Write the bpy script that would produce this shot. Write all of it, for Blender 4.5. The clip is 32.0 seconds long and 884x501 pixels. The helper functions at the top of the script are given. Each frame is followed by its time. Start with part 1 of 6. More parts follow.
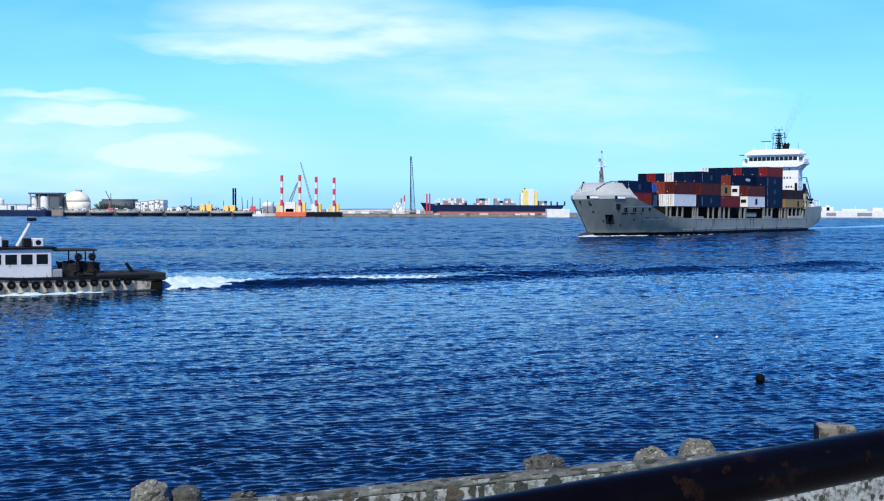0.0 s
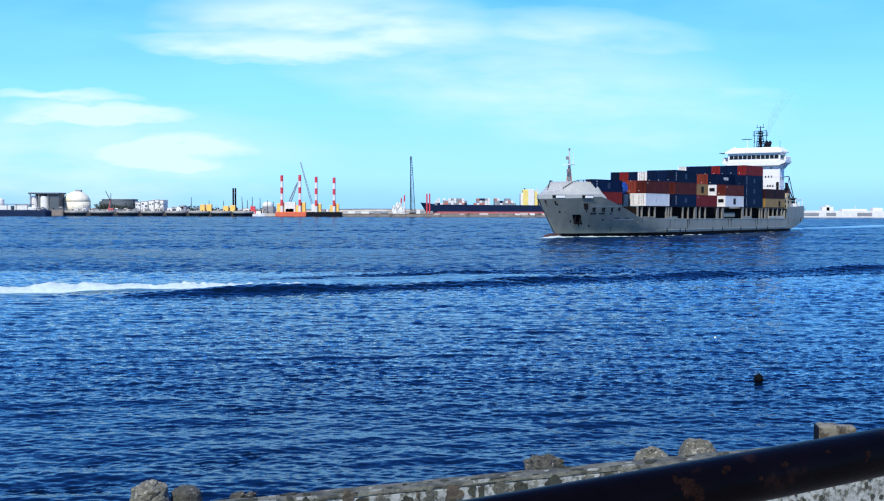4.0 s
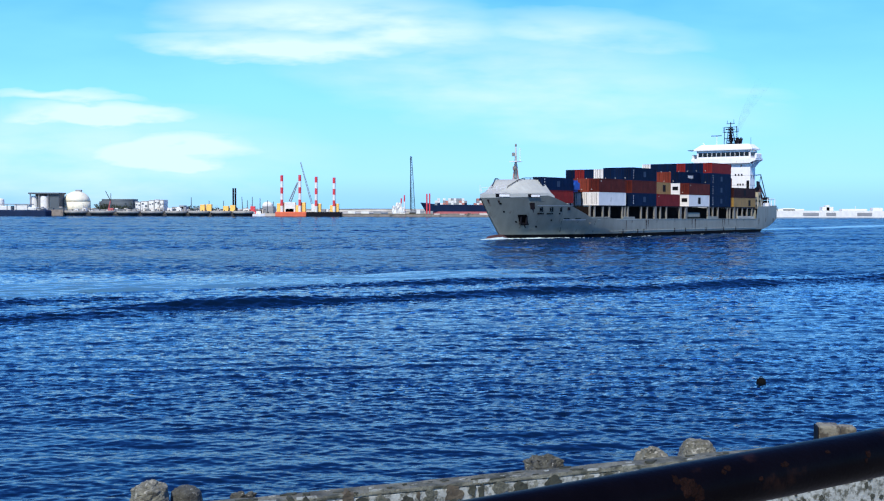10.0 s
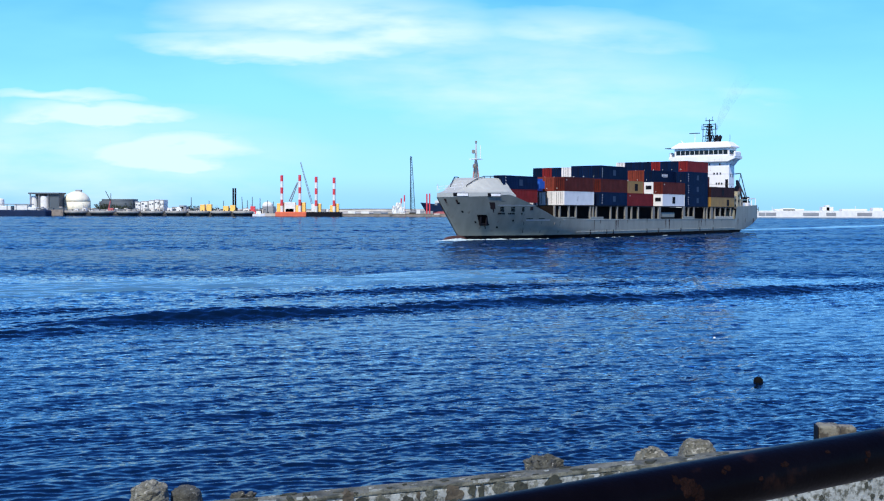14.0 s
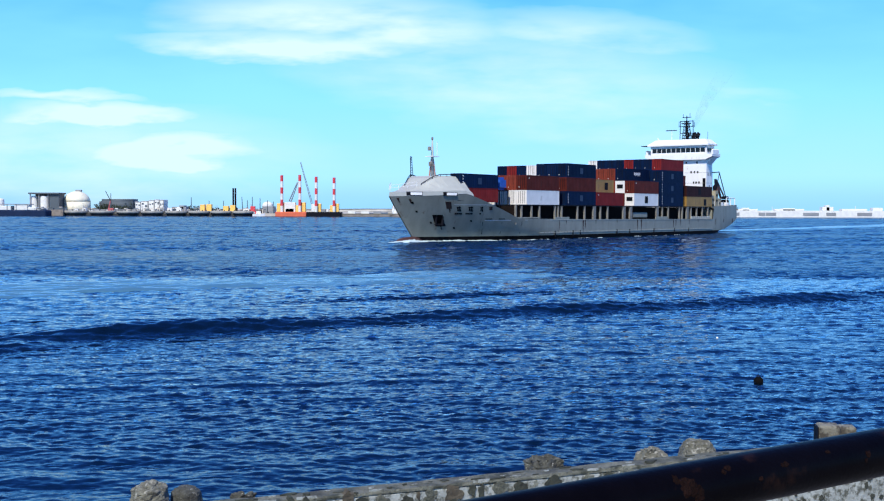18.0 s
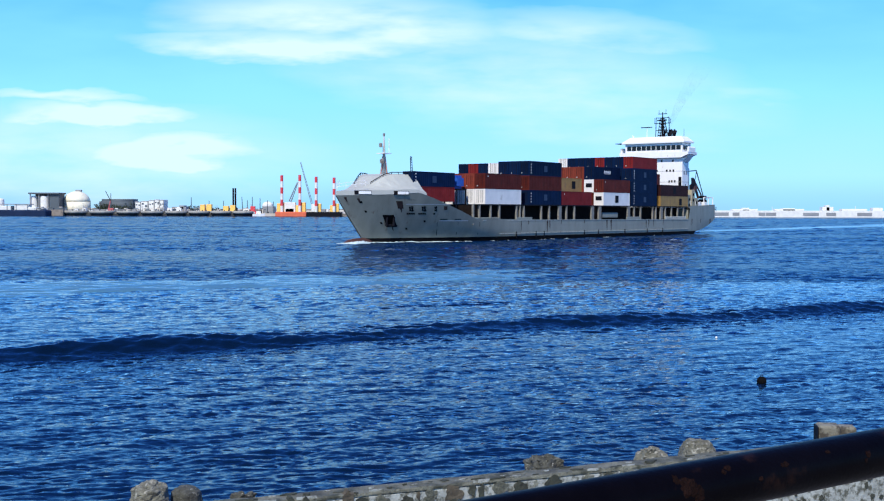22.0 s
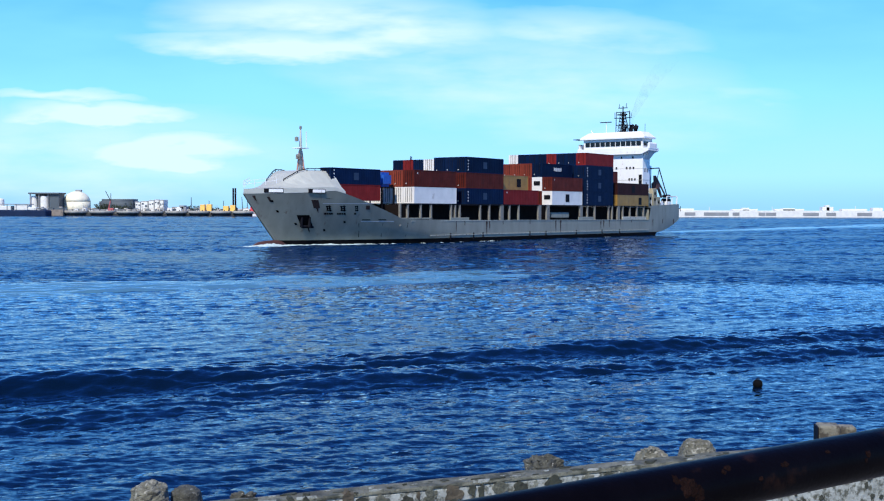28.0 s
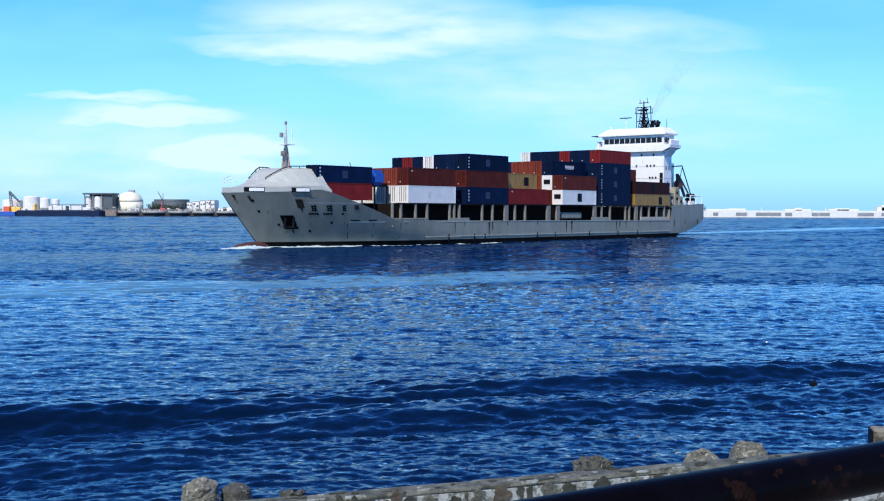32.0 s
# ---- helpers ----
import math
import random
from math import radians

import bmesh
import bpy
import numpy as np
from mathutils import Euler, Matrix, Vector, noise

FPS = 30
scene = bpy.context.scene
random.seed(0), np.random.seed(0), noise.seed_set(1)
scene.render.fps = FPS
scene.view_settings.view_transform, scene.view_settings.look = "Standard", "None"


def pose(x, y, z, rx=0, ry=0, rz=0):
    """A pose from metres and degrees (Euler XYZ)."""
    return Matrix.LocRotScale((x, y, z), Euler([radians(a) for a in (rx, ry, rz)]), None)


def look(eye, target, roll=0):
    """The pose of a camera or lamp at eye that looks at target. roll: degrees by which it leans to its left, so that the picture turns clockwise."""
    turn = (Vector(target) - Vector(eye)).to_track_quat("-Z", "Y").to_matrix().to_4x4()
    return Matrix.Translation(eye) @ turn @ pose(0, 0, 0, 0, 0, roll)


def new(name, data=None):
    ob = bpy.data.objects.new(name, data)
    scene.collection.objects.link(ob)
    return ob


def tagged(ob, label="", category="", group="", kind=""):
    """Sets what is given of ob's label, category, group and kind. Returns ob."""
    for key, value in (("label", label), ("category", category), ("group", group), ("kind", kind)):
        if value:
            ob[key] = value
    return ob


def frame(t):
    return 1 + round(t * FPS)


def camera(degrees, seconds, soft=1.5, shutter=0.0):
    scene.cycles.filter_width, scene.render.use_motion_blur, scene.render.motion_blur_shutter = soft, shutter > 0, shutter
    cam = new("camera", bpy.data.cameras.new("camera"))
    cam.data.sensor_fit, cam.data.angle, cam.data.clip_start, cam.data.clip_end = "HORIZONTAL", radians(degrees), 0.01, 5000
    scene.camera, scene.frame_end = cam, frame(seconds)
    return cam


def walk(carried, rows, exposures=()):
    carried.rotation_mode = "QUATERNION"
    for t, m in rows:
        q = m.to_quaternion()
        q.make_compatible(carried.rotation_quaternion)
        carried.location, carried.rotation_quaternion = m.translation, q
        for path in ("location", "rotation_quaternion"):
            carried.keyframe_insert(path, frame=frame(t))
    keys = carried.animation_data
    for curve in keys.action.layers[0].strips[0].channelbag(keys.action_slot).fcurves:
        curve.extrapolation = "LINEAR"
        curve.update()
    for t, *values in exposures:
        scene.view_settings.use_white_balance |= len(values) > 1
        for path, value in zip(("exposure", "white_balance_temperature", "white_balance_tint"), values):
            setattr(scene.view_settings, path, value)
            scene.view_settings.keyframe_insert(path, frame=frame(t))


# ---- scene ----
cam = camera(43.2, 32.0, soft=1.2)
EYE = (0.0, 0.0, 5.57)


def sight(yaw, pitch=-2.03, roll=0.16):
    return pose(*EYE, 90 + pitch, 0, yaw) @ pose(0, 0, 0, 0, 0, roll)


walk(cam, [(0.0, sight(0)), (30.1, sight(0)), (30.5, sight(0.26)), (31.0, sight(0.89)), (31.5, sight(2.02)), (31.8, sight(2.40)),
           (32.0, sight(2.49))])

# ---- world and sun ----
SUN_AZ, SUN_EL = math.atan2(-0.95, -0.30), radians(48)
world = bpy.data.worlds.new("harbour_sky")
scene.world = world
world.use_nodes = True


def build_world():
    nt = world.node_tree
    nt.nodes.clear()
    N, L = nt.nodes.new, nt.links.new
    out, bg = N("ShaderNodeOutputWorld"), N("ShaderNodeBackground")
    sky = N("ShaderNodeTexSky")
    sky.sky_type, sky.sun_disc = "NISHITA", False
    sky.sun_elevation, sky.sun_rotation = SUN_EL, math.pi / 2 - SUN_AZ
    sky.altitude, sky.air_density, sky.dust_density, sky.ozone_density = 0, 1.0, 0.6, 2.5
    tint = N("ShaderNodeMix")
    tint.data_type, tint.blend_type = "RGBA", "MULTIPLY"
    tint.inputs[0].default_value = 1.0
    tint.inputs[7].default_value = SKY_TINT
    L(sky.outputs[0], tint.inputs[6])
    geo, sep = N("ShaderNodeTexCoord"), N("ShaderNodeSeparateXYZ")
    L(geo.outputs["Generated"], sep.inputs[0])
    band, haze = N("ShaderNodeValToRGB"), N("ShaderNodeMix")
    L(sep.outputs[2], band.inputs[0])
    els = band.color_ramp.elements
    for _ in SKY_BAND[2:]:
        els.new(0.5)
    for e, (at, rgb) in zip(els, SKY_BAND):
        e.position, e.color = at, tuple(c / 2 for c in rgb) + (1,)
    gain = N("ShaderNodeVectorMath")
    gain.operation = "SCALE"
    gain.inputs[3].default_value = 2.0 / SKY_STRENGTH
    L(band.outputs[0], gain.inputs[0])
    haze.data_type = "RGBA"
    haze.inputs[0].default_value = 0.8
    L(tint.outputs[2], haze.inputs[6])
    L(gain.outputs[0], haze.inputs[7])

    def op(kind, a, b=None, clamp=False):
        n = N("ShaderNodeMath")
        n.operation, n.use_clamp = kind, clamp
        for i, v in ((0, a), (1, b)):
            if v is None:
                continue
            if isinstance(v, (int, float)):
                n.inputs[i].default_value = v
            else:
                L(v, n.inputs[i])
        return n.outputs[0]

    # azimuth and height as tangents seen along +y
    ax = op("DIVIDE", sep.outputs[0], op("MAXIMUM", sep.outputs[1], 0.05))
    az = op("DIVIDE", sep.outputs[2], op("MAXIMUM", sep.outputs[1], 0.05))
    comb = N("ShaderNodeCombineXYZ")
    L(op("MULTIPLY", ax, 1.0), comb.inputs[0])
    L(op("MULTIPLY", az, 4.0), comb.inputs[1])

    def fbm(scale, detail, rough, off):
        mp = N("ShaderNodeMapping")
        mp.inputs[1].default_value = (off, off * 0.7, 0)
        L(comb.outputs[0], mp.inputs[0])
        n = N("ShaderNodeTexNoise")
        n.inputs["Scale"].default_value, n.inputs["Detail"].default_value, n.inputs["Roughness"].default_value = scale, detail, rough
        L(mp.outputs[0], n.inputs["Vector"])
        return n.outputs[0]

    wisp, fine = fbm(5.0, 4, 0.5, 1.3), fbm(13.0, 4, 0.5, 4.1)
    warp = op("MULTIPLY", op("SUBTRACT", wisp, 0.5), 0.08)
    warp2 = op("MULTIPLY", op("SUBTRACT", fine, 0.5), 0.03)
    total = None
    # each bank: azimuth, height, half width, half height, slope, weight
    for cx, cz, wx, wz, sl, wt in CLOUDS:
        x = op("SUBTRACT", op("ADD", ax, warp), cx)
        z = op("SUBTRACT", op("SUBTRACT", op("ADD", az, warp2), cz), op("MULTIPLY", x, sl))
        d = op("ADD", op("POWER", op("ABSOLUTE", op("DIVIDE", x, wx)), 2.0), op("POWER", op("ABSOLUTE", op("DIVIDE", z, wz)), 2.0))
        m = op("MULTIPLY", op("SUBTRACT", 1.0, op("MINIMUM", d, 1.0), True), wt)
        total = m if total is None else op("MAXIMUM", total, m)
    veil = op("MULTIPLY", op("SUBTRACT", wisp, 0.38), 1.1, True)
    low = op("MULTIPLY", op("SUBTRACT", 0.34, sep.outputs[2]), 7.0, True)
    wisps = op("MULTIPLY", op("SUBTRACT", fine, 0.22), 2.2, True)
    cover = op("MULTIPLY", op("MULTIPLY", total, op("ADD", 0.25, wisps), True), low)
    thin = N("ShaderNodeMix")
    thin.data_type = "RGBA"
    thin.inputs[7].default_value = VEIL_COLOUR
    L(op("MULTIPLY", veil, low), thin.inputs[0])
    L(haze.outputs[2], thin.inputs[6])
    mix = N("ShaderNodeMix")
    mix.data_type = "RGBA"
    mix.inputs[7].default_value = CLOUD_COLOUR
    L(cover, mix.inputs[0])
    L(thin.outputs[2], mix.inputs[6])
    L(mix.outputs[2], bg.inputs[0])
    bg.inputs[1].default_value = SKY_STRENGTH
    L(bg.outputs[0], out.inputs[0])


VEIL_COLOUR = (3.6, 9.4, 14.0, 1)
SKY_BAND = [(0.0, (0.33, 0.74, 1.25)), (0.012, (0.36, 0.80, 1.33)), (0.03, (0.46, 0.96, 1.6)), (0.10, (0.31, 0.92, 1.9)), (0.19, (0.11, 0.60, 1.7)), (0.40, (0.015, 0.17, 0.95)),
            (1.0, (0.008, 0.07, 0.45))]
SKY_TINT, CLOUD_COLOUR, SKY_STRENGTH = (0.75, 1.1, 1.25, 1), (7.6, 10.2, 11.0, 1), 0.1
CLOUDS = [(-0.13, 0.146, 0.16, 0.016, -0.03, 1.2), (-0.09, 0.166, 0.18, 0.036, -0.05, 1.0), (-0.31, 0.086, 0.10, 0.012, 0.0, 1.6), (-0.35, 0.101, 0.09, 0.007, 0.0, 1.1),
          (-0.235, 0.053, 0.085, 0.020, 0.03, 1.9), (0.13, 0.160, 0.12, 0.022, -0.08, 0.6), (0.02, 0.121, 0.15, 0.014, -0.10, 0.5), (0.27, 0.105, 0.05, 0.012, -0.1, 0.4),
          (0.08, 0.115, 0.24, 0.06, -0.12, 0.55), (-0.34, 0.045, 0.26, 0.06, 0, 0.6)]
build_world()
sun = new("sun", bpy.data.lights.new("sun", "SUN"))
sun.data.energy, sun.data.angle, sun.data.color = 5.0, radians(0.6), (1.0, 0.95, 0.86)
sun.matrix_world = look((0, 0, 0), (-math.cos(SUN_AZ) * math.cos(SUN_EL), -math.sin(SUN_AZ) * math.cos(SUN_EL), -math.sin(SUN_EL)))
scene.view_settings.exposure = 0.0


# ---- materials ----
def mat(name, rgb, rough=0.6, metal=0.0, vary=0.25, scale=1.0, bump=0.0, bscale=20.0, dirt=None, dirt_amt=0.0, dscale=0.5, island=0.0,
        spec=0.5, stretch=(1, 1, 1)):
    """A painted or mineral surface: two scales of tone, dirt or rust in patches, fine relief."""
    m = bpy.data.materials.new(name)
    m.use_nodes = True
    nt = m.node_tree
    N, L = nt.nodes.new, nt.links.new
    b = nt.nodes["Principled BSDF"]
    b.inputs["Roughness"].default_value, b.inputs["Metallic"].default_value = rough, metal
    b.inputs["Specular IOR Level"].default_value = spec
    tc, mp = N("ShaderNodeTexCoord"), N("ShaderNodeMapping")
    mp.inputs[3].default_value = stretch
    L(tc.outputs["Object"], mp.inputs[0])

    def noise_at(s, detail=4, rough_=0.6):
        n = N("ShaderNodeTexNoise")
        n.inputs["Scale"].default_value, n.inputs["Detail"].default_value, n.inputs["Roughness"].default_value = s, detail, rough_
        L(mp.outputs[0], n.inputs["Vector"])
        return n.outputs[0]

    def blend(fac, a, c):
        n = N("ShaderNodeMix")
        n.data_type = "RGBA"
        for i, v in ((0, fac), (6, a), (7, c)):
            if isinstance(v, (tuple, float, int)):
                n.inputs[i].default_value = v
            else:
                L(v, n.inputs[i])
        return n.outputs[2]

    def ramp(v, lo, hi):
        n = N("ShaderNodeMapRange")
        n.inputs[1].default_value, n.inputs[2].default_value = lo, hi
        L(v, n.inputs[0])
        return n.outputs[0]

    lo = tuple(c * (1 - vary) for c in rgb) + (1,)
    hi = tuple(min(1, c * (1 + vary)) for c in rgb) + (1,)
    col = blend(ramp(noise_at(scale), 0.3, 0.7), lo, hi)
    fine = noise_at(scale * 9, 5)
    col = blend(ramp(fine, 0.62, 0.8), col, tuple(c * (1 - vary * 1.2) for c in rgb) + (1,))
    if dirt:
        g = ramp(noise_at(dscale, 6, 0.7), 0.62 - dirt_amt * 0.3, 0.72 - dirt_amt * 0.25)
        col = blend(g, col, dirt + (1,))
    if island:
        g = N("ShaderNodeObjectInfo")
        hsv = N("ShaderNodeHueSaturation")
        L(col, hsv.inputs["Color"])
        mr = N("ShaderNodeMapRange")
        mr.inputs[3].default_value, mr.inputs[4].default_value = 1 - island, 1 + island
        L(g.outputs["Random"], mr.inputs[0])
        L(mr.outputs[0], hsv.inputs["Value"])
        col = hsv.outputs[0]
    L(col, b.inputs["Base Color"])
    if bump:
        bn = N("ShaderNodeBump")
        bn.inputs["Strength"].default_value, bn.inputs["Distance"].default_value = bump, 0.02
        L(noise_at(bscale, 6), bn.inputs["Height"])
        L(bn.outputs[0], b.inputs["Normal"])
    return m


def water_mat(name, deep, ripples, rough=0.06, gloss=0.7):
    """Sea water: reflecting, with wavelets finer than the mesh as tilts of the normal. ripples: size per metre and steepness."""
    m = bpy.data.materials.new(name)
    m.use_nodes = True
    nt = m.node_tree
    N, L = nt.nodes.new, nt.links.new
    nt.nodes.remove(nt.nodes["Principled BSDF"])
    body, shine, mix, fres, gain = N("ShaderNodeBsdfDiffuse"), N("ShaderNodeBsdfGlossy"), N("ShaderNodeMixShader"), N("ShaderNodeFresnel"), N("ShaderNodeMath")
    body.inputs["Color"].default_value = deep
    shine.inputs["Color"].default_value, shine.inputs["Roughness"].default_value = (0.70, 0.825, 0.925, 1), rough
    fres.inputs["IOR"].default_value = 1.333
    gain.operation = "MULTIPLY"
    gain.inputs[1].default_value = gloss
    L(fres.outputs[0], gain.inputs[0])
    L(gain.outputs[0], mix.inputs[0])
    L(body.outputs[0], mix.inputs[1])
    L(shine.outputs[0], mix.inputs[2])
    L(mix.outputs[0], nt.nodes["Material Output"].inputs[0])
    tc, mp, geo = N("ShaderNodeTexCoord"), N("ShaderNodeMapping"), N("ShaderNodeNewGeometry")
    mp.inputs[3].default_value = (0.36, 1.0, 1.0)
    L(tc.outputs["Object"], mp.inputs[0])

    def vec(kind, a, c):
        n = N("ShaderNodeVectorMath")
        n.operation = kind
        for i, v in ((0, a), (1, c)):
            if isinstance(v, tuple):
                n.inputs[i].default_value = v
            else:
                L(v, n.inputs[i])
        return n.outputs[0]

    total = geo.outputs["Normal"]
    gust = N("ShaderNodeTexNoise")
    gust.inputs["Scale"].default_value, gust.inputs["Detail"].default_value = 0.035, 3
    L(mp.outputs[0], gust.inputs["Vector"])
    for size, steep in ripples:
        n = N("ShaderNodeTexNoise")
        n.inputs["Scale"].default_value, n.inputs["Detail"].default_value, n.inputs["Roughness"].default_value = size, 2, 0.5
        L(mp.outputs[0], n.inputs["Vector"])
        tilt = vec("MULTIPLY", vec("SUBTRACT", n.outputs["Color"], (0.5, 0.5, 0.5)), (steep * 0.7, steep * 1.3, 0.0))
        g = N("ShaderNodeMapRange")
        g.inputs[1].default_value, g.inputs[2].default_value, g.inputs[3].default_value, g.inputs[4].default_value = 0.35, 0.65, 0.5, 1.4
        L(gust.outputs[0], g.inputs[0])
        sc = N("ShaderNodeVectorMath")
        sc.operation = "SCALE"
        L(tilt, sc.inputs[0])
        L(g.outputs[0], sc.inputs[3])
        total = vec("ADD", total, sc.outputs[0])
    nz = N("ShaderNodeVectorMath")
    nz.operation = "NORMALIZE"
    L(total, nz.inputs[0])
    for node in (body, shine, fres):
        L(nz.outputs[0], node.inputs["Normal"])
    return m


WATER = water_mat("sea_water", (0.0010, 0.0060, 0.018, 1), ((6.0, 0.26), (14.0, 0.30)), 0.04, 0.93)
# far copy: bluer body colour stands in for higher sky mirrored by waves
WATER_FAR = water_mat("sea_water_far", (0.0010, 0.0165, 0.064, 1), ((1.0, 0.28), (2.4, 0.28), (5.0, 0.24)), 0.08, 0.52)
FOAM = mat("sea_foam", (0.46, 0.57, 0.58), 0.9, vary=0.12, scale=3, bump=0.6, bscale=6)
HULL_TRIM = mat("hull_trim_pale", (0.42, 0.41, 0.34), 0.6, vary=0.25, scale=1.5, dirt=(0.12, 0.07, 0.04), dirt_amt=0.25, dscale=2)
PILLAR = mat("weathered_pillar", (0.215, 0.205, 0.175), 0.7, vary=0.3, scale=1.5, dirt=(0.06, 0.03, 0.02), dirt_amt=0.25, dscale=1.5)
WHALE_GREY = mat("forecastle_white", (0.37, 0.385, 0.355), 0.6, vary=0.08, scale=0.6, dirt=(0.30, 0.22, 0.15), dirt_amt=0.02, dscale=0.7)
HULL_GREY = mat("hull_grey", (0.23, 0.232, 0.188), 0.5, vary=0.15, scale=0.35, dirt=(0.16, 0.125, 0.09), dirt_amt=0.1, dscale=0.6, stretch=(1.4, 1.4, 0.35))
BOOT = mat("boot_top", (0.004, 0.004, 0.005), 0.7, spec=0.03, vary=0.4, scale=0.8)
ANTIFOUL = mat("antifouling_red", (0.065, 0.024, 0.02), 0.6, vary=0.2, scale=0.8)
SHIP_WHITE = mat("ship_white", (0.80, 0.80, 0.78), 0.45, vary=0.05, scale=0.6, dirt=(0.45, 0.30, 0.18), dirt_amt=0.04, dscale=0.8, stretch=(1.5, 1.5, 0.5))
DECK_DARK = mat("deck_oxide", (0.010, 0.007, 0.006), 0.9, spec=0.1, vary=0.3, scale=1)
STEEL_DARK = mat("dark_steel", (0.008, 0.008, 0.011), 0.6, spec=0.08, vary=0.3, scale=2)
RUST = mat("rust", (0.032, 0.014, 0.010), 0.9, vary=0.4, scale=2)
GLASS_DARK = mat("dark_glazing", (0.006, 0.008, 0.01), 0.15, spec=0.3, vary=0.1, scale=1)
C_BLUE = mat("container_blue", (0.0028, 0.0115, 0.040), 0.55, spec=0.05, vary=0.25, scale=0.6, island=0.25)
C_BROWN = mat("container_brown", (0.095, 0.018, 0.013), 0.55, spec=0.06, vary=0.25, scale=0.6, island=0.2, dirt=(0.06, 0.02, 0.015), dirt_amt=0.1)
C_BRICK = mat("container_brick", (0.20, 0.040, 0.024), 0.55, spec=0.06, vary=0.2, scale=0.6, island=0.15, dirt=(0.2, 0.06, 0.03), dirt_amt=0.1)
C_RED = mat("container_red", (0.19, 0.018, 0.018), 0.55, spec=0.06, vary=0.2, scale=0.6, island=0.15)
C_MAROON = mat("container_maroon", (0.032, 0.010, 0.010), 0.55, spec=0.06, vary=0.25, scale=0.6)
C_WHITE = mat("container_white", (0.76, 0.73, 0.68), 0.5, vary=0.07, scale=0.6, dirt=(0.4, 0.36, 0.3), dirt_amt=0.06)
FAR_RED = mat("far_container_red", (0.42, 0.16, 0.12), 0.6, vary=0.15, scale=0.2)
WORK_CREAM = mat("cream_yellow_paint", (0.75, 0.60, 0.18), 0.6, vary=0.1, scale=0.2)
RAIL_RUST = mat("blistered_rust", (0.013, 0.0058, 0.0045), 0.9, spec=0.05, vary=0.4, scale=30, bump=0.8, bscale=120)
C_YELLOW = mat("container_ochre", (0.3, 0.17, 0.035), 0.55, vary=0.2, scale=0.6, dirt=(0.2, 0.12, 0.05), dirt_amt=0.08)
MARK_WHITE = mat("marking_white", (0.7, 0.7, 0.68), 0.6, vary=0.1)
TARP_BLUE = mat("tarpaulin_blue", (0.015, 0.10, 0.42), 0.6, vary=0.2, scale=2)
CONCRETE = mat("weathered_concrete", (0.19, 0.183, 0.14), 0.9, vary=0.2, scale=3, bump=0.6, bscale=40, dirt=(0.055, 0.048, 0.036), dirt_amt=0.45, dscale=6)
PAINT_CREAM = mat("cream_wall_paint", (0.33, 0.35, 0.32), 0.85, vary=0.35, scale=6, bump=0.4, bscale=50, dirt=(0.075, 0.078, 0.058), dirt_amt=0.52, dscale=24)
ROCK = mat("shell_crusted_concrete", (0.13, 0.13, 0.10), 0.95, vary=0.5, scale=9, bump=1.0, bscale=40, dirt=(0.34, 0.34, 0.29), dirt_amt=0.27, dscale=16)
ROCK_DARK = mat("dark_wet_concrete", (0.055, 0.057, 0.046), 0.9, vary=0.5, scale=9, bump=1.0, bscale=40, dirt=(0.30, 0.30, 0.26), dirt_amt=0.16, dscale=26)
COPING = mat("lichened_coping", (0.125, 0.128, 0.098), 0.9, vary=0.6, scale=8, bump=0.8, bscale=60, dirt=(0.045, 0.05, 0.034), dirt_amt=0.42, dscale=9)
RAIL_PAINT = mat("railing_dark_paint", (0.0022, 0.0018, 0.0028), 0.34, spec=0.025, vary=0.3, scale=6, bump=0.08, bscale=60, dirt=(0.012, 0.006, 0.005), dirt_amt=0.10, dscale=8)
PAVING = mat("quay_paving", (0.3, 0.29, 0.27), 0.9, vary=0.15, scale=2, bump=0.4, bscale=30)
QUAY_STONE = mat("quay_stone", (0.22, 0.19, 0.16), 0.9, vary=0.25, scale=0.2, dirt=(0.07, 0.06, 0.05), dirt_amt=0.3, dscale=0.15)
TIDE_GAP_DARK = mat("tidal_stained_concrete", (0.035, 0.033, 0.03), 0.9, vary=0.5, scale=0.4)
SHORE_WHITE = mat("white_harbour_wall", (0.68, 0.68, 0.64), 0.8, vary=0.10, scale=0.3)
SHORE_GREY = mat("grey_cladding", (0.23, 0.24, 0.25), 0.7, vary=0.15, scale=0.1)
# sand of the far shore, its colour paled to carry the distance haze
SHORE_SAND = mat("sandy_ground", (0.50, 0.46, 0.40), 0.95, vary=0.2, scale=0.05)
BARGE_ORANGE = mat("barge_orange", (0.62, 0.12, 0.05), 0.6, vary=0.15, scale=0.3)
WORK_YELLOW = mat("working_yellow", (0.85, 0.52, 0.12), 0.6, vary=0.15, scale=0.4)
SHORE_DARK = mat("dark_cladding", (0.065, 0.085, 0.10), 0.7, vary=0.2, scale=0.1)
DULL_RED = mat("dull_red_paint", (0.40, 0.10, 0.10), 0.6, vary=0.15, scale=0.2)
SIGNAL_RED = mat("signal_red", (0.62, 0.05, 0.06), 0.5, vary=0.1, scale=0.5)
NAVY_HULL = mat("navy_hull", (0.008, 0.02, 0.055), 0.6, spec=0.15, vary=0.2, scale=0.1)
RUBBER = mat("black_rubber", (0.003, 0.003, 0.003), 0.85, spec=0.1, vary=0.3, scale=6)
BOAT_WHITE = mat("boat_white", (0.55, 0.56, 0.57), 0.5, vary=0.10, scale=2, dirt=(0.30, 0.22, 0.15), dirt_amt=0.16, dscale=2, stretch=(2, 2, 0.6))
LOGO_FAINT = mat("faded_logo", (0.012, 0.03, 0.07), 0.6, vary=0.2)
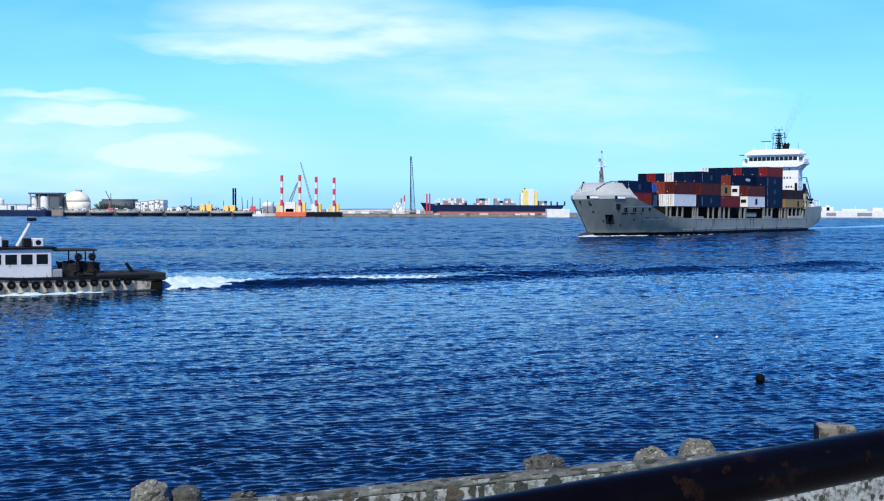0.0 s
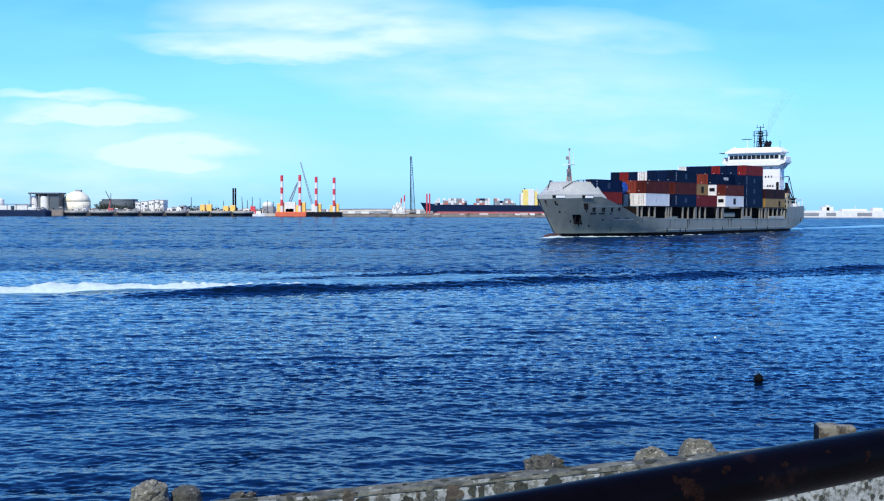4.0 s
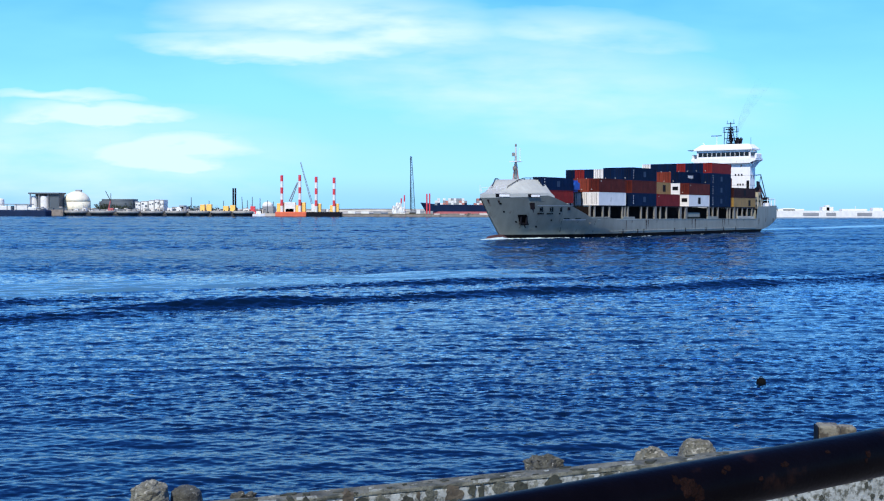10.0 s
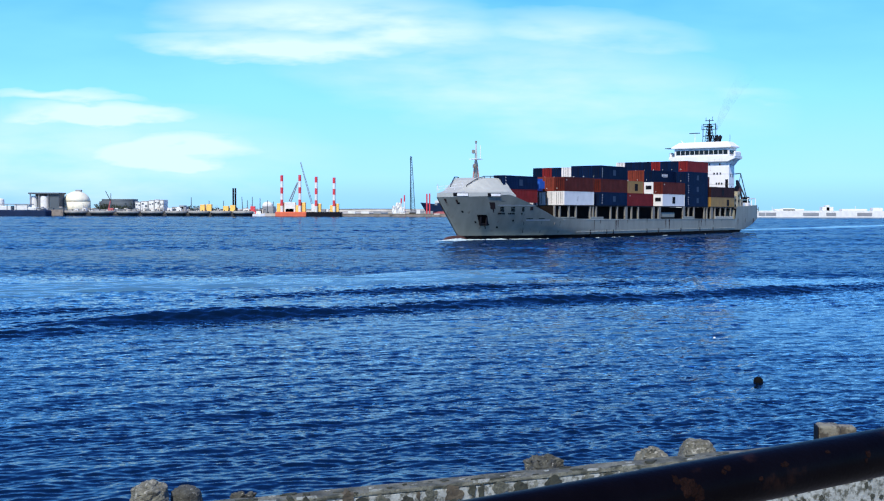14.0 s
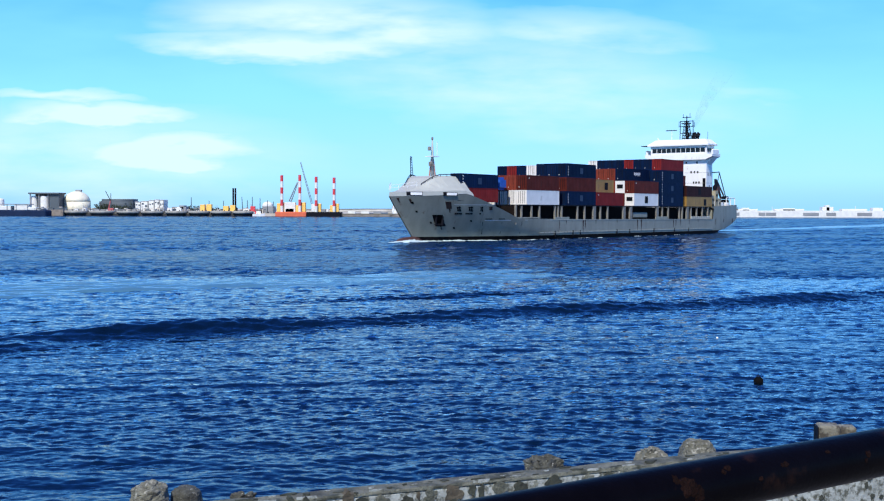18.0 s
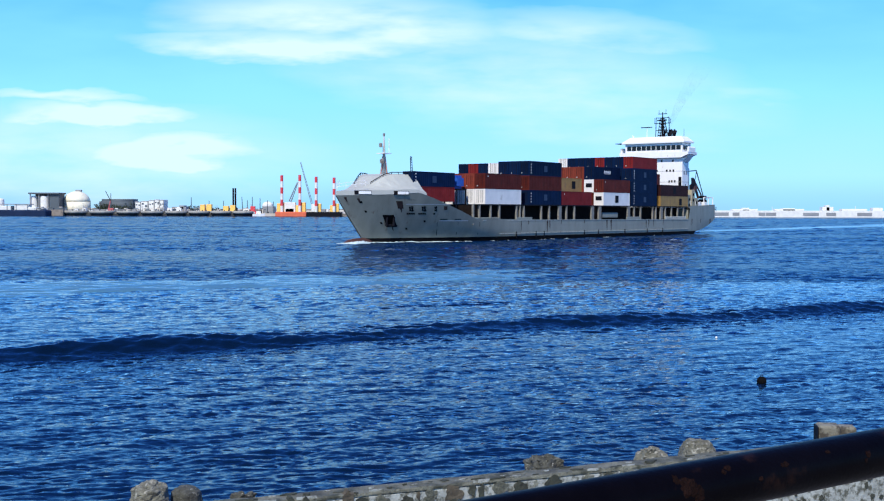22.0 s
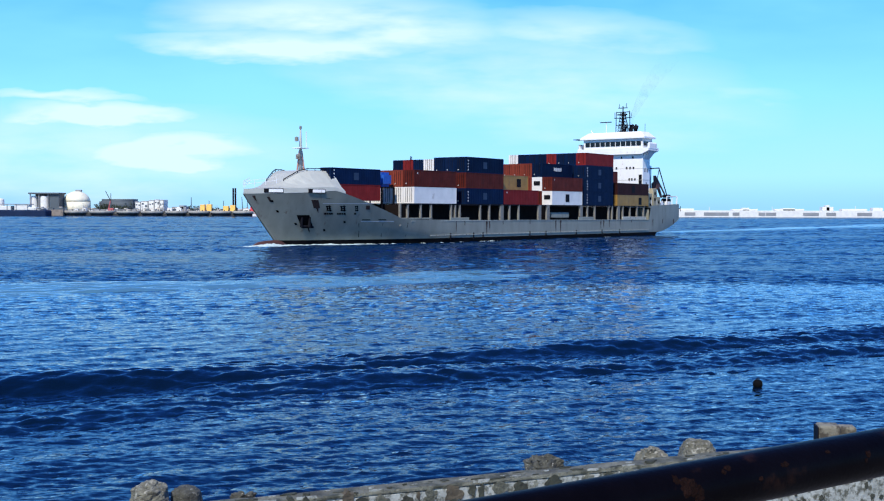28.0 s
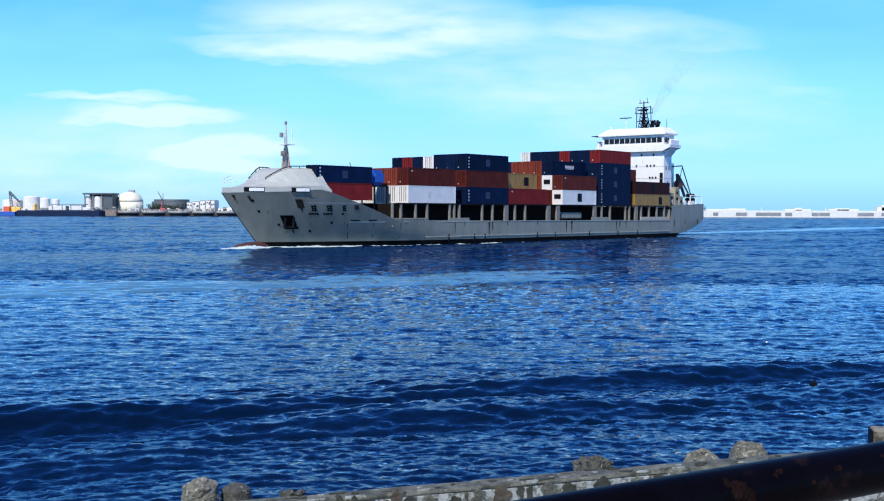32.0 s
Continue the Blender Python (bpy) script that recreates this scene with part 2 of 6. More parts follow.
BOAT_HULL = mat("boat_hull_stained", (0.42, 0.37, 0.29), 0.6, vary=0.2, scale=1.5, dirt=(0.10, 0.06, 0.035), dirt_amt=0.42, dscale=2.2, stretch=(1.5, 1.5, 0.5))
NET_DARK = mat("dark_netting", (0.006, 0.007, 0.006), 0.95, vary=0.5, scale=6, bump=1, bscale=25)
FOLIAGE = mat("far_trees", (0.03, 0.045, 0.025), 0.9, vary=0.4, scale=0.3)


def smoke_mat():
    m = bpy.data.materials.new("thin_smoke")
    m.use_nodes = True
    nt = m.node_tree
    N, L = nt.nodes.new, nt.links.new
    b, out = nt.nodes["Principled BSDF"], nt.nodes["Material Output"]
    b.inputs["Base Color"].default_value, b.inputs["Roughness"].default_value = (0.10, 0.10, 0.11, 1), 1.0
    n, mr = N("ShaderNodeTexNoise"), N("ShaderNodeMapRange")
    n.inputs["Scale"].default_value = 0.5
    mr.inputs[1].default_value, mr.inputs[2].default_value, mr.inputs[4].default_value = 0.36, 0.75, 0.15
    L(n.outputs[0], mr.inputs[0])
    tc, sep, fade, both = N("ShaderNodeTexCoord"), N("ShaderNodeSeparateXYZ"), N("ShaderNodeMapRange"), N("ShaderNodeMath")
    L(tc.outputs["Object"], n.inputs["Vector"])
    L(tc.outputs["Object"], sep.inputs[0])
    L(sep.outputs[2], fade.inputs[0])
    fade.inputs[1].default_value, fade.inputs[2].default_value, fade.inputs[3].default_value, fade.inputs[4].default_value = 2.0, 19.0, 1.0, 0.0
    both.operation = "MULTIPLY"
    L(mr.outputs[0], both.inputs[0])
    L(fade.outputs[0], both.inputs[1])
    L(both.outputs[0], b.inputs["Alpha"])
    return m


SMOKE = smoke_mat()
# smooth wake water; the low sky's pale reflection is put into its body colour
SLICK = water_mat("aerated_wake_water", (0.065, 0.165, 0.225, 1), ((2.2, 0.30), (7.0, 0.25)), 0.10, 0.85)


# ---- mesh helpers ----
def part(name, bm, material, parent=None, label="", smooth=False):
    me = bpy.data.meshes.new(name)
    bmesh.ops.recalc_face_normals(bm, faces=bm.faces)
    bm.to_mesh(me)
    bm.free()
    for m in material if isinstance(material, (list, tuple)) else (material,):
        me.materials.append(m)
    if smooth:
        for f in me.polygons:
            f.use_smooth = True
    ob = new(name, me)
    if parent:
        ob.parent = parent
    if label:
        ob["label"] = label
    return ob


def thing(name, at, label, category, group="", kind="", rz=0):
    ob = new(name)
    ob.empty_display_size = 0.5
    ob.matrix_basis = pose(*at, 0, 0, rz)
    return tagged(ob, label, category, group, kind)


def box(bm, x0, x1, y0, y1, z0, z1, mi=0):
    vs = [bm.verts.new((x, y, z)) for x in (x0, x1) for y in (y0, y1) for z in (z0, z1)]
    for a, b, c, d in ((0, 1, 3, 2), (4, 6, 7, 5), (0, 4, 5, 1), (2, 3, 7, 6), (0, 2, 6, 4), (1, 5, 7, 3)):
        bm.faces.new((vs[a], vs[b], vs[c], vs[d])).material_index = mi
    return vs


def bev(bm, w=0.02, seg=1):
    bmesh.ops.bevel(bm, geom=bm.edges[:], offset=w, segments=seg, affect="EDGES", clamp_overlap=True)
    return bm


def boxm(*a, w=0.0):
    bm = bmesh.new()
    box(bm, *a)
    return bev(bm, w) if w else bm


def loft(bm, rings, close=True, caps=True, mi=0):
    vr = [[bm.verts.new(p) for p in r] for r in rings]
    for a, b in zip(vr, vr[1:]):
        n = len(a)
        for i in range(n if close else n - 1):
            j = (i + 1) % n
            try:
                bm.faces.new((a[i], a[j], b[j], b[i])).material_index = mi
            except ValueError:
                pass
    if caps:
        for r in (vr[0], vr[-1]):
            try:
                bm.faces.new(r).material_index = mi
            except ValueError:
                pass
    return bm


def rod(bm, a, b, r, r2=None, n=8, mi=0):
    a, b = Vector(a), Vector(b)
    q = (b - a).to_track_quat("Z", "Y")
    ring = lambda c, rr: [c + q @ Vector((rr * math.cos(2 * math.pi * i / n), rr * math.sin(2 * math.pi * i / n), 0)) for i in range(n)]
    return loft(bm, [ring(a, r), ring(b, r if r2 is None else r2)], mi=mi)


def rodm(*a, **k):
    return rod(bmesh.new(), *a, **k)


def lathe(bm, prof, n=16, c=(0, 0), mi=0):
    rings = [[(c[0] + r * math.cos(2 * math.pi * i / n), c[1] + r * math.sin(2 * math.pi * i / n), z) for i in range(n)] for r, z in prof]
    return loft(bm, rings, mi=mi)


def torus(bm, R, r, n=14, k=8, m=Matrix()):
    rings = []
    for i in range(n):
        a = 2 * math.pi * i / n
        rings.append([m @ Vector(((R + r * math.cos(2 * math.pi * j / k)) * math.cos(a), r * math.sin(2 * math.pi * j / k),
                                  (R + r * math.cos(2 * math.pi * j / k)) * math.sin(a))) for j in range(k)])
    return loft(bm, rings + rings[:1], caps=False)


def lerp(x, table):
    if x <= table[0][0]:
        return table[0][1]
    for (a, va), (b, vb) in zip(table, table[1:]):
        if x <= b:
            return va + (vb - va) * (x - a) / (b - a)
    return table[-1][1]


# ---- water ----
def spectrum(seed, n, lo, hi, slope, heading, spread):
    rng = np.random.RandomState(seed)
    lam = lo * (hi / lo) ** rng.rand(n)
    th = heading + spread * rng.randn(n)
    k = 2 * np.pi / lam
    amp = slope * lam / (2 * np.pi) * np.sqrt(2.0 / n)
    return k * np.cos(th), k * np.sin(th), amp, rng.rand(n) * 2 * np.pi


def chop(x, y, spec):
    h = np.zeros_like(x)
    for kx, ky, a, p in zip(*spec):
        w = np.sin(kx * x + ky * y + p)
        h += a * (w + 0.25 * (w * w - 0.5))
    return h


def sheet(name, x, y, z, material, label, category, kind="structure"):
    """A grid of heights as one smooth mesh."""
    r, c = x.shape
    co = np.stack([x, y, z], -1).reshape(-1, 3)
    i = np.arange(r * c).reshape(r, c)
    q = np.stack([i[:-1, :-1], i[:-1, 1:], i[1:, 1:], i[1:, :-1]], -1).reshape(-1, 4)
    me = bpy.data.meshes.new(name)
    me.vertices.add(len(co))
    me.vertices.foreach_set("co", co.ravel())
    me.loops.add(q.size)
    me.loops.foreach_set("vertex_index", q.ravel())
    me.polygons.add(len(q))
    me.polygons.foreach_set("loop_start", np.arange(len(q)) * 4)
    me.polygons.foreach_set("use_smooth", np.ones(len(q), dtype=bool))
    me.update(calc_edges=True)
    me.materials.append(material)
    ob = new(name, me)
    return tagged(ob, label, category, kind=kind)


def fan(y0, y1, half, cols, back=0.0):
    """A grid that widens with the distance; its rows stand closer near the shore."""
    ys = [y0]
    while ys[-1] < y1:
        ys.append(ys[-1] * (1 + ROW * min(1.0, ys[-1] / 50)))
    ys = np.array(ys)
    x = (ys[:, None] + back) * np.linspace(-half, half, cols)[None, :]
    return x, np.repeat(ys[:, None], cols, 1)


WIND = radians(-91)
ROW = 0.0041


def sea(x, y, seed, slope, heading, spread, peak):
    """Wind waves whose shortest lengths grow with the spacing of the mesh, at an even steepness."""
    rng = np.random.RandomState(seed)
    n = 130
    lam = 0.22 * (14 / 0.22) ** ((np.arange(n) + rng.rand(n)) / n)
    th = heading + spread * rng.randn(n)
    ph = rng.rand(n) * 2 * np.pi
    mid = np.maximum(peak, 2.4 * ROW * y[:, :1] * np.clip(y[:, :1] / 50, 0.65, 1))
    slope = slope * (0.76 + 0.09 * np.clip((y[:, :1] - 18) / 14, 0, 1) - 0.17 * np.clip((y[:, :1] - 32) / 34, 0, 1) - 0.25 * np.clip((y[:, :1] - 170) / 330, 0, 1))
    weight = [np.exp(-(np.log(l / mid) / 0.5) ** 2 / 2) for l in lam]
    norm = np.sqrt(2 / np.maximum(sum(w * w for w in weight), 1e-6))
    h = np.zeros_like(x)
    for l, t, p, w in zip(lam, th, ph, weight):
        k = 2 * np.pi / l
        rows = np.nonzero(w[:, 0] > 0.02)[0]
        if len(rows):
            r = slice(rows[0], rows[-1] + 1)
            v = np.sin(k * (x[r] * math.cos(t) + y[r] * math.sin(t)) + p)
            h[r] += slope[r] * w[r] / k * norm[r] * (v + 0.42 * (v * v - 0.5))
    return h


def gusts(x, y, seed):
    """Streaks of stronger and weaker wind, long across the view."""
    rng = np.random.RandomState(seed)
    g = np.zeros_like(x)
    for lam in (90, 60, 38, 26, 17, 12):
        for _ in range(3):
            t = math.pi / 2 + 0.22 * rng.randn()
            g += lam ** 0.3 / 9 * np.sin(2 * np.pi / lam * (0.45 * x * math.cos(t) + y * math.sin(t)) + rng.rand() * 6.28 + 0.8 * np.sin(x / lam * 0.6 + rng.rand() * 6))
    return g


ys = np.concatenate([np.linspace(-90, 2, 10), 3.0 * np.exp(0.03 * np.arange(247))])
x = (np.maximum(ys, 0)[:, None] + 60) * np.linspace(-1.4, 1.4, 170)[None, :]
y = np.repeat(ys[:, None], 170, 1)
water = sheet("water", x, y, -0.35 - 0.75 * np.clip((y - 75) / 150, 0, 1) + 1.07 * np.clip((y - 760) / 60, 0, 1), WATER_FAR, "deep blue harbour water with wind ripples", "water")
waves = []
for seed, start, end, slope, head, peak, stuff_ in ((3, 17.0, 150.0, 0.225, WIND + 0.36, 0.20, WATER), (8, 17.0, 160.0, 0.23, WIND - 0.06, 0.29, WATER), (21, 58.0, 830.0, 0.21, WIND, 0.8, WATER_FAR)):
    x, y = fan(start, end, 0.56, 560 if start < 50 else 430, 8.0)
    z = sea(x, y, seed, slope, head, 0.5, peak) * (1 + 0.40 * x / (y + 8)) * np.clip(1 + (0.22 if start < 50 else 0.5) * gusts(x, y, seed), 0.4, 1.7)
    if start < 50:
        z += sea(x, y, seed + 40, 0.066, head + 0.25, 0.4, 1.5)
        z *= 1 - 0.6 * np.clip((y - 62) / 60, 0, 1)
        z += -0.02 - 0.6 * np.clip((y - 72) / 75, 0, 1) ** 1.4
    else:
        z += -0.02 - 0.3 * np.clip((105 - y) / 50, 0, 1) - 0.6 * np.clip((y - 770) / 50, 0, 1)
    waves.append(sheet("wave_sheet", x, y, z, stuff_, "wind-ruffled dark blue sea surface with small ripples", "water"))


def ridge(name, length, width, height, seed, label):
    """One long swell of a boat's wake; its edges dip under the water round it. Local x runs along the crest."""
    a, s = np.meshgrid(np.arange(-length / 2, length / 2, 0.14), np.arange(-width, width, 0.10))
    bend = s + 0.3 * np.sin(a * 0.16 + seed) + 0.2 * np.sin(a * 0.43 + 2 * seed)
    front = np.where(bend < 0, 1.0, 2.0)
    end = np.clip(1 - (np.abs(a) / (length / 2)) ** 3, 0, 1)
    crest = height * (0.8 + 0.25 * np.sin(a * 0.35 + seed * 1.7)) * np.exp(-(bend / front) ** 2) * end
    z = crest + chop(a, s, spectrum(seed, 60, 0.30, 1.1, 0.27, -1.5, 0.6)) * (0.5 + 0.5 * end) - 0.02
    rim = np.maximum(np.abs(a) / (length / 2), np.abs(s) / width)
    z -= 0.45 * np.clip((rim - 0.72) / 0.28, 0, 1) ** 1.5
    return sheet(name, a, s, z, WATER, label, "wave")


main_ridges = [(ridge("wake_swell", 33, 4.4, 0.48, 11 + i, "long dark swell of a boat's wake rolling in"), a, n)
               for i, (a, n) in enumerate(((-53, 0.5), (-31, -0.3), (-8, 0.2), (15, -0.3), (38, 0.4), (62, -0.4), (86, 0.5)))]
lead_ridges = [(ridge("wake_swell", 34, 3.4, 0.27, 31 + i, "low leading swell of a boat's wake"), a, n) for i, (a, n) in enumerate(((-22, -3.0), (4, -3.4)))]
tail_ridges = [(ridge("wake_swell", 40, 3.4, 0.28, 41 + i, "low trailing swell of a boat's wake"), a, n) for i, (a, n) in enumerate(((-30, 8.6), (8, 10.5)))]


def foam(name, length, width, height, seed, label, density=0.5, step=0.14, flip=False):
    """Broken foam: lumps of froth that stand out of the water, with gaps."""
    a, s = np.meshgrid(np.arange(0, length, step), np.arange(-width / 2, width / 2 + step, step))
    rng = np.random.RandomState(seed)
    f = np.zeros_like(a)
    for lam, k in ((4.0, 0.8), (1.6, 0.8), (0.7, 0.9), (0.36, 0.9)):
        for _ in range(5):
            th = rng.rand() * 6.28
            f += k * 0.32 * np.sin(2 * np.pi / lam * (a * math.cos(th) * 0.6 + s * math.sin(th)) + rng.rand() * 6.28)
    b = length - a if flip else a
    edge = np.clip(1 - (2 * np.abs(s) / width) ** 2, 0, 1) * np.clip(b / 1.0, 0, 1) * np.clip((length - b) / (0.6 * length), 0, 1)
    z = height * (edge * (density + 0.45 * f) - (1 - edge) * 0.6) - 0.45 * np.clip(0.5 - edge, 0, 1)
    return sheet(name, a, s, z, FOAM, label, "foam", "stuff")


def skirt_foam(s0, s1, height, seed, label, density, width=1.5, step=0.2):
    """Froth that hugs the hull's waterline from station s0 to s1."""
    ss, o = np.meshgrid(np.arange(s0, s1, step), np.arange(0, width, 0.13))
    rng = np.random.RandomState(seed)
    f = np.zeros_like(ss)
    for lam, k in ((7.0, 0.9), (2.6, 0.8), (1.0, 0.7), (0.45, 0.6)):
        for _ in range(4):
            th = rng.rand() * 6.28
            f += k * 0.32 * np.sin(2 * np.pi / lam * (ss * math.cos(th) + o * math.sin(th)) + rng.rand() * 6.28)
    hb = np.array([half_beam(s, 0.0) for s in ss[0]])[None, :]
    x = MID - (ss + 6.7 * np.clip(1 - ss / 34.0, 0, 1))
    y = hb + o - 0.15
    edge = np.clip(1.15 - o / width, 0, 1) * np.clip((s1 - ss) / (0.4 * (s1 - s0)), 0, 1)
    z = height * (edge * (density + 0.45 * f) - (1 - edge) * 0.7)
    return sheet("hull_foam", x, y, z, FOAM, label, "foam", "stuff")


# ---- container ship ----
MID = 69.0


def U(u):
    return MID - u


ship = thing("container_ship", (0, 0, 0), "grey feeder container ship with white bridge tower under way, rust-streaked hull", "ship")
TOP = [(0, 7.5), (8, 7.75), (12.8, 8.1), (13.8, 7.85), (26.2, 3.5), (60, 3.15), (117.4, 2.95), (118.4, 6.3), (137.5, 6.75)]
STATIONS = [0, 0.4, 1, 2, 3.5, 5.5, 8, 10.5, 12.8, 13.8, 16, 19, 22, 24, 26.2, 30, 36, 44, 54, 64, 76, 90, 104, 112, 117.4, 118.4, 122, 126, 130, 133, 135.5, 137, 137.5]


def half_beam(s, k):
    """Half breadth at a station s from the stem, k from 0 at the waterline to 1 at 7.5 m up."""
    run = 44 - 20 * k ** 0.6
    t = min(1.0, s / run)
    b = 10.2 * (1 - (1 - t) ** 1.8)
    if s > 112:
        e = (s - 112) / 25.5
        b *= 1 - (0.12 + 0.3 * max(0.0, 0.3 - k)) * e ** 2.2
    return max(b, 0.12)


BAND = 0.15


def hull_ring(s, levels):
    top = lerp(s, TOP)
    pts = []
    for lv in levels:
        z = lv if lv <= BAND else BAND + (top - BAND) * (lv - 2)
        if s > 119:
            z = max(z, min(top - 1.0, -2.2 + 2.2 * min(1, (s - 119) / 3) + 3.1 * max(0.0, (s - 121) / 16.5) ** 1.6))
        k = max(0.0, min(1.0, z / 7.5))
        rake = 6.7 * (1 - k) ** 1.05 if z >= 0 else 6.7
        x = s + rake * max(0.0, 1 - s / 34.0) - 1.5 * max(0.0, (s - 128) / 9.5)
        pts.append((U(x), half_beam(s, k), z))
    return pts


def hull_shell(levels):
    bm = bmesh.new()
    rings = []
    for s in STATIONS:
        p = hull_ring(s, levels)
        rings.append([(a, -b, c) for a, b, c in reversed(p)] + p)
    loft(bm, rings, close=False, caps=False)
    r = rings[-1]
    bm.verts.ensure_lookup_table()
    n = len(r)
    bm.faces.new([bm.verts[len(bm.verts) - n + i] for i in range(n)])
    return bm


hull = part("hull", hull_shell([BAND, 2.25, 2.5, 2.75, 3.0]), HULL_GREY, ship, "pale grey hull with rust streaks", smooth=True)
part("boot_top", hull_shell([-2.2, -0.7, BAND]), BOOT, ship, "black band along the waterline", smooth=True)
mod = hull.modifiers.new("edge", "EDGE_SPLIT")
mod.split_angle = radians(35)


def bulb():
    bm = bmesh.new()
    rings = []
    for i, (u, r) in enumerate(((2.0, 0.12), (2.3, 0.55), (3.1, 0.9), (4.6, 1.1), (7.0, 1.2), (11, 1.1))):
        rings.append([(U(u), r * 0.85 * math.cos(a), -0.95 + r * math.sin(a)) for a in [2 * math.pi * j / 14 for j in range(14)]])
    return loft(bm, rings)


part("bulbous_bow", bulb(), ANTIFOUL, ship, "rusty red bulbous bow awash", smooth=True)


def plate(outline, z0, z1):
    bm = bmesh.new()
    return loft(bm, [[(a, b, z0) for a, b in outline], [(a, b, z1) for a, b in outline]])


def deck_outline(s0, s1, z, inset=0.25):
    ss = [s0 + (s1 - s0) * i / 14 for i in range(15)]
    k = min(1, z / 7.5)
    side = [(U(s + 6.7 * (1 - k) ** 1.05 * max(0, 1 - s / 34)), max(0.05, half_beam(s, k) - inset)) for s in ss]
    return side + [(a, -b) for a, b in reversed(side)]


part("main_deck", plate(deck_outline(14, 118, 2.3), 2.1, 2.3), DECK_DARK, ship, "rust-brown main deck")
part("forecastle_deck", plate(deck_outline(1.2, 13.6, 7.0), 6.8, 7.0), DECK_DARK, ship)
part("poop_deck", plate(deck_outline(118.2, 137, 5.7), 5.5, 5.7), DECK_DARK, ship)
part("hatch_coaming", boxm(U(117), U(29), -7.2, 7.2, 2.3, 5.9), DECK_DARK, ship, "dark hatch coamings under the boxes")
part("aft_bulkhead", boxm(U(118.6), U(118.3), -9.6, 9.6, 2.3, 5.6), HULL_GREY, ship)
part("forward_bulkhead", boxm(U(27.6), U(27.2), -9.3, 9.3, 2.3, 6.0), DECK_DARK, ship)


def whaleback():
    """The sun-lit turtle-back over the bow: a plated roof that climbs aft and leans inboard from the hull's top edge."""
    bm = bmesh.new()
    rings = []
    for s in (0.15, 0.6, 1.4, 2.6, 4.0, 5.4, 6.6, 7.8, 9.0, 10.4, 11.6, 12.8, 13.6, 14.4):
        lo = lerp(s, TOP)
        hb = half_beam(s, min(1, lo / 7.5))
        roof = lerp(s, [(0, 8.2), (3.2, 8.4), (5.0, 8.8), (6.6, 9.5), (9.0, 10.95), (10.4, 11.38), (12.8, 11.4), (14.4, 11.3)])
        lip = lerp(s, [(0, 0.75), (11, 0.7), (14.4, 0.35)])
        lean = lerp(s, [(0, 0.3), (4, 2.0), (9, 2.7), (14.4, 2.6)])
        side = [(max(0.04, hb), lo - 0.02), (max(0.03, hb - 0.06), lo + lip), (max(0.02, hb - 0.3 - lean * 0.25), lo + lip + (roof - lo - lip) * 0.22),
                (max(0.01, hb - 0.3 - lean), lo + lip + (roof - lo - lip) * 0.96), (max(0.005, (hb - 0.3 - lean) * 0.8), roof)]
        rings.append([(U(s), -a, b) for a, b in side] + [(U(s), a, b) for a, b in reversed(side)])
    loft(bm, rings, close=False, caps=True)
    return bm


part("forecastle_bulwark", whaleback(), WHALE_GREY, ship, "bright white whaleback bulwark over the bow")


for sg in (1, -1):
    g = bmesh.new()
    edge = [(U(s), sg * (half_beam(s, 1) - 0.3 - lerp(s, [(4, 2.0), (9, 2.7), (14.4, 2.6)])), lerp(s, [(6.4, 9.6), (9.0, 11.15), (10.4, 11.6), (12.8, 11.65), (14.4, 11.55)])) for s in (6.8, 9.0, 10.4, 11.6, 12.8, 14.2)]
    for p, q in zip(edge, edge[1:]):
        rod(g, p, q, 0.08, n=6)
    for p in edge:
        rod(g, p, (p[0], p[1], p[2] - 0.5), 0.06, n=6)
    part("forecastle_rail", g, STEEL_DARK, ship, "dark rail round the forecastle top")


def on_hull(s, z, out=0.03):
    k = max(0.0, min(1.0, z / 7.5))
    return U(s + 6.7 * (1 - k) ** 1.05 * max(0, 1 - s / 34)), half_beam(s, k) + out


def hull_patch(s0, s1, z0, z1, out, sg=1):
    """A thin plate that follows the flare of the bow."""
    bm = bmesh.new()
    rings = []
    for i in range(4):
        s = s0 + (s1 - s0) * i / 3
        r = []
        for z, o in ((z0, out), (z1, out), (z1, -0.1), (z0, -0.1)):
            a, b = on_hull(s, z, o)
            r.append((a, b * sg, z))
        rings.append(r)
    return loft(bm, rings)


def hull_streak(s, z0, z1, w, out):
    """A stain that runs down the hull from z1 and thins out to z0."""
    bm = bmesh.new()
    rr = random.Random(s * 31)
    rings = []
    for i in range(8):
        k = i / 7
        z, h = z1 + (z0 - z1) * k, w * (1 - k) ** 0.6 * rr.uniform(0.5, 1.2) + 0.02
        drift = rr.uniform(-0.05, 0.05)
        (a, b), (c, d) = on_hull(s - h + drift, z, out), on_hull(s + h + drift, z, out)
        rings.append([(a, b, z), (c, d, z), (c, d - 0.1, z), (a, b - 0.1, z)])
    return loft(bm, rings)


for s in (2.6, 8.6):
    part("mooring_port", hull_patch(s, s + 2.5, 7.66, 8.34, 0.04), STEEL_DARK, ship, "mooring port with a dark rim in the bow")
    part("port_lining", hull_patch(s + 0.6, s + 2.4, 7.76, 8.24, 0.08), SHIP_WHITE, ship)
part("anchor_pocket", hull_patch(5.9, 7.9, 2.4, 4.2, 0.03), BOOT, ship, "dark recessed anchor pocket")
for s, z0, z1 in ((6.9, 1.4, 2.3), (2.8, 6.2, 7.0), (9.3, 4.6, 5.3), (1.0, 6.4, 7.2)):
    part("rust_stain", hull_streak(s + 0.15, z0, z1, 0.16, 0.02), RUST, ship, "rust stain running down the bow")
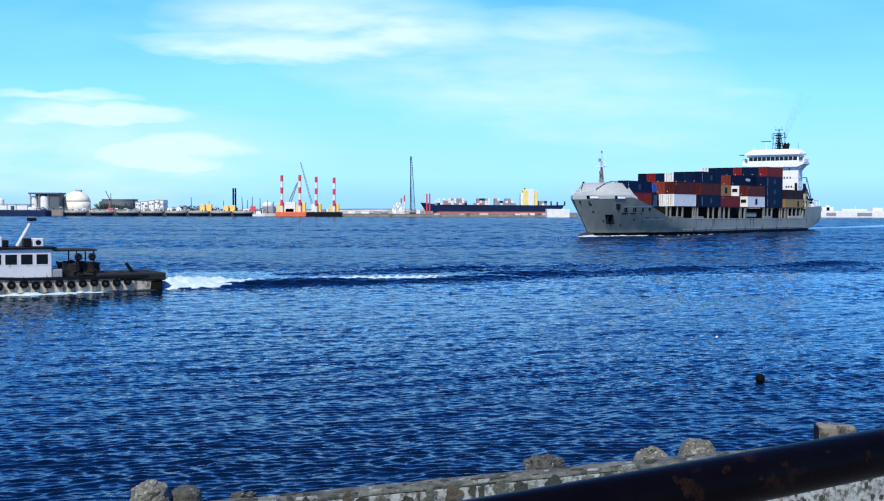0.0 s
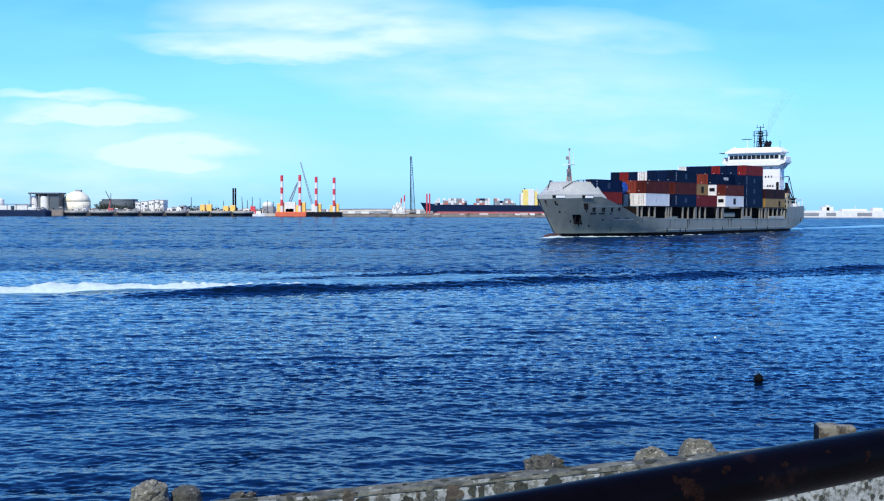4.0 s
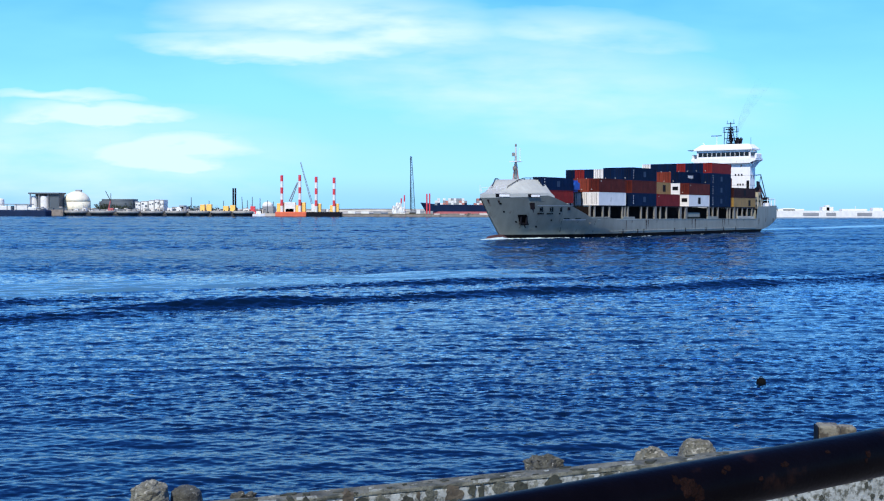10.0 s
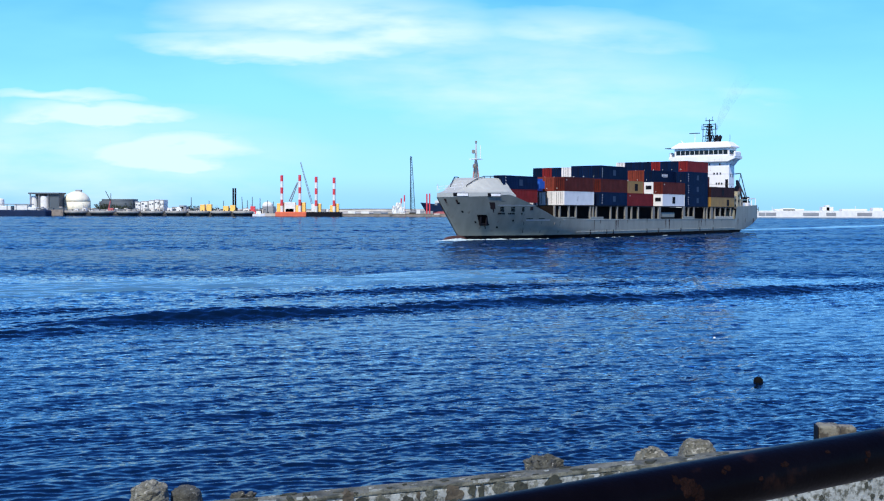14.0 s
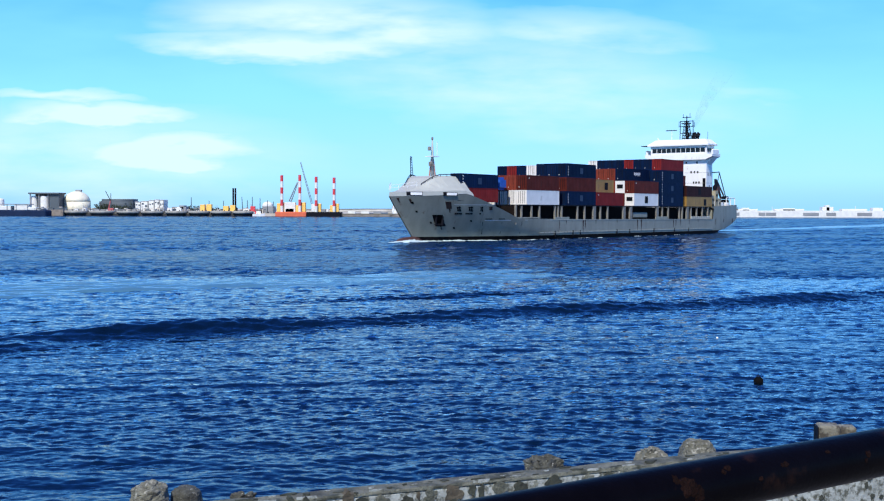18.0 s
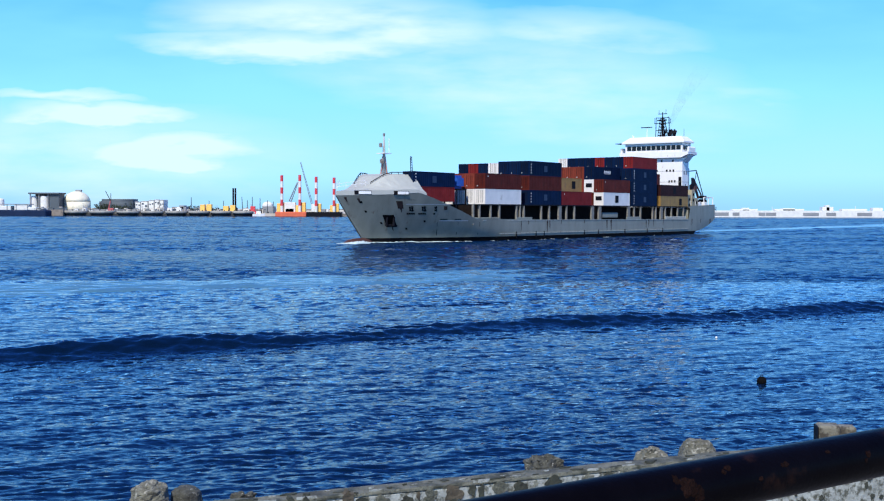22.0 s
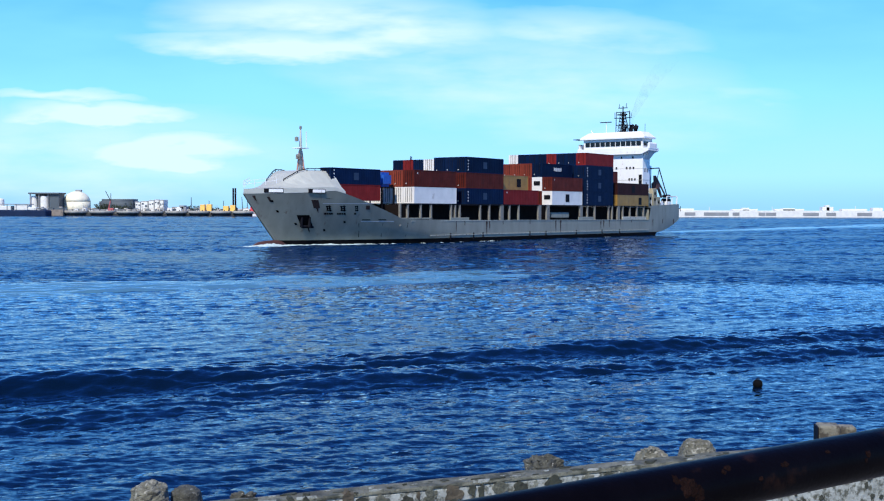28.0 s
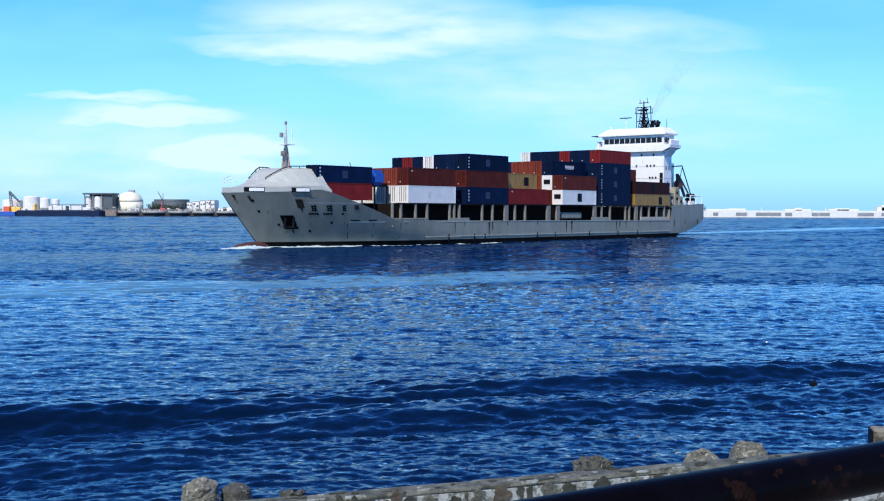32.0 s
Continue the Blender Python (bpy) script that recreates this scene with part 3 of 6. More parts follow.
for s, z in ((3.0, 6.2), (3.1, 4.6), (5.0, 2.6), (13.6, 2.9), (9.6, 1.6)):
    part("side_opening", hull_patch(s, s + 0.35, z, z + 0.35, 0.03), BOOT, ship)


def anchor_mesh():
    bm = bmesh.new()
    for s in (6.2, 7.5):
        a, b = on_hull(s, 3.2, 0.14)
        rod(bm, (a, b - 0.05, 2.3), (a, b + 0.15, 4.1), 0.24, 0.16)
    a, b = on_hull(6.9, 2.4, 0.2)
    rod(bm, (a - 1.1, b + 0.1, 2.35), (a + 1.0, b - 0.35, 2.35), 0.26)
    return bm


part("anchor", anchor_mesh(), STEEL_DARK, ship, "dark stowed anchor")
part("hawse_plate", hull_patch(8.9, 9.9, 5.3, 6.6, 0.03), RUST, ship)
for s, w in ((10.9, 0.85), (13.3, 0.95), (15.9, 0.6)):
    for a, b, z0, z1 in ((0.0, 1.0, 5.5, 5.66), (0.15, 0.9, 5.2, 5.34), (0.0, 1.0, 4.88, 5.03), (0.1, 0.3, 4.9, 5.6), (0.6, 0.8, 4.8, 5.75)):
        part("name_stroke", hull_patch(s + a * w, s + b * w, z0, z1, 0.035 + 0.004 * (z0 % 1)), BOOT, ship)
for s, w in ((10.4, 0.3), (10.8, 0.3), (11.2, 0.3), (11.6, 0.25), (12.6, 0.3), (13.0, 0.3), (13.4, 0.3), (13.8, 0.3), (15.7, 0.35)):
    part("name_stroke", hull_patch(s, s + w, 4.28, 4.55, 0.04), BOOT, ship)
part("hull_seam", hull_patch(10.5, 19.5, 6.02, 6.10, 0.02), BOAT_WHITE, ship)
part("hull_seam", hull_patch(17.0, 24.0, 3.10, 3.22, 0.02), BOAT_WHITE, ship)
for s in (17.2, 20.6):
    part("freeing_port", hull_patch(s, s + 1.6, 3.35, 3.5, 0.03), BOOT, ship)
part("load_mark", hull_patch(18.0, 18.7, 6.1 - 1.0, 5.75, 0.04), RUST, ship)
part("rubbing_strake", boxm(U(117), U(34), 10.2, 10.32, 0.62, 0.74), HULL_TRIM, ship, "pale rubbing strake")
for u0, u1, z0, z1 in ((26.4, 60, 3.48, 3.15), (60, 117.2, 3.15, 2.95)):
    part("bulwark_cap", loft(bmesh.new(), [[(U(u), v, z + h) for v, h in ((10.05, 0.0), (10.27, 0.0), (10.27, 0.10), (10.05, 0.10))] for u, z in ((u0, z0), (u1, z1)) if u > 40]
                             or []) if u0 > 40 else hull_patch(u0 + 2, u1, 3.12, 3.24, 0.05), HULL_TRIM, ship)
for u in (41.6, 62.0, 84.2, 101.0):
    part("plate_seam", hull_patch(u, u + 0.07, 0.5, 2.9, 0.012), PILLAR, ship)
for s in (16.5, 21.5, 27.5):
    part("plate_seam", hull_patch(s, s + 0.07, 0.6, 2.9, 0.015), BOOT, ship)
for k in range(3):
    part("deck_line", boxm(U(122.73), U(118.97), -7.63, 7.63, 9.6 + 2.7 * k, 9.68 + 2.7 * k), HULL_TRIM, ship)
for u in (40, 47, 50, 66, 72, 84, 95, 103):
    part("rubbing_post", boxm(U(u), U(u - 0.25), 10.2, 10.32, -0.2, 1.0), STEEL_DARK, ship)
rng = random.Random(5)
for u, h, w in ((41.6, 1.8, 0.10), (44.2, 0.8, 0.10), (51.1, 2.5, 0.24), (52.1, 1.7, 0.18), (56.5, 0.8, 0.12), (66.0, 0.7, 0.10), (75.7, 2.5, 0.24), (77.6, 2.6, 0.28), (94.4, 2.0, 0.22),
                (95.7, 1.8, 0.26), (98.2, 1.7, 0.14), (103.2, 1.5, 0.10), (108.5, 0.7, 0.10), (119.5, 1.6, 0.16), (125.0, 1.0, 0.12), (132.0, 1.4, 0.16)):
    part("rust_streak", hull_streak(u, 3.1 - h, 3.1, w, 0.02), RUST, ship, "long rust streak below a freeing port")
for u, n in ((26.5, 9.0), (40.0, 5.6), (85.0, 6.5), (104.5, 11.5)):
    part("bulwark_step", boxm(U(u + n), U(u), 9.95 if u > 30 else 9.3, 10.15 if u > 30 else 9.5, 3.1, 3.75, w=0.04), HULL_TRIM if u > 100 else HULL_GREY, ship, "raised bulwark section")
part("freeing_slot", boxm(U(34.5), U(29), 9.48, 9.53, 3.35, 3.5), BOOT, ship)
part("deck_machinery", bev(boxm(U(83), U(76), 8.2, 9.0, 3.5, 4.7), 0.15), HULL_GREY, ship, "grey machinery box behind the pillars")
for u in (26.6, 28.6, 32.2, 35.1, 41.0, 42.2, 43.6, 50.0, 53.0, 56.7, 59.8, 63.0, 70.2, 73.4, 86.7, 89.8, 93.0, 99.2, 100.8, 103.3, 105.8, 109.2, 112.6, 116.0):
    wide = 1.1 if u in (56.7, 70.2, 73.4, 86.7, 103.3) else 0.34
    part("deck_pillar", boxm(U(u + wide), U(u), min(9.5, half_beam(u, 0.4) - 0.2) - 0.4, min(9.5, half_beam(u, 0.4) - 0.2), 2.3, 6.2, w=0.03), PILLAR, ship)
    part("deck_pillar", boxm(U(u + wide), U(u), -9.5, -9.1, 2.3, 6.2, w=0.03), PILLAR, ship)
part("lashing_beam", boxm(U(118), U(28), 9.0, 9.5, 5.98, 6.2), STEEL_DARK, ship)
part("lashing_beam", boxm(U(118), U(28), -9.5, -9.0, 5.98, 6.2), STEEL_DARK, ship)

# foremast
MAST_RED = mat("faded_red_oxide", (0.42, 0.22, 0.17), 0.7, vary=0.3, scale=2)
part("foremast", loft(bmesh.new(), [[(U(12.6) + r * math.cos(a), r * math.sin(a), z) for a in [math.pi * j / 4 for j in range(8)]]
                                    for z, r in ((10.8, 0.34), (15.2, 0.24), (18.1, 0.12))]), WHALE_GREY, ship, "greyish white foremast", smooth=True)
for dx in (-0.9, 0.9):
    part("mast_leg", rodm((U(12.6 + 0.6 * dx), 0.5 * dx, 10.2), (U(12.6 + 0.2 * dx), 0.1 * dx, 14.6), 0.16, 0.12), MAST_RED, ship, "faded red mast leg")
part("mast_platform", boxm(U(13.6), U(11.6), -0.9, 0.9, 15.0, 15.12), SHIP_WHITE, ship)
part("mast_lamp", lathe(bmesh.new(), [(0.02, 16.1), (0.3, 16.15), (0.3, 16.8), (0.02, 16.9)], 8, (U(11.7), 0)), PILLAR, ship)
part("mast_lamp", lathe(bmesh.new(), [(0.02, 13.2), (0.42, 13.3), (0.42, 14.0), (0.02, 14.1)], 8, (U(11.9), 0.2)), PILLAR, ship)
part("antenna_pole", rodm((U(13.4), 0.5, 15.1), (U(13.4), 0.5, 17.8), 0.06), SHIP_WHITE, ship)
part("mast_lamp", lathe(bmesh.new(), [(0.02, 18.1), (0.2, 18.15), (0.2, 18.6), (0.02, 18.7)], 8, (U(12.6), 0)), PILLAR, ship)


def bow_rail(sg):
    bm = bmesh.new()
    pts = [(U(s), half_beam(s, 1) * sg, lerp(s, [(0, 8.4), (6, 9.4)])) for s in (0.2, 1.4, 2.8, 4.2)]
    for grp in (pts,):
        for p in grp:
            rod(bm, p, (p[0], p[1], p[2] + 1.0), 0.035, n=5)
        for h in (0.5, 1.0):
            for p, q in zip(grp, grp[1:]):
                rod(bm, (p[0], p[1], p[2] + h), (q[0], q[1], q[2] + h), 0.03, n=5)
    return bm


for sg in (1, -1):
    part("bow_rail", bow_rail(sg), SHIP_WHITE, ship)
for u, v in ((11.6, 0.6), (12.2, 1.6), (13.6, 4.6)):
    part("stanchion", rodm((U(u), v, 11.45), (U(u - 1.6), v, 10.5), 0.09, n=6), STEEL_DARK, ship)

# bridge tower
TW = 119.0
tower = part("bridge_tower", boxm(U(TW + 3.7), U(TW), -7.6, 7.6, 5.6, 18.6, w=0.06), SHIP_WHITE, ship, "tall white accommodation tower")
part("deckhouse", boxm(U(TW + 9.0), U(TW + 3.7), -5.4, 5.4, 5.6, 16.0, w=0.06), SHIP_WHITE, ship)


def wheelhouse():
    bm = bmesh.new()
    prof = [(-9.5, 19.2), (-7.6, 18.4), (7.6, 18.4), (9.5, 19.2), (9.5, 19.85), (-9.5, 19.85)]
    loft(bm, [[(U(TW + 4.4), a, b) for a, b in prof], [(U(TW - 0.9), a, b) for a, b in prof]])
    return bm


part("bridge_deck", wheelhouse(), SHIP_WHITE, ship, "white bridge wings overhanging both sides")
part("wing_bracket", loft(bmesh.new(), [[(U(TW + d), a, b) for a, b in ((7.6, 17.2), (9.2, 19.0), (7.6, 18.4))] for d in (0.3, 3.4)]), SHIP_WHITE, ship)
part("wing_bracket", loft(bmesh.new(), [[(U(TW + d), -a, b) for a, b in ((7.6, 17.2), (9.2, 19.0), (7.6, 18.4))] for d in (0.3, 3.4)]), SHIP_WHITE, ship)
part("wheelhouse", boxm(U(TW + 4.2), U(TW - 0.7), -7.9, 7.9, 19.85, 22.4, w=0.05), SHIP_WHITE, ship)
part("wheelhouse_roof", loft(bmesh.new(), [[(U(TW + a), b, z) for a, b in ((c, -w), (d, -w), (d, w), (c, w))] for c, d, w, z in
                                           ((-1.3, 4.6, 8.6, 22.1), (-1.3, 4.6, 8.6, 22.45), (0.3, 4.2, 7.0, 23.75), (0.5, 4.0, 6.8, 23.8))]), SHIP_WHITE, ship, "white roof with raked faces")
part("bridge_visor", boxm(U(TW + 1.5), U(TW - 1.4), -10.4, -8.6, 22.2, 22.35), STEEL_DARK, ship)
for i in range(11):
    v = -7.35 + i * 1.36
    part("bridge_window", boxm(U(TW - 0.74), U(TW - 0.68), v, v + 1.2, 20.35, 21.5), GLASS_DARK, ship)
for i in range(3):
    part("bridge_window", boxm(U(TW + 0.9 + i * 1.3), U(TW - 0.2 + i * 1.3), 7.88, 7.94, 20.4, 21.45), GLASS_DARK, ship)
for sg in (1, -1):
    part("wing_shelter", boxm(U(TW + 3.6), U(TW - 0.6), sg * 9.25 - 0.3, sg * 9.25 + 0.3, 19.4, 21.1, w=0.25), SHIP_WHITE, ship)
    part("wing_rail", rodm((U(TW - 0.6), sg * 8, 20.9), (U(TW - 0.6), sg * 9.3, 20.9), 0.05), STEEL_DARK, ship)
for v, w in ((3.2, 14.9), (4.1, 14.9), (5.0, 14.9), (3.9, 12.2), (4.6, 12.2), (5.4, 12.2), (4.8, 17.4), (1.8, 17.4), (0.5, 14.9), (-1.2, 14.9)):
    part("porthole", boxm(U(TW - 0.03), U(TW), v, v + 0.42, w, w + 0.55), GLASS_DARK, ship)
part("tower_door", boxm(U(TW - 0.03), U(TW), 6.6, 7.4, 11.3, 13.6), STEEL_DARK, ship)
for u, w in ((1.4, 14.2), (2.7, 14.2), (2.2, 11.0)):
    part("porthole", boxm(U(TW + u), U(TW + u - 0.6), 7.6, 7.63, w, w + 0.8), SHORE_GREY, ship)
# radar mast and funnel
MX = U(TW + 4.4)
def mast_frame():
    bm = bmesh.new()
    rod(bm, (MX, 0, 23.6), (MX, 0, 30.3), 0.26, 0.12)
    zs = [23.6 + 0.75 * i for i in range(8)]
    for i, z in enumerate(zs):
        k = 0.95 - 0.075 * i
        ring = [(MX + k * a, k * b, z) for a, b in ((1, 1), (1, -1), (-1, -1), (-1, 1))]
        for p, q in zip(ring, ring[1:] + ring[:1]):
            rod(bm, p, q, 0.05, n=4)
        if i:
            for p, q in zip(last, ring[1:] + ring[:1]):
                rod(bm, p, q, 0.045, n=4)
            for p, q in zip(last, ring):
                rod(bm, p, q, 0.07, n=4)
        last = ring
    return bm


part("radar_mast", mast_frame(), STEEL_DARK, ship, "dark lattice radar mast")
part("mast_ladder", rodm((MX - 1.6, 1.0, 23.6), (MX - 0.4, 0.4, 28.2), 0.09, n=5), STEEL_DARK, ship)
for dv, z0, z1 in ((-1.8, 25.7, 27.6), (1.7, 27.5, 29.2), (2.2, 27.5, 28.6), (-2.2, 27.5, 28.9), (0.9, 29.9, 31.0), (-1.0, 29.9, 30.8)):
    part("mast_aerial", rodm((MX, dv, z0), (MX, dv, z1), 0.06, n=5), STEEL_DARK, ship)
for z, w in ((25.6, 1.9), (27.4, 2.3), (28.8, 1.8), (29.8, 1.2)):
    part("mast_yard", boxm(MX - 0.12, MX + 0.12, -w, w, z, z + 0.16), STEEL_DARK, ship)
for v in (-1.9, 1.9):
    part("mast_stay", rodm((MX, v, 23.6), (MX, v * 0.95, 29.0), 0.09, n=6), STEEL_DARK, ship)
for dx in (-1.1, 1.1):
    part("mast_brace", rodm((MX + dx * 1.2, 0, 23.6), (MX, 0, 28.6), 0.1, n=6), STEEL_DARK, ship)
part("radar_scanner", boxm(MX + 0.2, MX + 0.5, -1.3, 1.3, 28.1, 28.4), STEEL_DARK, ship)
part("radar_post", rodm((U(TW + 0.9), -2.6, 23.6), (U(TW + 0.9), -2.6, 26.2), 0.09), SHIP_WHITE, ship)
part("radar_scanner", boxm(U(TW + 1.0), U(TW + 0.7), -4.2, -1.2, 26.2, 26.4), STEEL_DARK, ship)
part("funnel", boxm(U(TW + 9.4), U(TW + 5.4), -2.6, 2.6, 16.0, 23.2, w=0.2), STEEL_DARK, ship, "dark blue funnel casing")
for u, v, z in ((5.8, 1.7, 25.6), (6.6, 0.7, 25.9), (7.4, 1.6, 26.0), (8.2, 0.4, 26.1), (8.9, 1.3, 25.8), (7.0, -0.8, 25.7)):
    g = rod(bmesh.new(), (U(TW + u), v, 23.0), (U(TW + u), v, z - 0.9), 0.27)
    rod(g, (U(TW + u), v, z - 1.0), (U(TW + u + 0.7), v, z), 0.27)
    part("exhaust_pipe", g, STEEL_DARK, ship, "dark exhaust pipe with a bent mouth")
part("dome_aerial", lathe(bmesh.new(), [(0.1, 23.7), (0.28, 23.8), (0.32, 24.2), (0.05, 24.5)], 10, (U(TW + 2), 3.2)), STEEL_DARK, ship)
part("whip_aerial", rodm((U(TW + 3.8), 6.2, 23.7), (U(TW + 3.8), 6.2, 25.8), 0.05, n=5), STEEL_DARK, ship)
part("horn_bracket", rodm((U(TW + 0.6), -6.0, 23.7), (U(TW + 0.6), -6.6, 24.4), 0.1, n=6), SHIP_WHITE, ship)
# stern gear
CRANE_RUST = mat("crane_brown", (0.10, 0.045, 0.038), 0.8, vary=0.3, scale=1.5, dirt=(0.03, 0.015, 0.012), dirt_amt=0.2, dscale=1.5)
DECK_TAN = mat("deck_tan", (0.34, 0.30, 0.20), 0.7, vary=0.2, scale=1.2, dirt=(0.12, 0.07, 0.04), dirt_amt=0.15, dscale=1.5)
part("stern_crane_post", rodm((U(128.2), 6.6, 5.7), (U(127.6), 6.4, 13.6), 0.42, 0.32), CRANE_RUST, ship)
part("stern_crane_jib", rodm((U(127.8), 6.4, 13.3), (U(131.4), 6.4, 8.4), 0.42, 0.3), CRANE_RUST, ship, "rust-brown folding stern crane")
part("stern_crane_jib", rodm((U(128.6), 6.4, 13.1), (U(133.2), 6.4, 9.2), 0.22, 0.18), CRANE_RUST, ship)
part("stern_crane_house", bev(boxm(U(129.2), U(127.0), 5.8, 7.2, 10.2, 12.0), 0.25, 2), CRANE_RUST, ship)
part("stern_crane_stay", rodm((U(125.4), 6.4, 15.2), (U(130.0), 6.4, 15.5), 0.13), STEEL_DARK, ship)
part("stern_crane_stay", rodm((U(130.0), 6.4, 15.5), (U(134.4), 6.4, 9.0), 0.13), STEEL_DARK, ship)
part("stern_crane_stay", rodm((U(129.0), 6.4, 12.6), (U(130.2), 6.4, 15.3), 0.09), STEEL_DARK, ship)
part("stern_crane_hook", bev(boxm(U(136.0), U(133.0), 5.8, 6.8, 8.3, 9.1), 0.2), STEEL_DARK, ship)
part("stern_winch", bev(boxm(U(136.2), U(134.4), 4.8, 6.8, 6.9, 8.2), 0.3), STEEL_DARK, ship)
for u, v, z in ((120.0, 8.7, 9.2), (122.4, 8.7, 10.4), (124.6, 8.6, 8.4)):
    part("deck_locker", bev(boxm(U(u + 1.8), U(u), v - 1.6, v, 5.7, z), 0.08), DECK_TAN, ship, "tan ventilator housing")
    for dz in (1.2, 2.6):
        g = lathe(bmesh.new(), [(0.02, 0), (0.38, 0), (0.38, 0.05), (0.02, 0.05)], 12)
        part("vent_louvre", g, BOOT, ship).matrix_basis = pose(U(u + 0.9), v, z - dz, -90, 0, 0)
part("stern_frame", rodm((U(130.5), 8.4, 8.6), (U(136.2), 8.2, 8.6), 0.12), SHIP_WHITE, ship)
for u in (130.5, 133.4, 136.2):
    part("stern_frame", rodm((U(u), 8.3, 6.0), (U(u), 8.3, 8.6), 0.12), SHIP_WHITE, ship)
part("rescue_boat", loft(bmesh.new(), [[(U(123 + a), -8.2 + b * 0.8, 9.2 + c * 0.8) for b, c in ((-w, 0.9), (w, 0.9), (w * 0.8, -0.4), (0, -0.9 * w), (-w * 0.8, -0.4))]
                                       for a, w in ((0, 0.1), (1, 0.8), (3, 1.0), (5, 0.9), (6, 0.2))]), C_YELLOW, ship, "ochre rescue boat")
for u in (127.5, 131.5):
    part("stern_locker", bev(boxm(U(u + 1.4), U(u), 7.2, 8.2, 5.7, 7.4), 0.06), SHIP_WHITE, ship)
for u in range(119, 137, 3):
    part("stern_rail_post", rodm((U(u), half_beam(u, .9) - 0.2, 6.5), (U(u), half_beam(u, .9) - 0.2, 7.6), 0.04, n=5), SHIP_WHITE, ship)
part("draught_mark", boxm(U(136.8), U(136.5), 9.0, 9.05, 5.0, 6.2), STEEL_DARK, ship)

# ---- containers ----
CONT = {}


def container_mesh(length, height, colour, reefer):
    """A corrugated steel box; local x runs aft from its forward end, local y outboard to inboard is 0 to -2.44."""
    key = (length, height, colour.name, reefer)
    if key in CONT:
        return CONT[key]
    w, bm = 2.40, bmesh.new()
    ribs = int(length / (0.56 if not reefer else 1.1))
    d = 0.016 if not reefer else 0.006

    def zig(p0, p1, nrm, n):
        p0, p1, nrm = Vector(p0), Vector(p1), Vector(nrm)
        line = []
        for i in range(n):
            for f, k in ((0.0, 0), (0.3, 0), (0.5, 1), (0.8, 1)):
                line.append(p0.lerp(p1, (i + f) / n) - nrm * d * k)
        line.append(p1)
        loft(bm, [line, [v + Vector((0, 0, height - 0.28)) for v in line]], close=False, caps=False)

    zig((-0.12, -0.02, 0.16), (-length + 0.12, -0.02, 0.16), (0, 1, 0), ribs)
    zig((-0.12, -w + 0.02, 0.16), (-length + 0.12, -w + 0.02, 0.16), (0, -1, 0), ribs)
    zig((-0.02, -0.12, 0.16), (-0.02, -w + 0.12, 0.16), (1, 0, 0), 5)
    zig((-length + 0.02, -0.12, 0.16), (-length + 0.02, -w + 0.12, 0.16), (-1, 0, 0), 5)
    box(bm, -length + 0.02, -0.02, -w + 0.02, -0.02, height - 0.1, height - 0.03)
    box(bm, -length + 0.02, -0.02, -w + 0.02, -0.02, 0.05, 0.16)
    me = bpy.data.meshes.new("container")
    bmesh.ops.recalc_face_normals(bm, faces=bm.faces)
    bm.to_mesh(me)
    bm.free()
    me.materials.append(colour)
    fr = bmesh.new()
    for a in (0, -length + 0.16):
        for b in (0, -w + 0.16):
            box(fr, a - 0.16, a, b - 0.16, b, 0, height)
    for b in (0, -w + 0.12):
        for z in (0, height - 0.14):
            box(fr, -length + 0.16, -0.16, b - 0.12, b, z, z + 0.14)
    for a in (0, -length + 0.12):
        for z in (0, height - 0.14):
            box(fr, a - 0.12, a, -w + 0.16, -0.16, z, z + 0.14)
    fm = bpy.data.meshes.new("corner_frame")
    fr.to_mesh(fm)
    fr.free()
    fm.materials.append(colour)
    CONT[key] = (me, fm)
    return CONT[key]


def shared(name, me, parent, at=(0, 0, 0)):
    ob = new(name, me)
    ob.parent = parent
    ob.location = at
    return ob


def mesh_of(name, bm, material):
    me = bpy.data.meshes.new(name)
    bmesh.ops.recalc_face_normals(bm, faces=bm.faces)
    bm.to_mesh(me)
    bm.free()
    me.materials.append(material)
    return me


BAR = mesh_of("door_bar", rodm((0.03, 0, 0.2), (0.03, 0, 2.6), 0.035, n=6), STEEL_DARK)
UNIT = mesh_of("cooling_unit", bev(boxm(-0.02, 0.05, -0.75, 0.75, -0.45, 0.45), 0.1), STEEL_DARK)
LOGO = mesh_of("logo_patch", boxm(-0.75, 0.75, 0, 0.015, -0.8, 0.8), STEEL_DARK)
LOGO_W = mesh_of("logo_patch", boxm(-0.6, 0.6, 0, 0.015, -0.6, 0.6), LOGO_FAINT)
TICK = mesh_of("marking", boxm(-0.12, 0.12, 0, 0.015, -0.11, 0.11), MARK_WHITE)
def letter_bars():
    bm = bmesh.new()
    for i, h in enumerate((0.62, 0.55, 0.62, 0.55, 0.62, 0.55, 0.62)):
        box(bm, -1.55 + i * 0.45, -1.25 + i * 0.45, 0, 0.015, -0.2, -0.2 + h)
    box(bm, -1.5, 0.9, 0, 0.015, -0.36, -0.30)
    return bm


BARS = mesh_of("lettering_bar", letter_bars(), MARK_WHITE)
END_TAG = mesh_of("end_tag", boxm(-0.01, 0.015, -0.11, 0.11, -0.09, 0.09), MARK_WHITE)
COL = {"blue": C_BLUE, "brown": C_BROWN, "brick": C_BRICK, "red": C_RED, "white": C_WHITE, "ochre": C_YELLOW, "maroon": C_MAROON}
WORDS = {"blue": "dark blue", "brown": "red-brown", "brick": "brick-red", "red": "bright red", "white": "white", "ochre": "ochre-yellow", "maroon": "dark maroon"}
cargo = []
ROW0 = 9.42


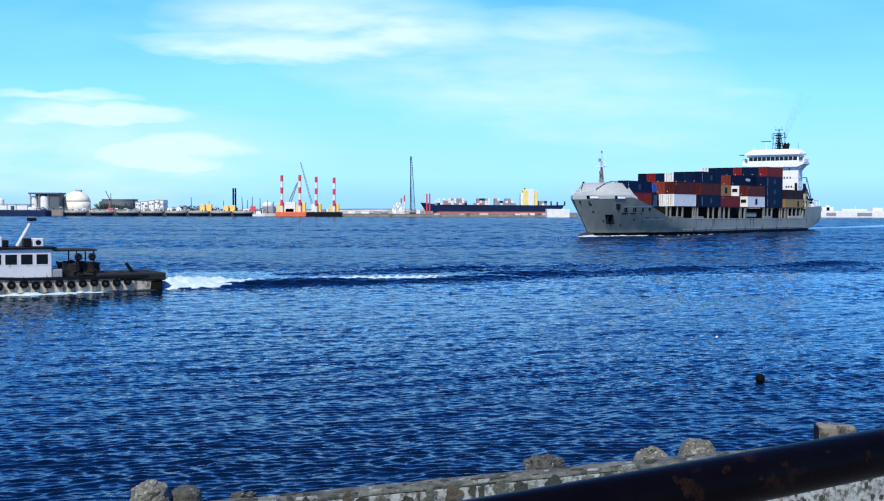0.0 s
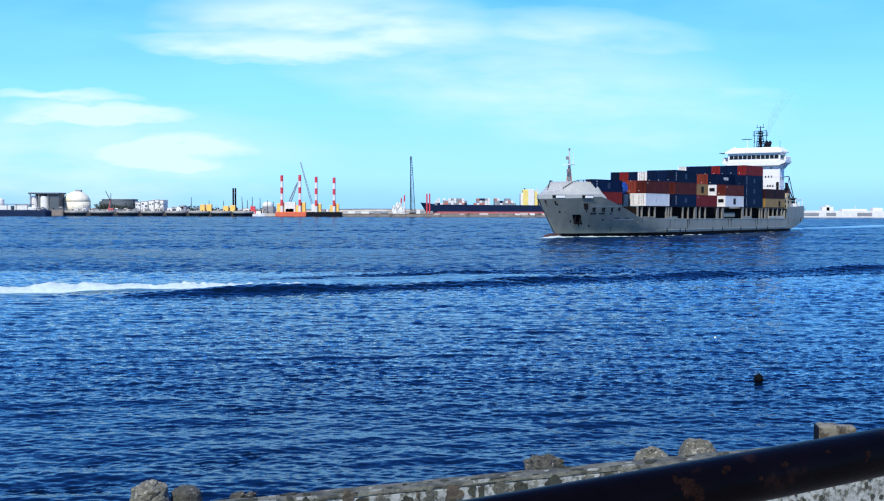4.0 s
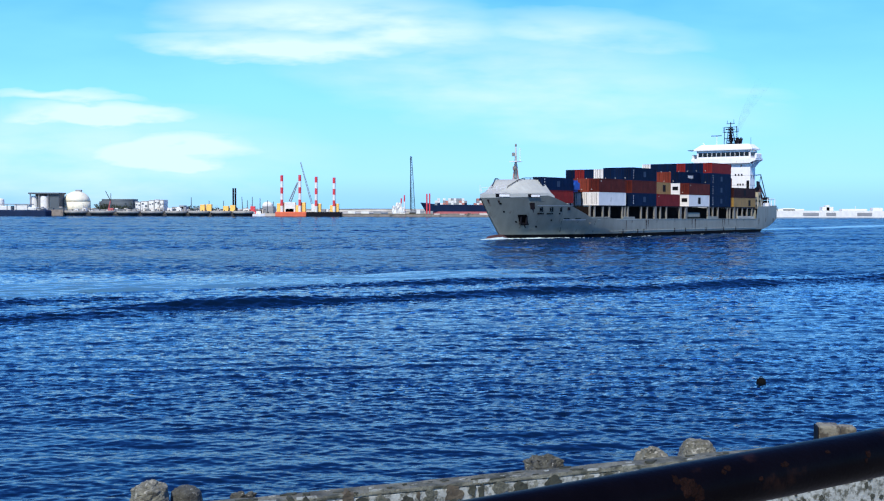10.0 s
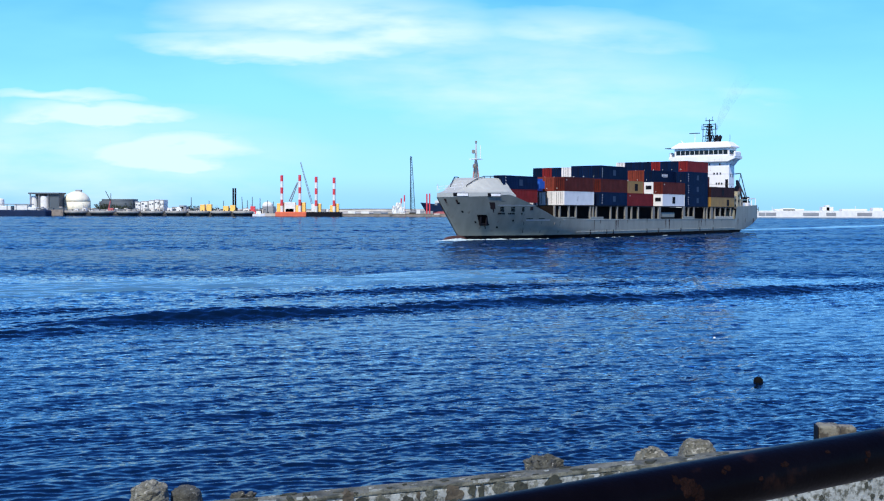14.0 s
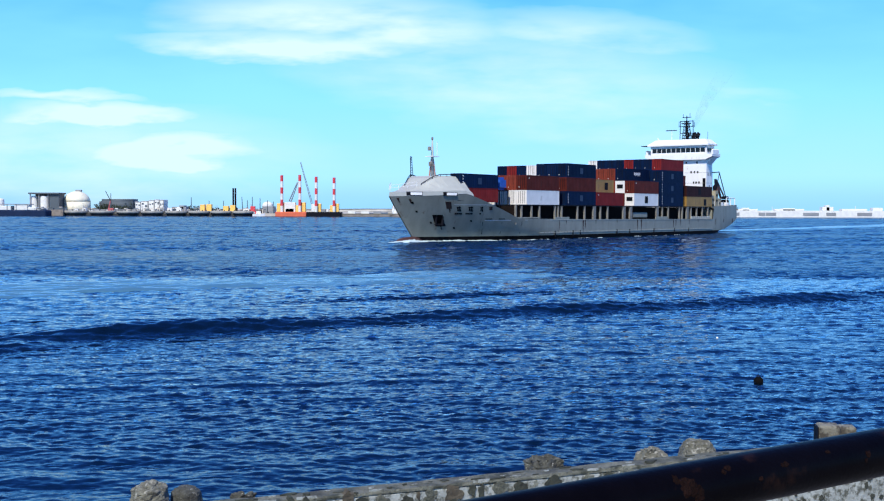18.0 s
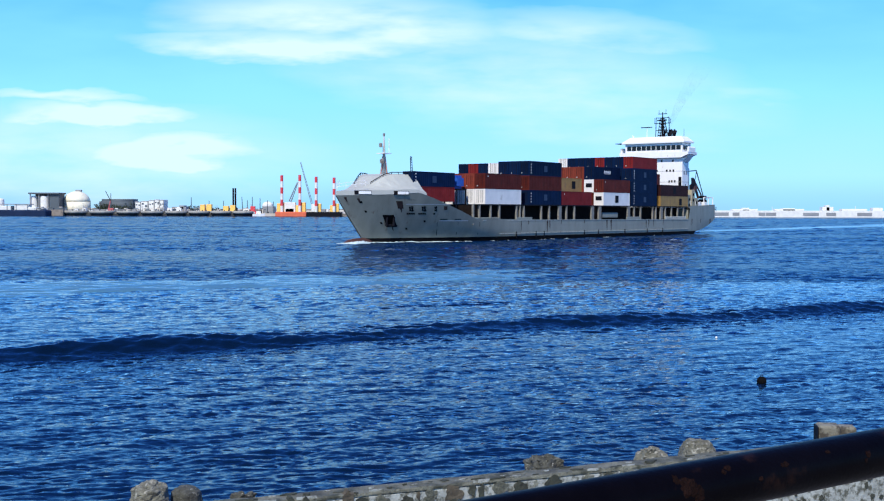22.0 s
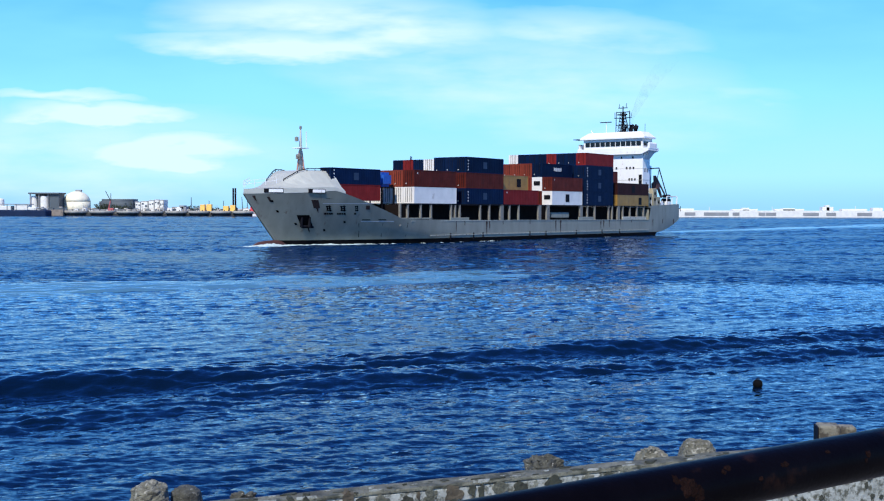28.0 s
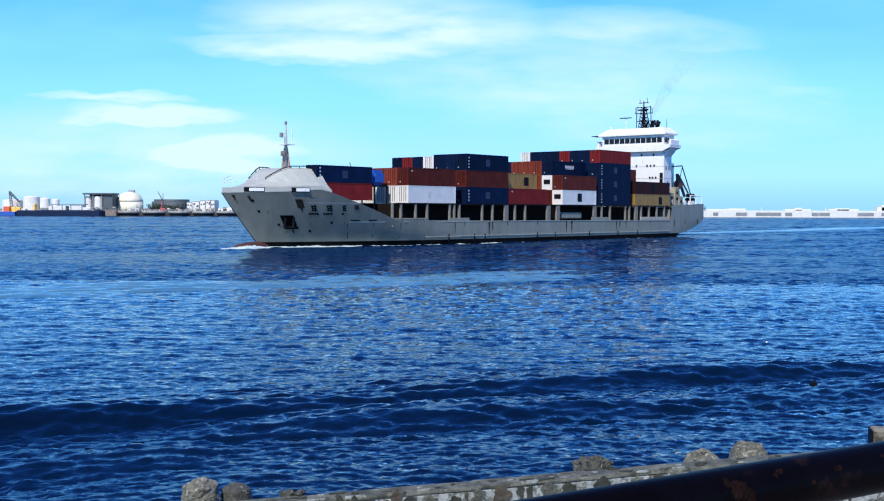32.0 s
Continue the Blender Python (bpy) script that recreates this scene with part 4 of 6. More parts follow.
def stack(u, row, z, colour, length=12.19, height=2.86, mark="", reefer=False, v=None, smooth=False):
    me, fm = container_mesh(length, height, COL[colour], reefer or smooth)
    ob = new("shipping_container", me)
    off = Vector((U(u), (ROW0 - 2.46 * row) if v is None else v, z))
    what = "refrigerated container" if reefer else "steel container"
    tagged(ob, WORDS[colour] + " corrugated " + what + " stacked on the ship", "container", "containers on the ship")
    shared("corner_frame", fm, ob)
    if reefer:
        shared("cooling_unit", UNIT, ob, (0.0, -1.2, height * 0.55))
    else:
        for b in (-0.55, -0.95, -1.45, -1.85):
            shared("door_bar", BAR, ob, (0.0, b, 0.05))
        shared("end_tag", END_TAG, ob, (0.01, -1.8, 0.55))
    if mark == "ticks":
        for i in range(4):
            shared("marking", TICK, ob, (-0.7, -0.005, 0.55 + 0.55 * i))
        shared("logo_patch", LOGO_W, ob, (-length * 0.5, -0.005, height * 0.5))
    elif mark == "logo":
        shared("logo_patch", LOGO, ob, (-length * 0.72 if colour == "ochre" else -length * 0.5, -0.005, height * 0.5))
    elif mark == "bars":
        shared("lettering_bar", BARS, ob, (-length * 0.5, -0.005, height * 0.58))
    elif mark == "tag":
        shared("marking", TICK, ob, (-0.9, -0.005, height - 0.55))
    cargo.append((ob, off))
    return ob


T1, T2, T3, T4 = 6.22, 9.08, 11.90, 14.76
# forward bay on narrower stacks
for r in range(5):
    stack(13.3, 0, 6.6, "red" if r == 0 else "brown", height=2.62, v=6.1 - 2.46 * r)
    if r == 0:
        stack(13.3, 0, 9.22, "blue", height=2.64, mark="ticks", v=6.1)
# first full bay: pale reefers below, red-brown above
for r in range(8):
    stack(30.5, r, T1, "white", smooth=True, mark="tag" if r == 0 else "", height=2.80)
    stack(30.5, r, T2, ("brown", "brick", "brick", "brown", "brick", "brown", "brick", "brown")[r], mark="tag" if r == 0 else "")
# second bay
for r in range(8):
    stack(45.6, r, T1, "blue", mark="ticks" if r == 0 else "")
    stack(45.6, r, T2, "brown" if r == 0 else "brick")
    if r < 7:
        stack(45.6, r, T3, ("blue", "blue", "blue", "white", "blue", "red", "blue", "white")[r], mark="ticks" if r == 0 else "", height=2.88 if r < 3 else 2.6)
# third bay, open outer corner
for r in range(6):
    stack(58.1, r, T1, "red" if r == 0 else "brown", mark="tag" if r == 0 else "", height=2.80)
    if r > 0:
        stack(58.1, r, T2, "ochre" if r == 1 else "brown", mark="logo" if r == 1 else "", height=2.80)
# fourth bay
for r in range(8):
    stack(75.5, r, T1, "white" if r == 0 else "brown", mark="logo" if r == 0 else "", reefer=r == 0, height=2.80)
    stack(75.5, r, T2, ("brown", "white", "brick", "brown", "blue", "brown", "blue", "brown")[r], mark="tag" if r == 0 else "", reefer=r == 1, height=2.80)
    if r > 0:
        stack(75.5, r, T3, ("", "blue", "brick", "brick", "brick", "blue", "brick", "blue")[r], mark="bars" if r == 1 else "", height=2.80)
# fifth bay, four high
for r in range(8):
    for z, h in ((T1, 2.86), (T2, 2.82), (T3, 2.86)):
        stack(89.1, r, z, "blue", mark="ticks" if r == 0 else "", height=h)
    stack(89.1, r, T4, ("red", "blue", "blue", "red", "blue", "blue", "blue", "white")[r], height=2.6)
# aft pair beside the tower
for z, c in ((5.95, "ochre"), (8.62, "maroon")):
    stack(103.3, 0, z, c, length=15.2, height=2.66, mark="logo")
stack(101.8, 1, 11.3, "brown", length=6.06, height=2.6)
for i in range(2):
    stack(103.3, 1 + i, 5.95, "brown", length=12.19, height=2.66)
    stack(103.3, 1 + i, 8.62, "brown", length=12.19, height=2.66)
tarp = part("tarpaulin_load", bev(boxm(-3.0, 0, -2.6, 0, 0, 2.5), 0.5, 2), TARP_BLUE)
tagged(tarp, "bright blue tarpaulin-covered deck cargo", "cargo")
cargo.append((tarp, Vector((U(26.2), 5.8, 9.0))))
tarp_base = part("cargo_platform", boxm(-3.4, 0, -2.9, 0.1, 0, 0.2), STEEL_DARK)
tagged(tarp_base, "dark steel lashing platform between the bays", "platform")
for v in (-0.1, -2.8):
    for a in (-3.3, -0.3):
        part("platform_post", boxm(a, a + 0.2, v, v + 0.2, -6.4, 0), STEEL_DARK, tarp_base)
cargo.append((tarp_base, Vector((U(26.0), 5.9, 8.8))))
# ---- pilot launch ----
launch = thing("harbour_launch", (0, 0, 0), "white harbour launch with tyre fenders and a dark awning, under way", "boat")


def launch_hull(z0, z1, flare=0.0):
    """Local x forward from the stern at 0 to the bow at 14."""
    bm = bmesh.new()
    rings = []
    for s, b in ((0, 1.75), (1, 1.85), (4, 2.0), (8, 2.0), (10.5, 1.75), (12.3, 1.15), (13.4, 0.5), (14, 0.06)):
        sheer = 0.0 if s < 7 else 0.5 * ((s - 7) / 7) ** 2
        top = z1 + sheer
        ring = [(s + (0.5 * (s / 14) ** 3), b, top), (s, b * 0.995, max(z0, 0.1)), (s - 0.3 * s / 14, b * 0.6, z0 - 0.2)]
        rings.append([(a, -y_, c) for a, y_, c in ring] + [(a, y_, c) for a, y_, c in reversed(ring)])
    return loft(bm, rings)


part("hull", launch_hull(-0.4, 0.86), BOAT_HULL, launch, "stained cream hull")


def side_strip(y_, z0, z1, out):
    bm = bmesh.new()
    rings = []
    for s, b in ((0, 1.75), (1, 1.85), (4, 2.0), (8, 2.0), (10.5, 1.75), (12.3, 1.15), (13.4, 0.5)):
        sh = 0.0 if s < 7 else 0.5 * ((s - 7) / 7) ** 2
        rings.append([(s, y_ * (b - 0.05), z0 + sh), (s, y_ * (b + out), z0 + sh), (s, y_ * (b + out), z1 + sh), (s, y_ * (b - 0.05), z1 + sh)])
    return loft(bm, rings)


for sg in (1, -1):
    part("rubbing_strake", side_strip(sg, 0.80, 0.98, 0.10), STEEL_DARK, launch, "black rubbing strake")
part("deck", boxm(0.2, 12.2, -1.6, 1.6, 0.84, 0.9), DECK_DARK, launch)
part("stern_bulwark", bev(boxm(-0.35, 3.7, -1.92, 1.92, 0.62, 1.10), 0.08), NET_DARK, launch, "black rubber-clad stern")
part("stern_plate", boxm(-0.15, 1.3, -1.80, 1.80, 0.05, 0.64, w=0.05), DECK_DARK, launch, "dark rust-brown stern plating")
tyre_bm = torus(bmesh.new(), 0.165, 0.082)
tyre_me = mesh_of("tyre_fender", tyre_bm, RUBBER)
for sg in (1, -1):
    for i in range(18):
        x_ = 2.0 + i * 0.66
        b = lerp(x_, [(0, 1.75), (1, 1.85), (4, 2.0), (8, 2.0), (10.5, 1.75), (12.3, 1.15), (13.4, 0.5)])
        t_ = shared("tyre_fender", tyre_me, launch, (x_, sg * (b + 0.14), 0.62 - 0.05 * (i % 3)))
        t_.rotation_euler = (0, 0.1 * (i % 3), 0)
        shared("fender_rope", mesh_of("fender_rope", rodm((0, 0, 0.2), (0, -0.06 * sg, 0.42), 0.02, n=5), STEEL_DARK), launch, (x_, sg * (b + 0.14), 0.62))
# cabin
part("cabin", bev(boxm(6.25, 12.0, -1.45, 1.45, 0.9, 2.62), 0.05), BOAT_WHITE, launch, "white wheelhouse")
part("cabin_roof", bev(boxm(6.0, 12.3, -1.62, 1.62, 2.62, 2.74), 0.04), STEEL_DARK, launch)
for i in range(5):
    for sg in (1, -1):
        x_ = 6.48 + i * 0.86
        w_ = part("cabin_window", bev(boxm(x_, x_ + 0.66, sg * 1.46 - 0.03, sg * 1.46 + 0.02, 1.72, 2.32), 0.06), GLASS_DARK, launch)
        part("window_frame", boxm(x_ - 0.06, x_ + 0.72, sg * 1.45 - 0.02, sg * 1.45 + 0.012, 1.66, 2.38), BOAT_WHITE, w_)
part("cabin_door", boxm(6.23, 6.25, -0.5, 0.3, 0.95, 2.4), SHORE_GREY, launch)
part("cabin_side_locker", bev(boxm(5.65, 6.25, 0.4, 1.4, 0.9, 1.4), 0.05), SHORE_GREY, launch)
part("awning", bev(boxm(3.65, 6.1, -1.45, 1.45, 2.46, 2.57), 0.04), NET_DARK, launch, "dark awning over the after deck")
for x_ in (3.85, 4.85):
    for sg in (1, -1):
        part("awning_post", rodm((x_, sg * 1.35, 0.9), (x_, sg * 1.35, 2.46), 0.04, n=6), STEEL_DARK, launch)
for x_ in (3.95, 4.75):
    part("life_ring", torus(bmesh.new(), 0.12, 0.11, m=Matrix.Translation((x_, 1.38, 2.12))), STEEL_DARK, launch)


def lumps(boxes, seed, w):
    rr = random.Random(seed)
    bm = bmesh.new()
    for x0, x1, y0, y1, z0, z1 in boxes:
        g = bmesh.new()
        box(g, x0, x1, y0, y1, z0, z1)
        bmesh.ops.subdivide_edges(g, edges=g.edges[:], cuts=3, use_grid_fill=True)
        for v in g.verts:
            v.co += Vector((rr.uniform(-w, w), rr.uniform(-w, w), rr.uniform(-w, w)))
        me = bpy.data.meshes.new("tmp")
        g.to_mesh(me)
        g.free()
        bm.from_mesh(me)
        bpy.data.meshes.remove(me)
    return bm


part("covered_engine", lumps([(4.5, 5.6, -1.0, 1.1, 0.9, 1.75), (3.4, 4.4, -1.0, 1.1, 0.9, 1.7)], 4, 0.12), NET_DARK, launch, "dark heap of nets and gear")
part("towing_bitt", rodm((1.2, 0.4, 0.9), (1.75, 0.4, 1.65), 0.11), STEEL_DARK, launch)
part("stern_line", lumps([(0.4, 2.2, -1.0, 1.0, 0.95, 1.15)], 9, 0.06), NET_DARK, launch)
part("roof_mast", rodm((8.0, 0, 2.74), (7.2, 0, 4.25), 0.13, 0.08), BOAT_WHITE, launch, "raked white mast")
part("mast_lamp", bev(boxm(6.9, 7.45, -0.18, 0.18, 4.25, 4.45), 0.05), STEEL_DARK, launch)
for x_, w_, h_, m_ in ((7.55, 0.42, 0.5, STEEL_DARK), (6.95, 0.62, 0.5, BOAT_WHITE), (9.3, 0.7, 0.6, BOAT_WHITE), (8.75, 0.3, 0.4, STEEL_DARK)):
    part("roof_box", bev(boxm(x_ - w_ / 2, x_ + w_ / 2, 0.2, 1.0, 2.74, 2.74 + h_), 0.04), m_, launch)
part("air_unit_fan", lathe(bmesh.new(), [(0.02, 0), (0.16, 0.0), (0.16, 0.03), (0.02, 0.03)], 12), STEEL_DARK, launch).matrix_basis = pose(6.95, 1.01, 2.99, 90, 0, 0)

# ---- foreground: parapet, railing and armour blocks ----
WALL_P, WALL_A = Vector((0, 4.33, 0)), radians(22.6)
GROUND_Z = 3.42
ground = part("quay_ground", plate([(-40, -30), (40, -30), (40, 20.93), (0, 4.31), (-40, -12.3)], GROUND_Z - 0.4, GROUND_Z), PAVING)
tagged(ground, "pale concrete quay pavement behind the parapet", "ground", kind="structure")
wall = thing("sea_wall", (WALL_P.x, WALL_P.y, 0), "weathered concrete parapet with flaking cream paint", "wall", kind="structure", rz=math.degrees(WALL_A))


def wall_strip(y0, y1, z0, z1, x0, x1, n, seed, w, c=0.03):
    rr = random.Random(seed)
    bm = bmesh.new()
    rings = []
    for i in range(n + 1):
        a = x0 + (x1 - x0) * i / n
        j = lambda: rr.uniform(-w, w)
        rings.append([(a, y0 + j(), z0), (a, y0 + j(), z1 - c + j()), (a, y0 + c + j(), z1 + j()), (a, y1 - c + j(), z1 + j()), (a, y1 + j(), z1 - c + j()), (a, y1 + j(), z0)])
    return loft(bm, rings)


part("parapet_core", wall_strip(0.003, 0.085, 0.0, 3.832, -14, 26, 160, 2, 0.004, 0.006), CONCRETE, wall)
part("coping", wall_strip(-0.008, 0.095, 3.838, 3.85, -14, 26, 500, 3, 0.003, 0.005), COPING, wall, "worn concrete coping")
part("lower_paint_coat", wall_strip(-0.006, 0.03, 3.0, 3.836, -14, 26, 400, 6, 0.002, 0.006), PAINT_CREAM, wall, "cream paint flaking off the parapet")
WALL_DARK = mat("bare_dark_concrete", (0.036, 0.040, 0.028), 0.95, vary=0.4, scale=20, bump=0.6, bscale=60)
WALL_BROWN = mat("stained_bare_concrete", (0.072, 0.060, 0.040), 0.95, vary=0.5, scale=25, bump=0.6, bscale=60)
rr = random.Random(12)


def paint_flake(a, z, w, h, t):
    """A ragged scab of paint on the wall's face."""
    bm = bmesh.new()
    ring = []
    q = rr.uniform(0, 50)
    for k in range(20):
        an = 2 * math.pi * k / 20
        r = 0.95 + 0.55 * noise.noise(Vector((1.4 * math.cos(an) + q, 1.4 * math.sin(an), q))) + 0.35 * noise.noise(Vector((4 * math.cos(an) + q, 4 * math.sin(an), q)))
        ring.append((a + w * r * math.cos(an), z + h * r * math.sin(an)))
    return loft(bm, [[(x_, -t, z_) for x_, z_ in ring], [(x_, 0.02, z_) for x_, z_ in ring]])


a = -2.2
while a < 2.6:
    worn = a < -0.4
    w = rr.uniform(0.008, 0.04)
    a += w
    part("bare_patch", paint_flake(a, 3.815 + rr.uniform(-0.02, 0.008), w, rr.uniform(0.02, 0.05) if worn else rr.uniform(0.006, 0.04), 0.0095 + 0.0004 * (len(wall.children) % 5)),
         rr.choice((WALL_DARK, WALL_DARK, WALL_BROWN) if worn else (WALL_DARK, COPING, WALL_BROWN)), wall)
    a += w + (rr.uniform(-0.008, 0.006) if worn else rr.uniform(0.0, 0.04))
for i in range(46):
    a, z = -1.6 + i * 0.085 + rr.uniform(-0.03, 0.03), 3.73 + rr.uniform(-0.06, 0.06)
    if rr.random() < 0.9:
        part("bare_patch", paint_flake(a, z, rr.uniform(0.010, 0.045), rr.uniform(0.012, 0.045), 0.0085 + 0.0004 * (i % 5)), WALL_DARK if i % 3 else COPING, wall)


def top_scab(a, y, w, h, t):
    """A ragged thin scab lying on the wall's top."""
    bm = bmesh.new()
    ring = []
    for k in range(12):
        an, r = math.pi * k / 6, rr.uniform(0.55, 1.15)
        ring.append((a + w * r * math.cos(an), y + h * r * math.sin(an)))
    return loft(bm, [[(x_, y_, 3.845) for x_, y_ in ring], [(x_, y_, 3.8525 + t) for x_, y_ in ring]])


for i in range(70):
    a = -2.0 + i * 0.064 + rr.uniform(-0.03, 0.03)
    part("lichen_scab" if i % 3 else "pale_scab", top_scab(a, rr.uniform(0.0, 0.075), rr.uniform(0.006, 0.05 if i % 3 else 0.02), rr.uniform(0.004, 0.016 if i % 3 else 0.007), 0.0006 * (i % 6)),
         WALL_DARK if i % 3 else PAINT_CREAM, wall)
for i in range(15):
    a = -1.9 + i * 0.28 + rr.uniform(-0.12, 0.12)
    part("worn_edge", top_scab(a, rr.uniform(-0.006, 0.004), rr.uniform(0.012, 0.05), rr.uniform(0.002, 0.005), 0.0045), PAINT_CREAM, wall)
for i in range(70):
    a, z = 0.8 + rr.uniform(0, 1.7), 3.56 + rr.uniform(0, 0.19)
    part("bare_patch", paint_flake(a, z, rr.uniform(0.003, 0.013), rr.uniform(0.004, 0.016), 0.0085 + 0.0003 * (i % 7)), WALL_DARK, wall)

rail = thing("railing", (0.68, 2.35, 0), "dark painted steel tube railing with rust blisters", "railing", rz=31.5)


RAIL_Z = 4.365


def rail_tube():
    bm = bmesh.new()
    rings = []
    for i in range(81):
        a = -4 + i * 0.1
        rings.append([(a, 0.054 * math.cos(t) + 0.004 * math.sin(a * 2), RAIL_Z + 0.011 * (a - 0.25) + 0.054 * math.sin(t)) for t in [2 * math.pi * j / 24 for j in range(24)]])
    return loft(bm, rings)


part("handrail", rail_tube(), RAIL_PAINT, rail, "thick dark handrail tube with rust spots", smooth=True)
for a in (-3.0, 3.4):
    part("rail_post", rodm((a, 0, GROUND_Z), (a, 0, 4.92 - 0.56), 0.04, n=12), RAIL_PAINT, rail)
def rust_patch(a, phi, la, lp, seed):
    """A ragged scab of rust that hugs the tube: a along it, phi up from the side."""
    g = bmesh.new()
    rings = []
    for k in (0.0, 0.35, 0.7, 1.0):
        ring = []
        for i in range(22):
            t = 2 * math.pi * i / 22
            r = k * (1 + 0.55 * noise.noise(Vector((2.2 * math.cos(t) + seed, 2.2 * math.sin(t), seed * 1.7))))
            u, p = a + la * r * math.cos(t), phi + lp * r * math.sin(t)
            rad = 0.0540 + (0.0012 if k < 0.9 else -0.0006) + 0.0006 * noise.noise(Vector((u * 90, p * 9, seed)))
            ring.append((u, -rad * math.cos(p) + 0.004 * math.sin(u * 2), RAIL_Z + 0.011 * (u - 0.25) + rad * math.sin(p)))
        rings.append(ring)
    return loft(g, rings, caps=False)


for i, (a, b, la, lp) in enumerate(((-0.262, 0.40, 0.024, 0.42), (-0.235, 0.10, 0.015, 0.35), (-0.285, 0.75, 0.008, 0.2), (-0.14, 0.85, 0.010, 0.12), (-0.155, 0.72, 0.006, 0.10),
                                    (0.02, 0.55, 0.014, 0.12), (0.283, 0.35, 0.008, 0.16), (0.272, 0.12, 0.005, 0.10), (0.36, -0.30, 0.014, 0.22), (-0.06, 0.2, 0.007, 0.1), (0.16, 0.75, 0.009, 0.08))):
    part("rust_blister", rust_patch(a, b, la, lp, i + 1), RAIL_RUST, rail)


def armour(x, y, top, w, seed, label, taper=0.8, rough=0.03, rz=0):
    """One leg of a concrete armour unit standing out of the mound, worn and crusted at its head, with its body below."""
    g = bmesh.new()
    r = w / 2
    prof = [(r * 1.25, -0.4), (r * 1.12, top - 0.5), (r * 1.02, top - 0.16), (r * taper, top - 0.04), (r * taper * 0.7, top), (0.02, top + 0.01)]
    dense = []
    for (r0, z0), (r1, z1) in zip(prof, prof[1:]):
        n = 10 if z1 - z0 > 0.8 else 8
        dense += [(r0 + (r1 - r0) * i / n, z0 + (z1 - z0) * i / n) for i in range(n)]
    lathe(g, dense + [prof[-1]], 40)
    for v in g.verts:
        p = v.co * 6 + Vector((seed * 7.1, seed * 3.3, 0))
        crust = max(0.0, min(1.0, (v.co.z - top + 0.35) / 0.3))
        out = Vector((v.co.x, v.co.y, 0.25 * crust * r)).normalized()
        v.co += out * (0.05 * noise.noise(v.co * 2.2 + Vector((seed, 0, 0))) + rough * crust * noise.fractal(p * 1.6, 0.7, 2.0, 5))
        v.co.z += rough * crust * 0.9 * noise.fractal(p, 0.8, 2.0, 4)
    ob = part("armour_block", g, ROCK_DARK if "dark" in label or "rough" in label else ROCK)
    ob.matrix_basis = pose(x, y, 0, 3 * math.sin(seed * 2.1), 4 * math.cos(seed * 1.7), rz)
    tagged(ob, label, "armour block", "armour blocks below the parapet")
    g = bmesh.new()
    lathe(g, [(0.05, -1.25), (0.9, -1.2), (0.8, -0.3), (0.4, 0.35), (0.05, 0.4)], 9)
    for v in g.verts:
        v.co *= 1 + 0.1 * noise.noise(v.co * 2 + Vector((seed, 0, 0)))
    part("block_body", g, ROCK, ob).location = (0, 0, -0.4)
    return ob


for x, y, top, w, seed, taper, rough, label in (
        (-3.20, 12.0, 1.96, 0.38, 1, 0.9, 0.03, "pale concrete armour stub with a crusted top"),
        (-2.70, 12.3, 1.88, 0.34, 2, 0.9, 0.015, "dark grey flat-topped concrete stub"),
        (-2.21, 12.5, 1.72, 0.34, 3, 0.8, 0.08, "rough shell-crusted concrete stub"),
        (1.29, 12.5, 2.115, 0.45, 4, 0.8, 0.07, "dark shell-crusted concrete stub"),
        (2.275, 12.8, 2.19, 0.40, 5, 0.75, 0.04, "rounded pale concrete stub"),
        (2.89, 12.6, 2.31, 0.41, 6, 0.8, 0.03, "pale weathered concrete stub")):
    armour(x, y, top, w, seed, label, taper, rough, 40 * seed)
for x, y, top, w, label in ((4.46, 12.8, 2.475, 0.25, "square concrete mooring post with a dark edge"), (4.78, 13.1, 2.40, 0.20, "short broken concrete post")):
    post = part("mooring_post", bev(boxm(-w / 2, w / 2, -w / 2, w / 2, -0.6, top, w=0.02), 0.008), CONCRETE)
    post.matrix_basis = pose(x, y, 0, 0, 0, -8)
    tagged(post, label, "post", "posts below the parapet")
    part("steel_edge", boxm(-w / 2 - 0.012, -w / 2, -w / 2, w / 2, -0.6, top - 0.02), STEEL_DARK, post)
mound = part("rubble_mound", lumps([(-14, 26, 7.0, 16.0, -1.5, 0.15)], 14, 0.25), QUAY_STONE)
tagged(mound, "dark wet rubble mound below the sea wall", "rubble", kind="structure")

# ---- far shore ----

def far_box(name, x0, x1, y0, y1, z0, z1, material, label, category, group=""):
    ob = part(name, bev(boxm(x0, x1, y0, y1, z0, z1), 0.15), material)
    return tagged(ob, label, category, group)


def drum(x, y, r, z0, z1, dome=0.0, n=28):
    prof = [(r, z0), (r, z1), (r * 0.98, z1 + 0.05)]
    if dome:
        prof += [(r * math.cos(a), z1 + dome * math.sin(a)) for a in (0.35, 0.7, 1.05, 1.35)]
    prof.append((0.05, z1 + max(dome, 0.3)))
    return lathe(bmesh.new(), prof, n, (x, y))


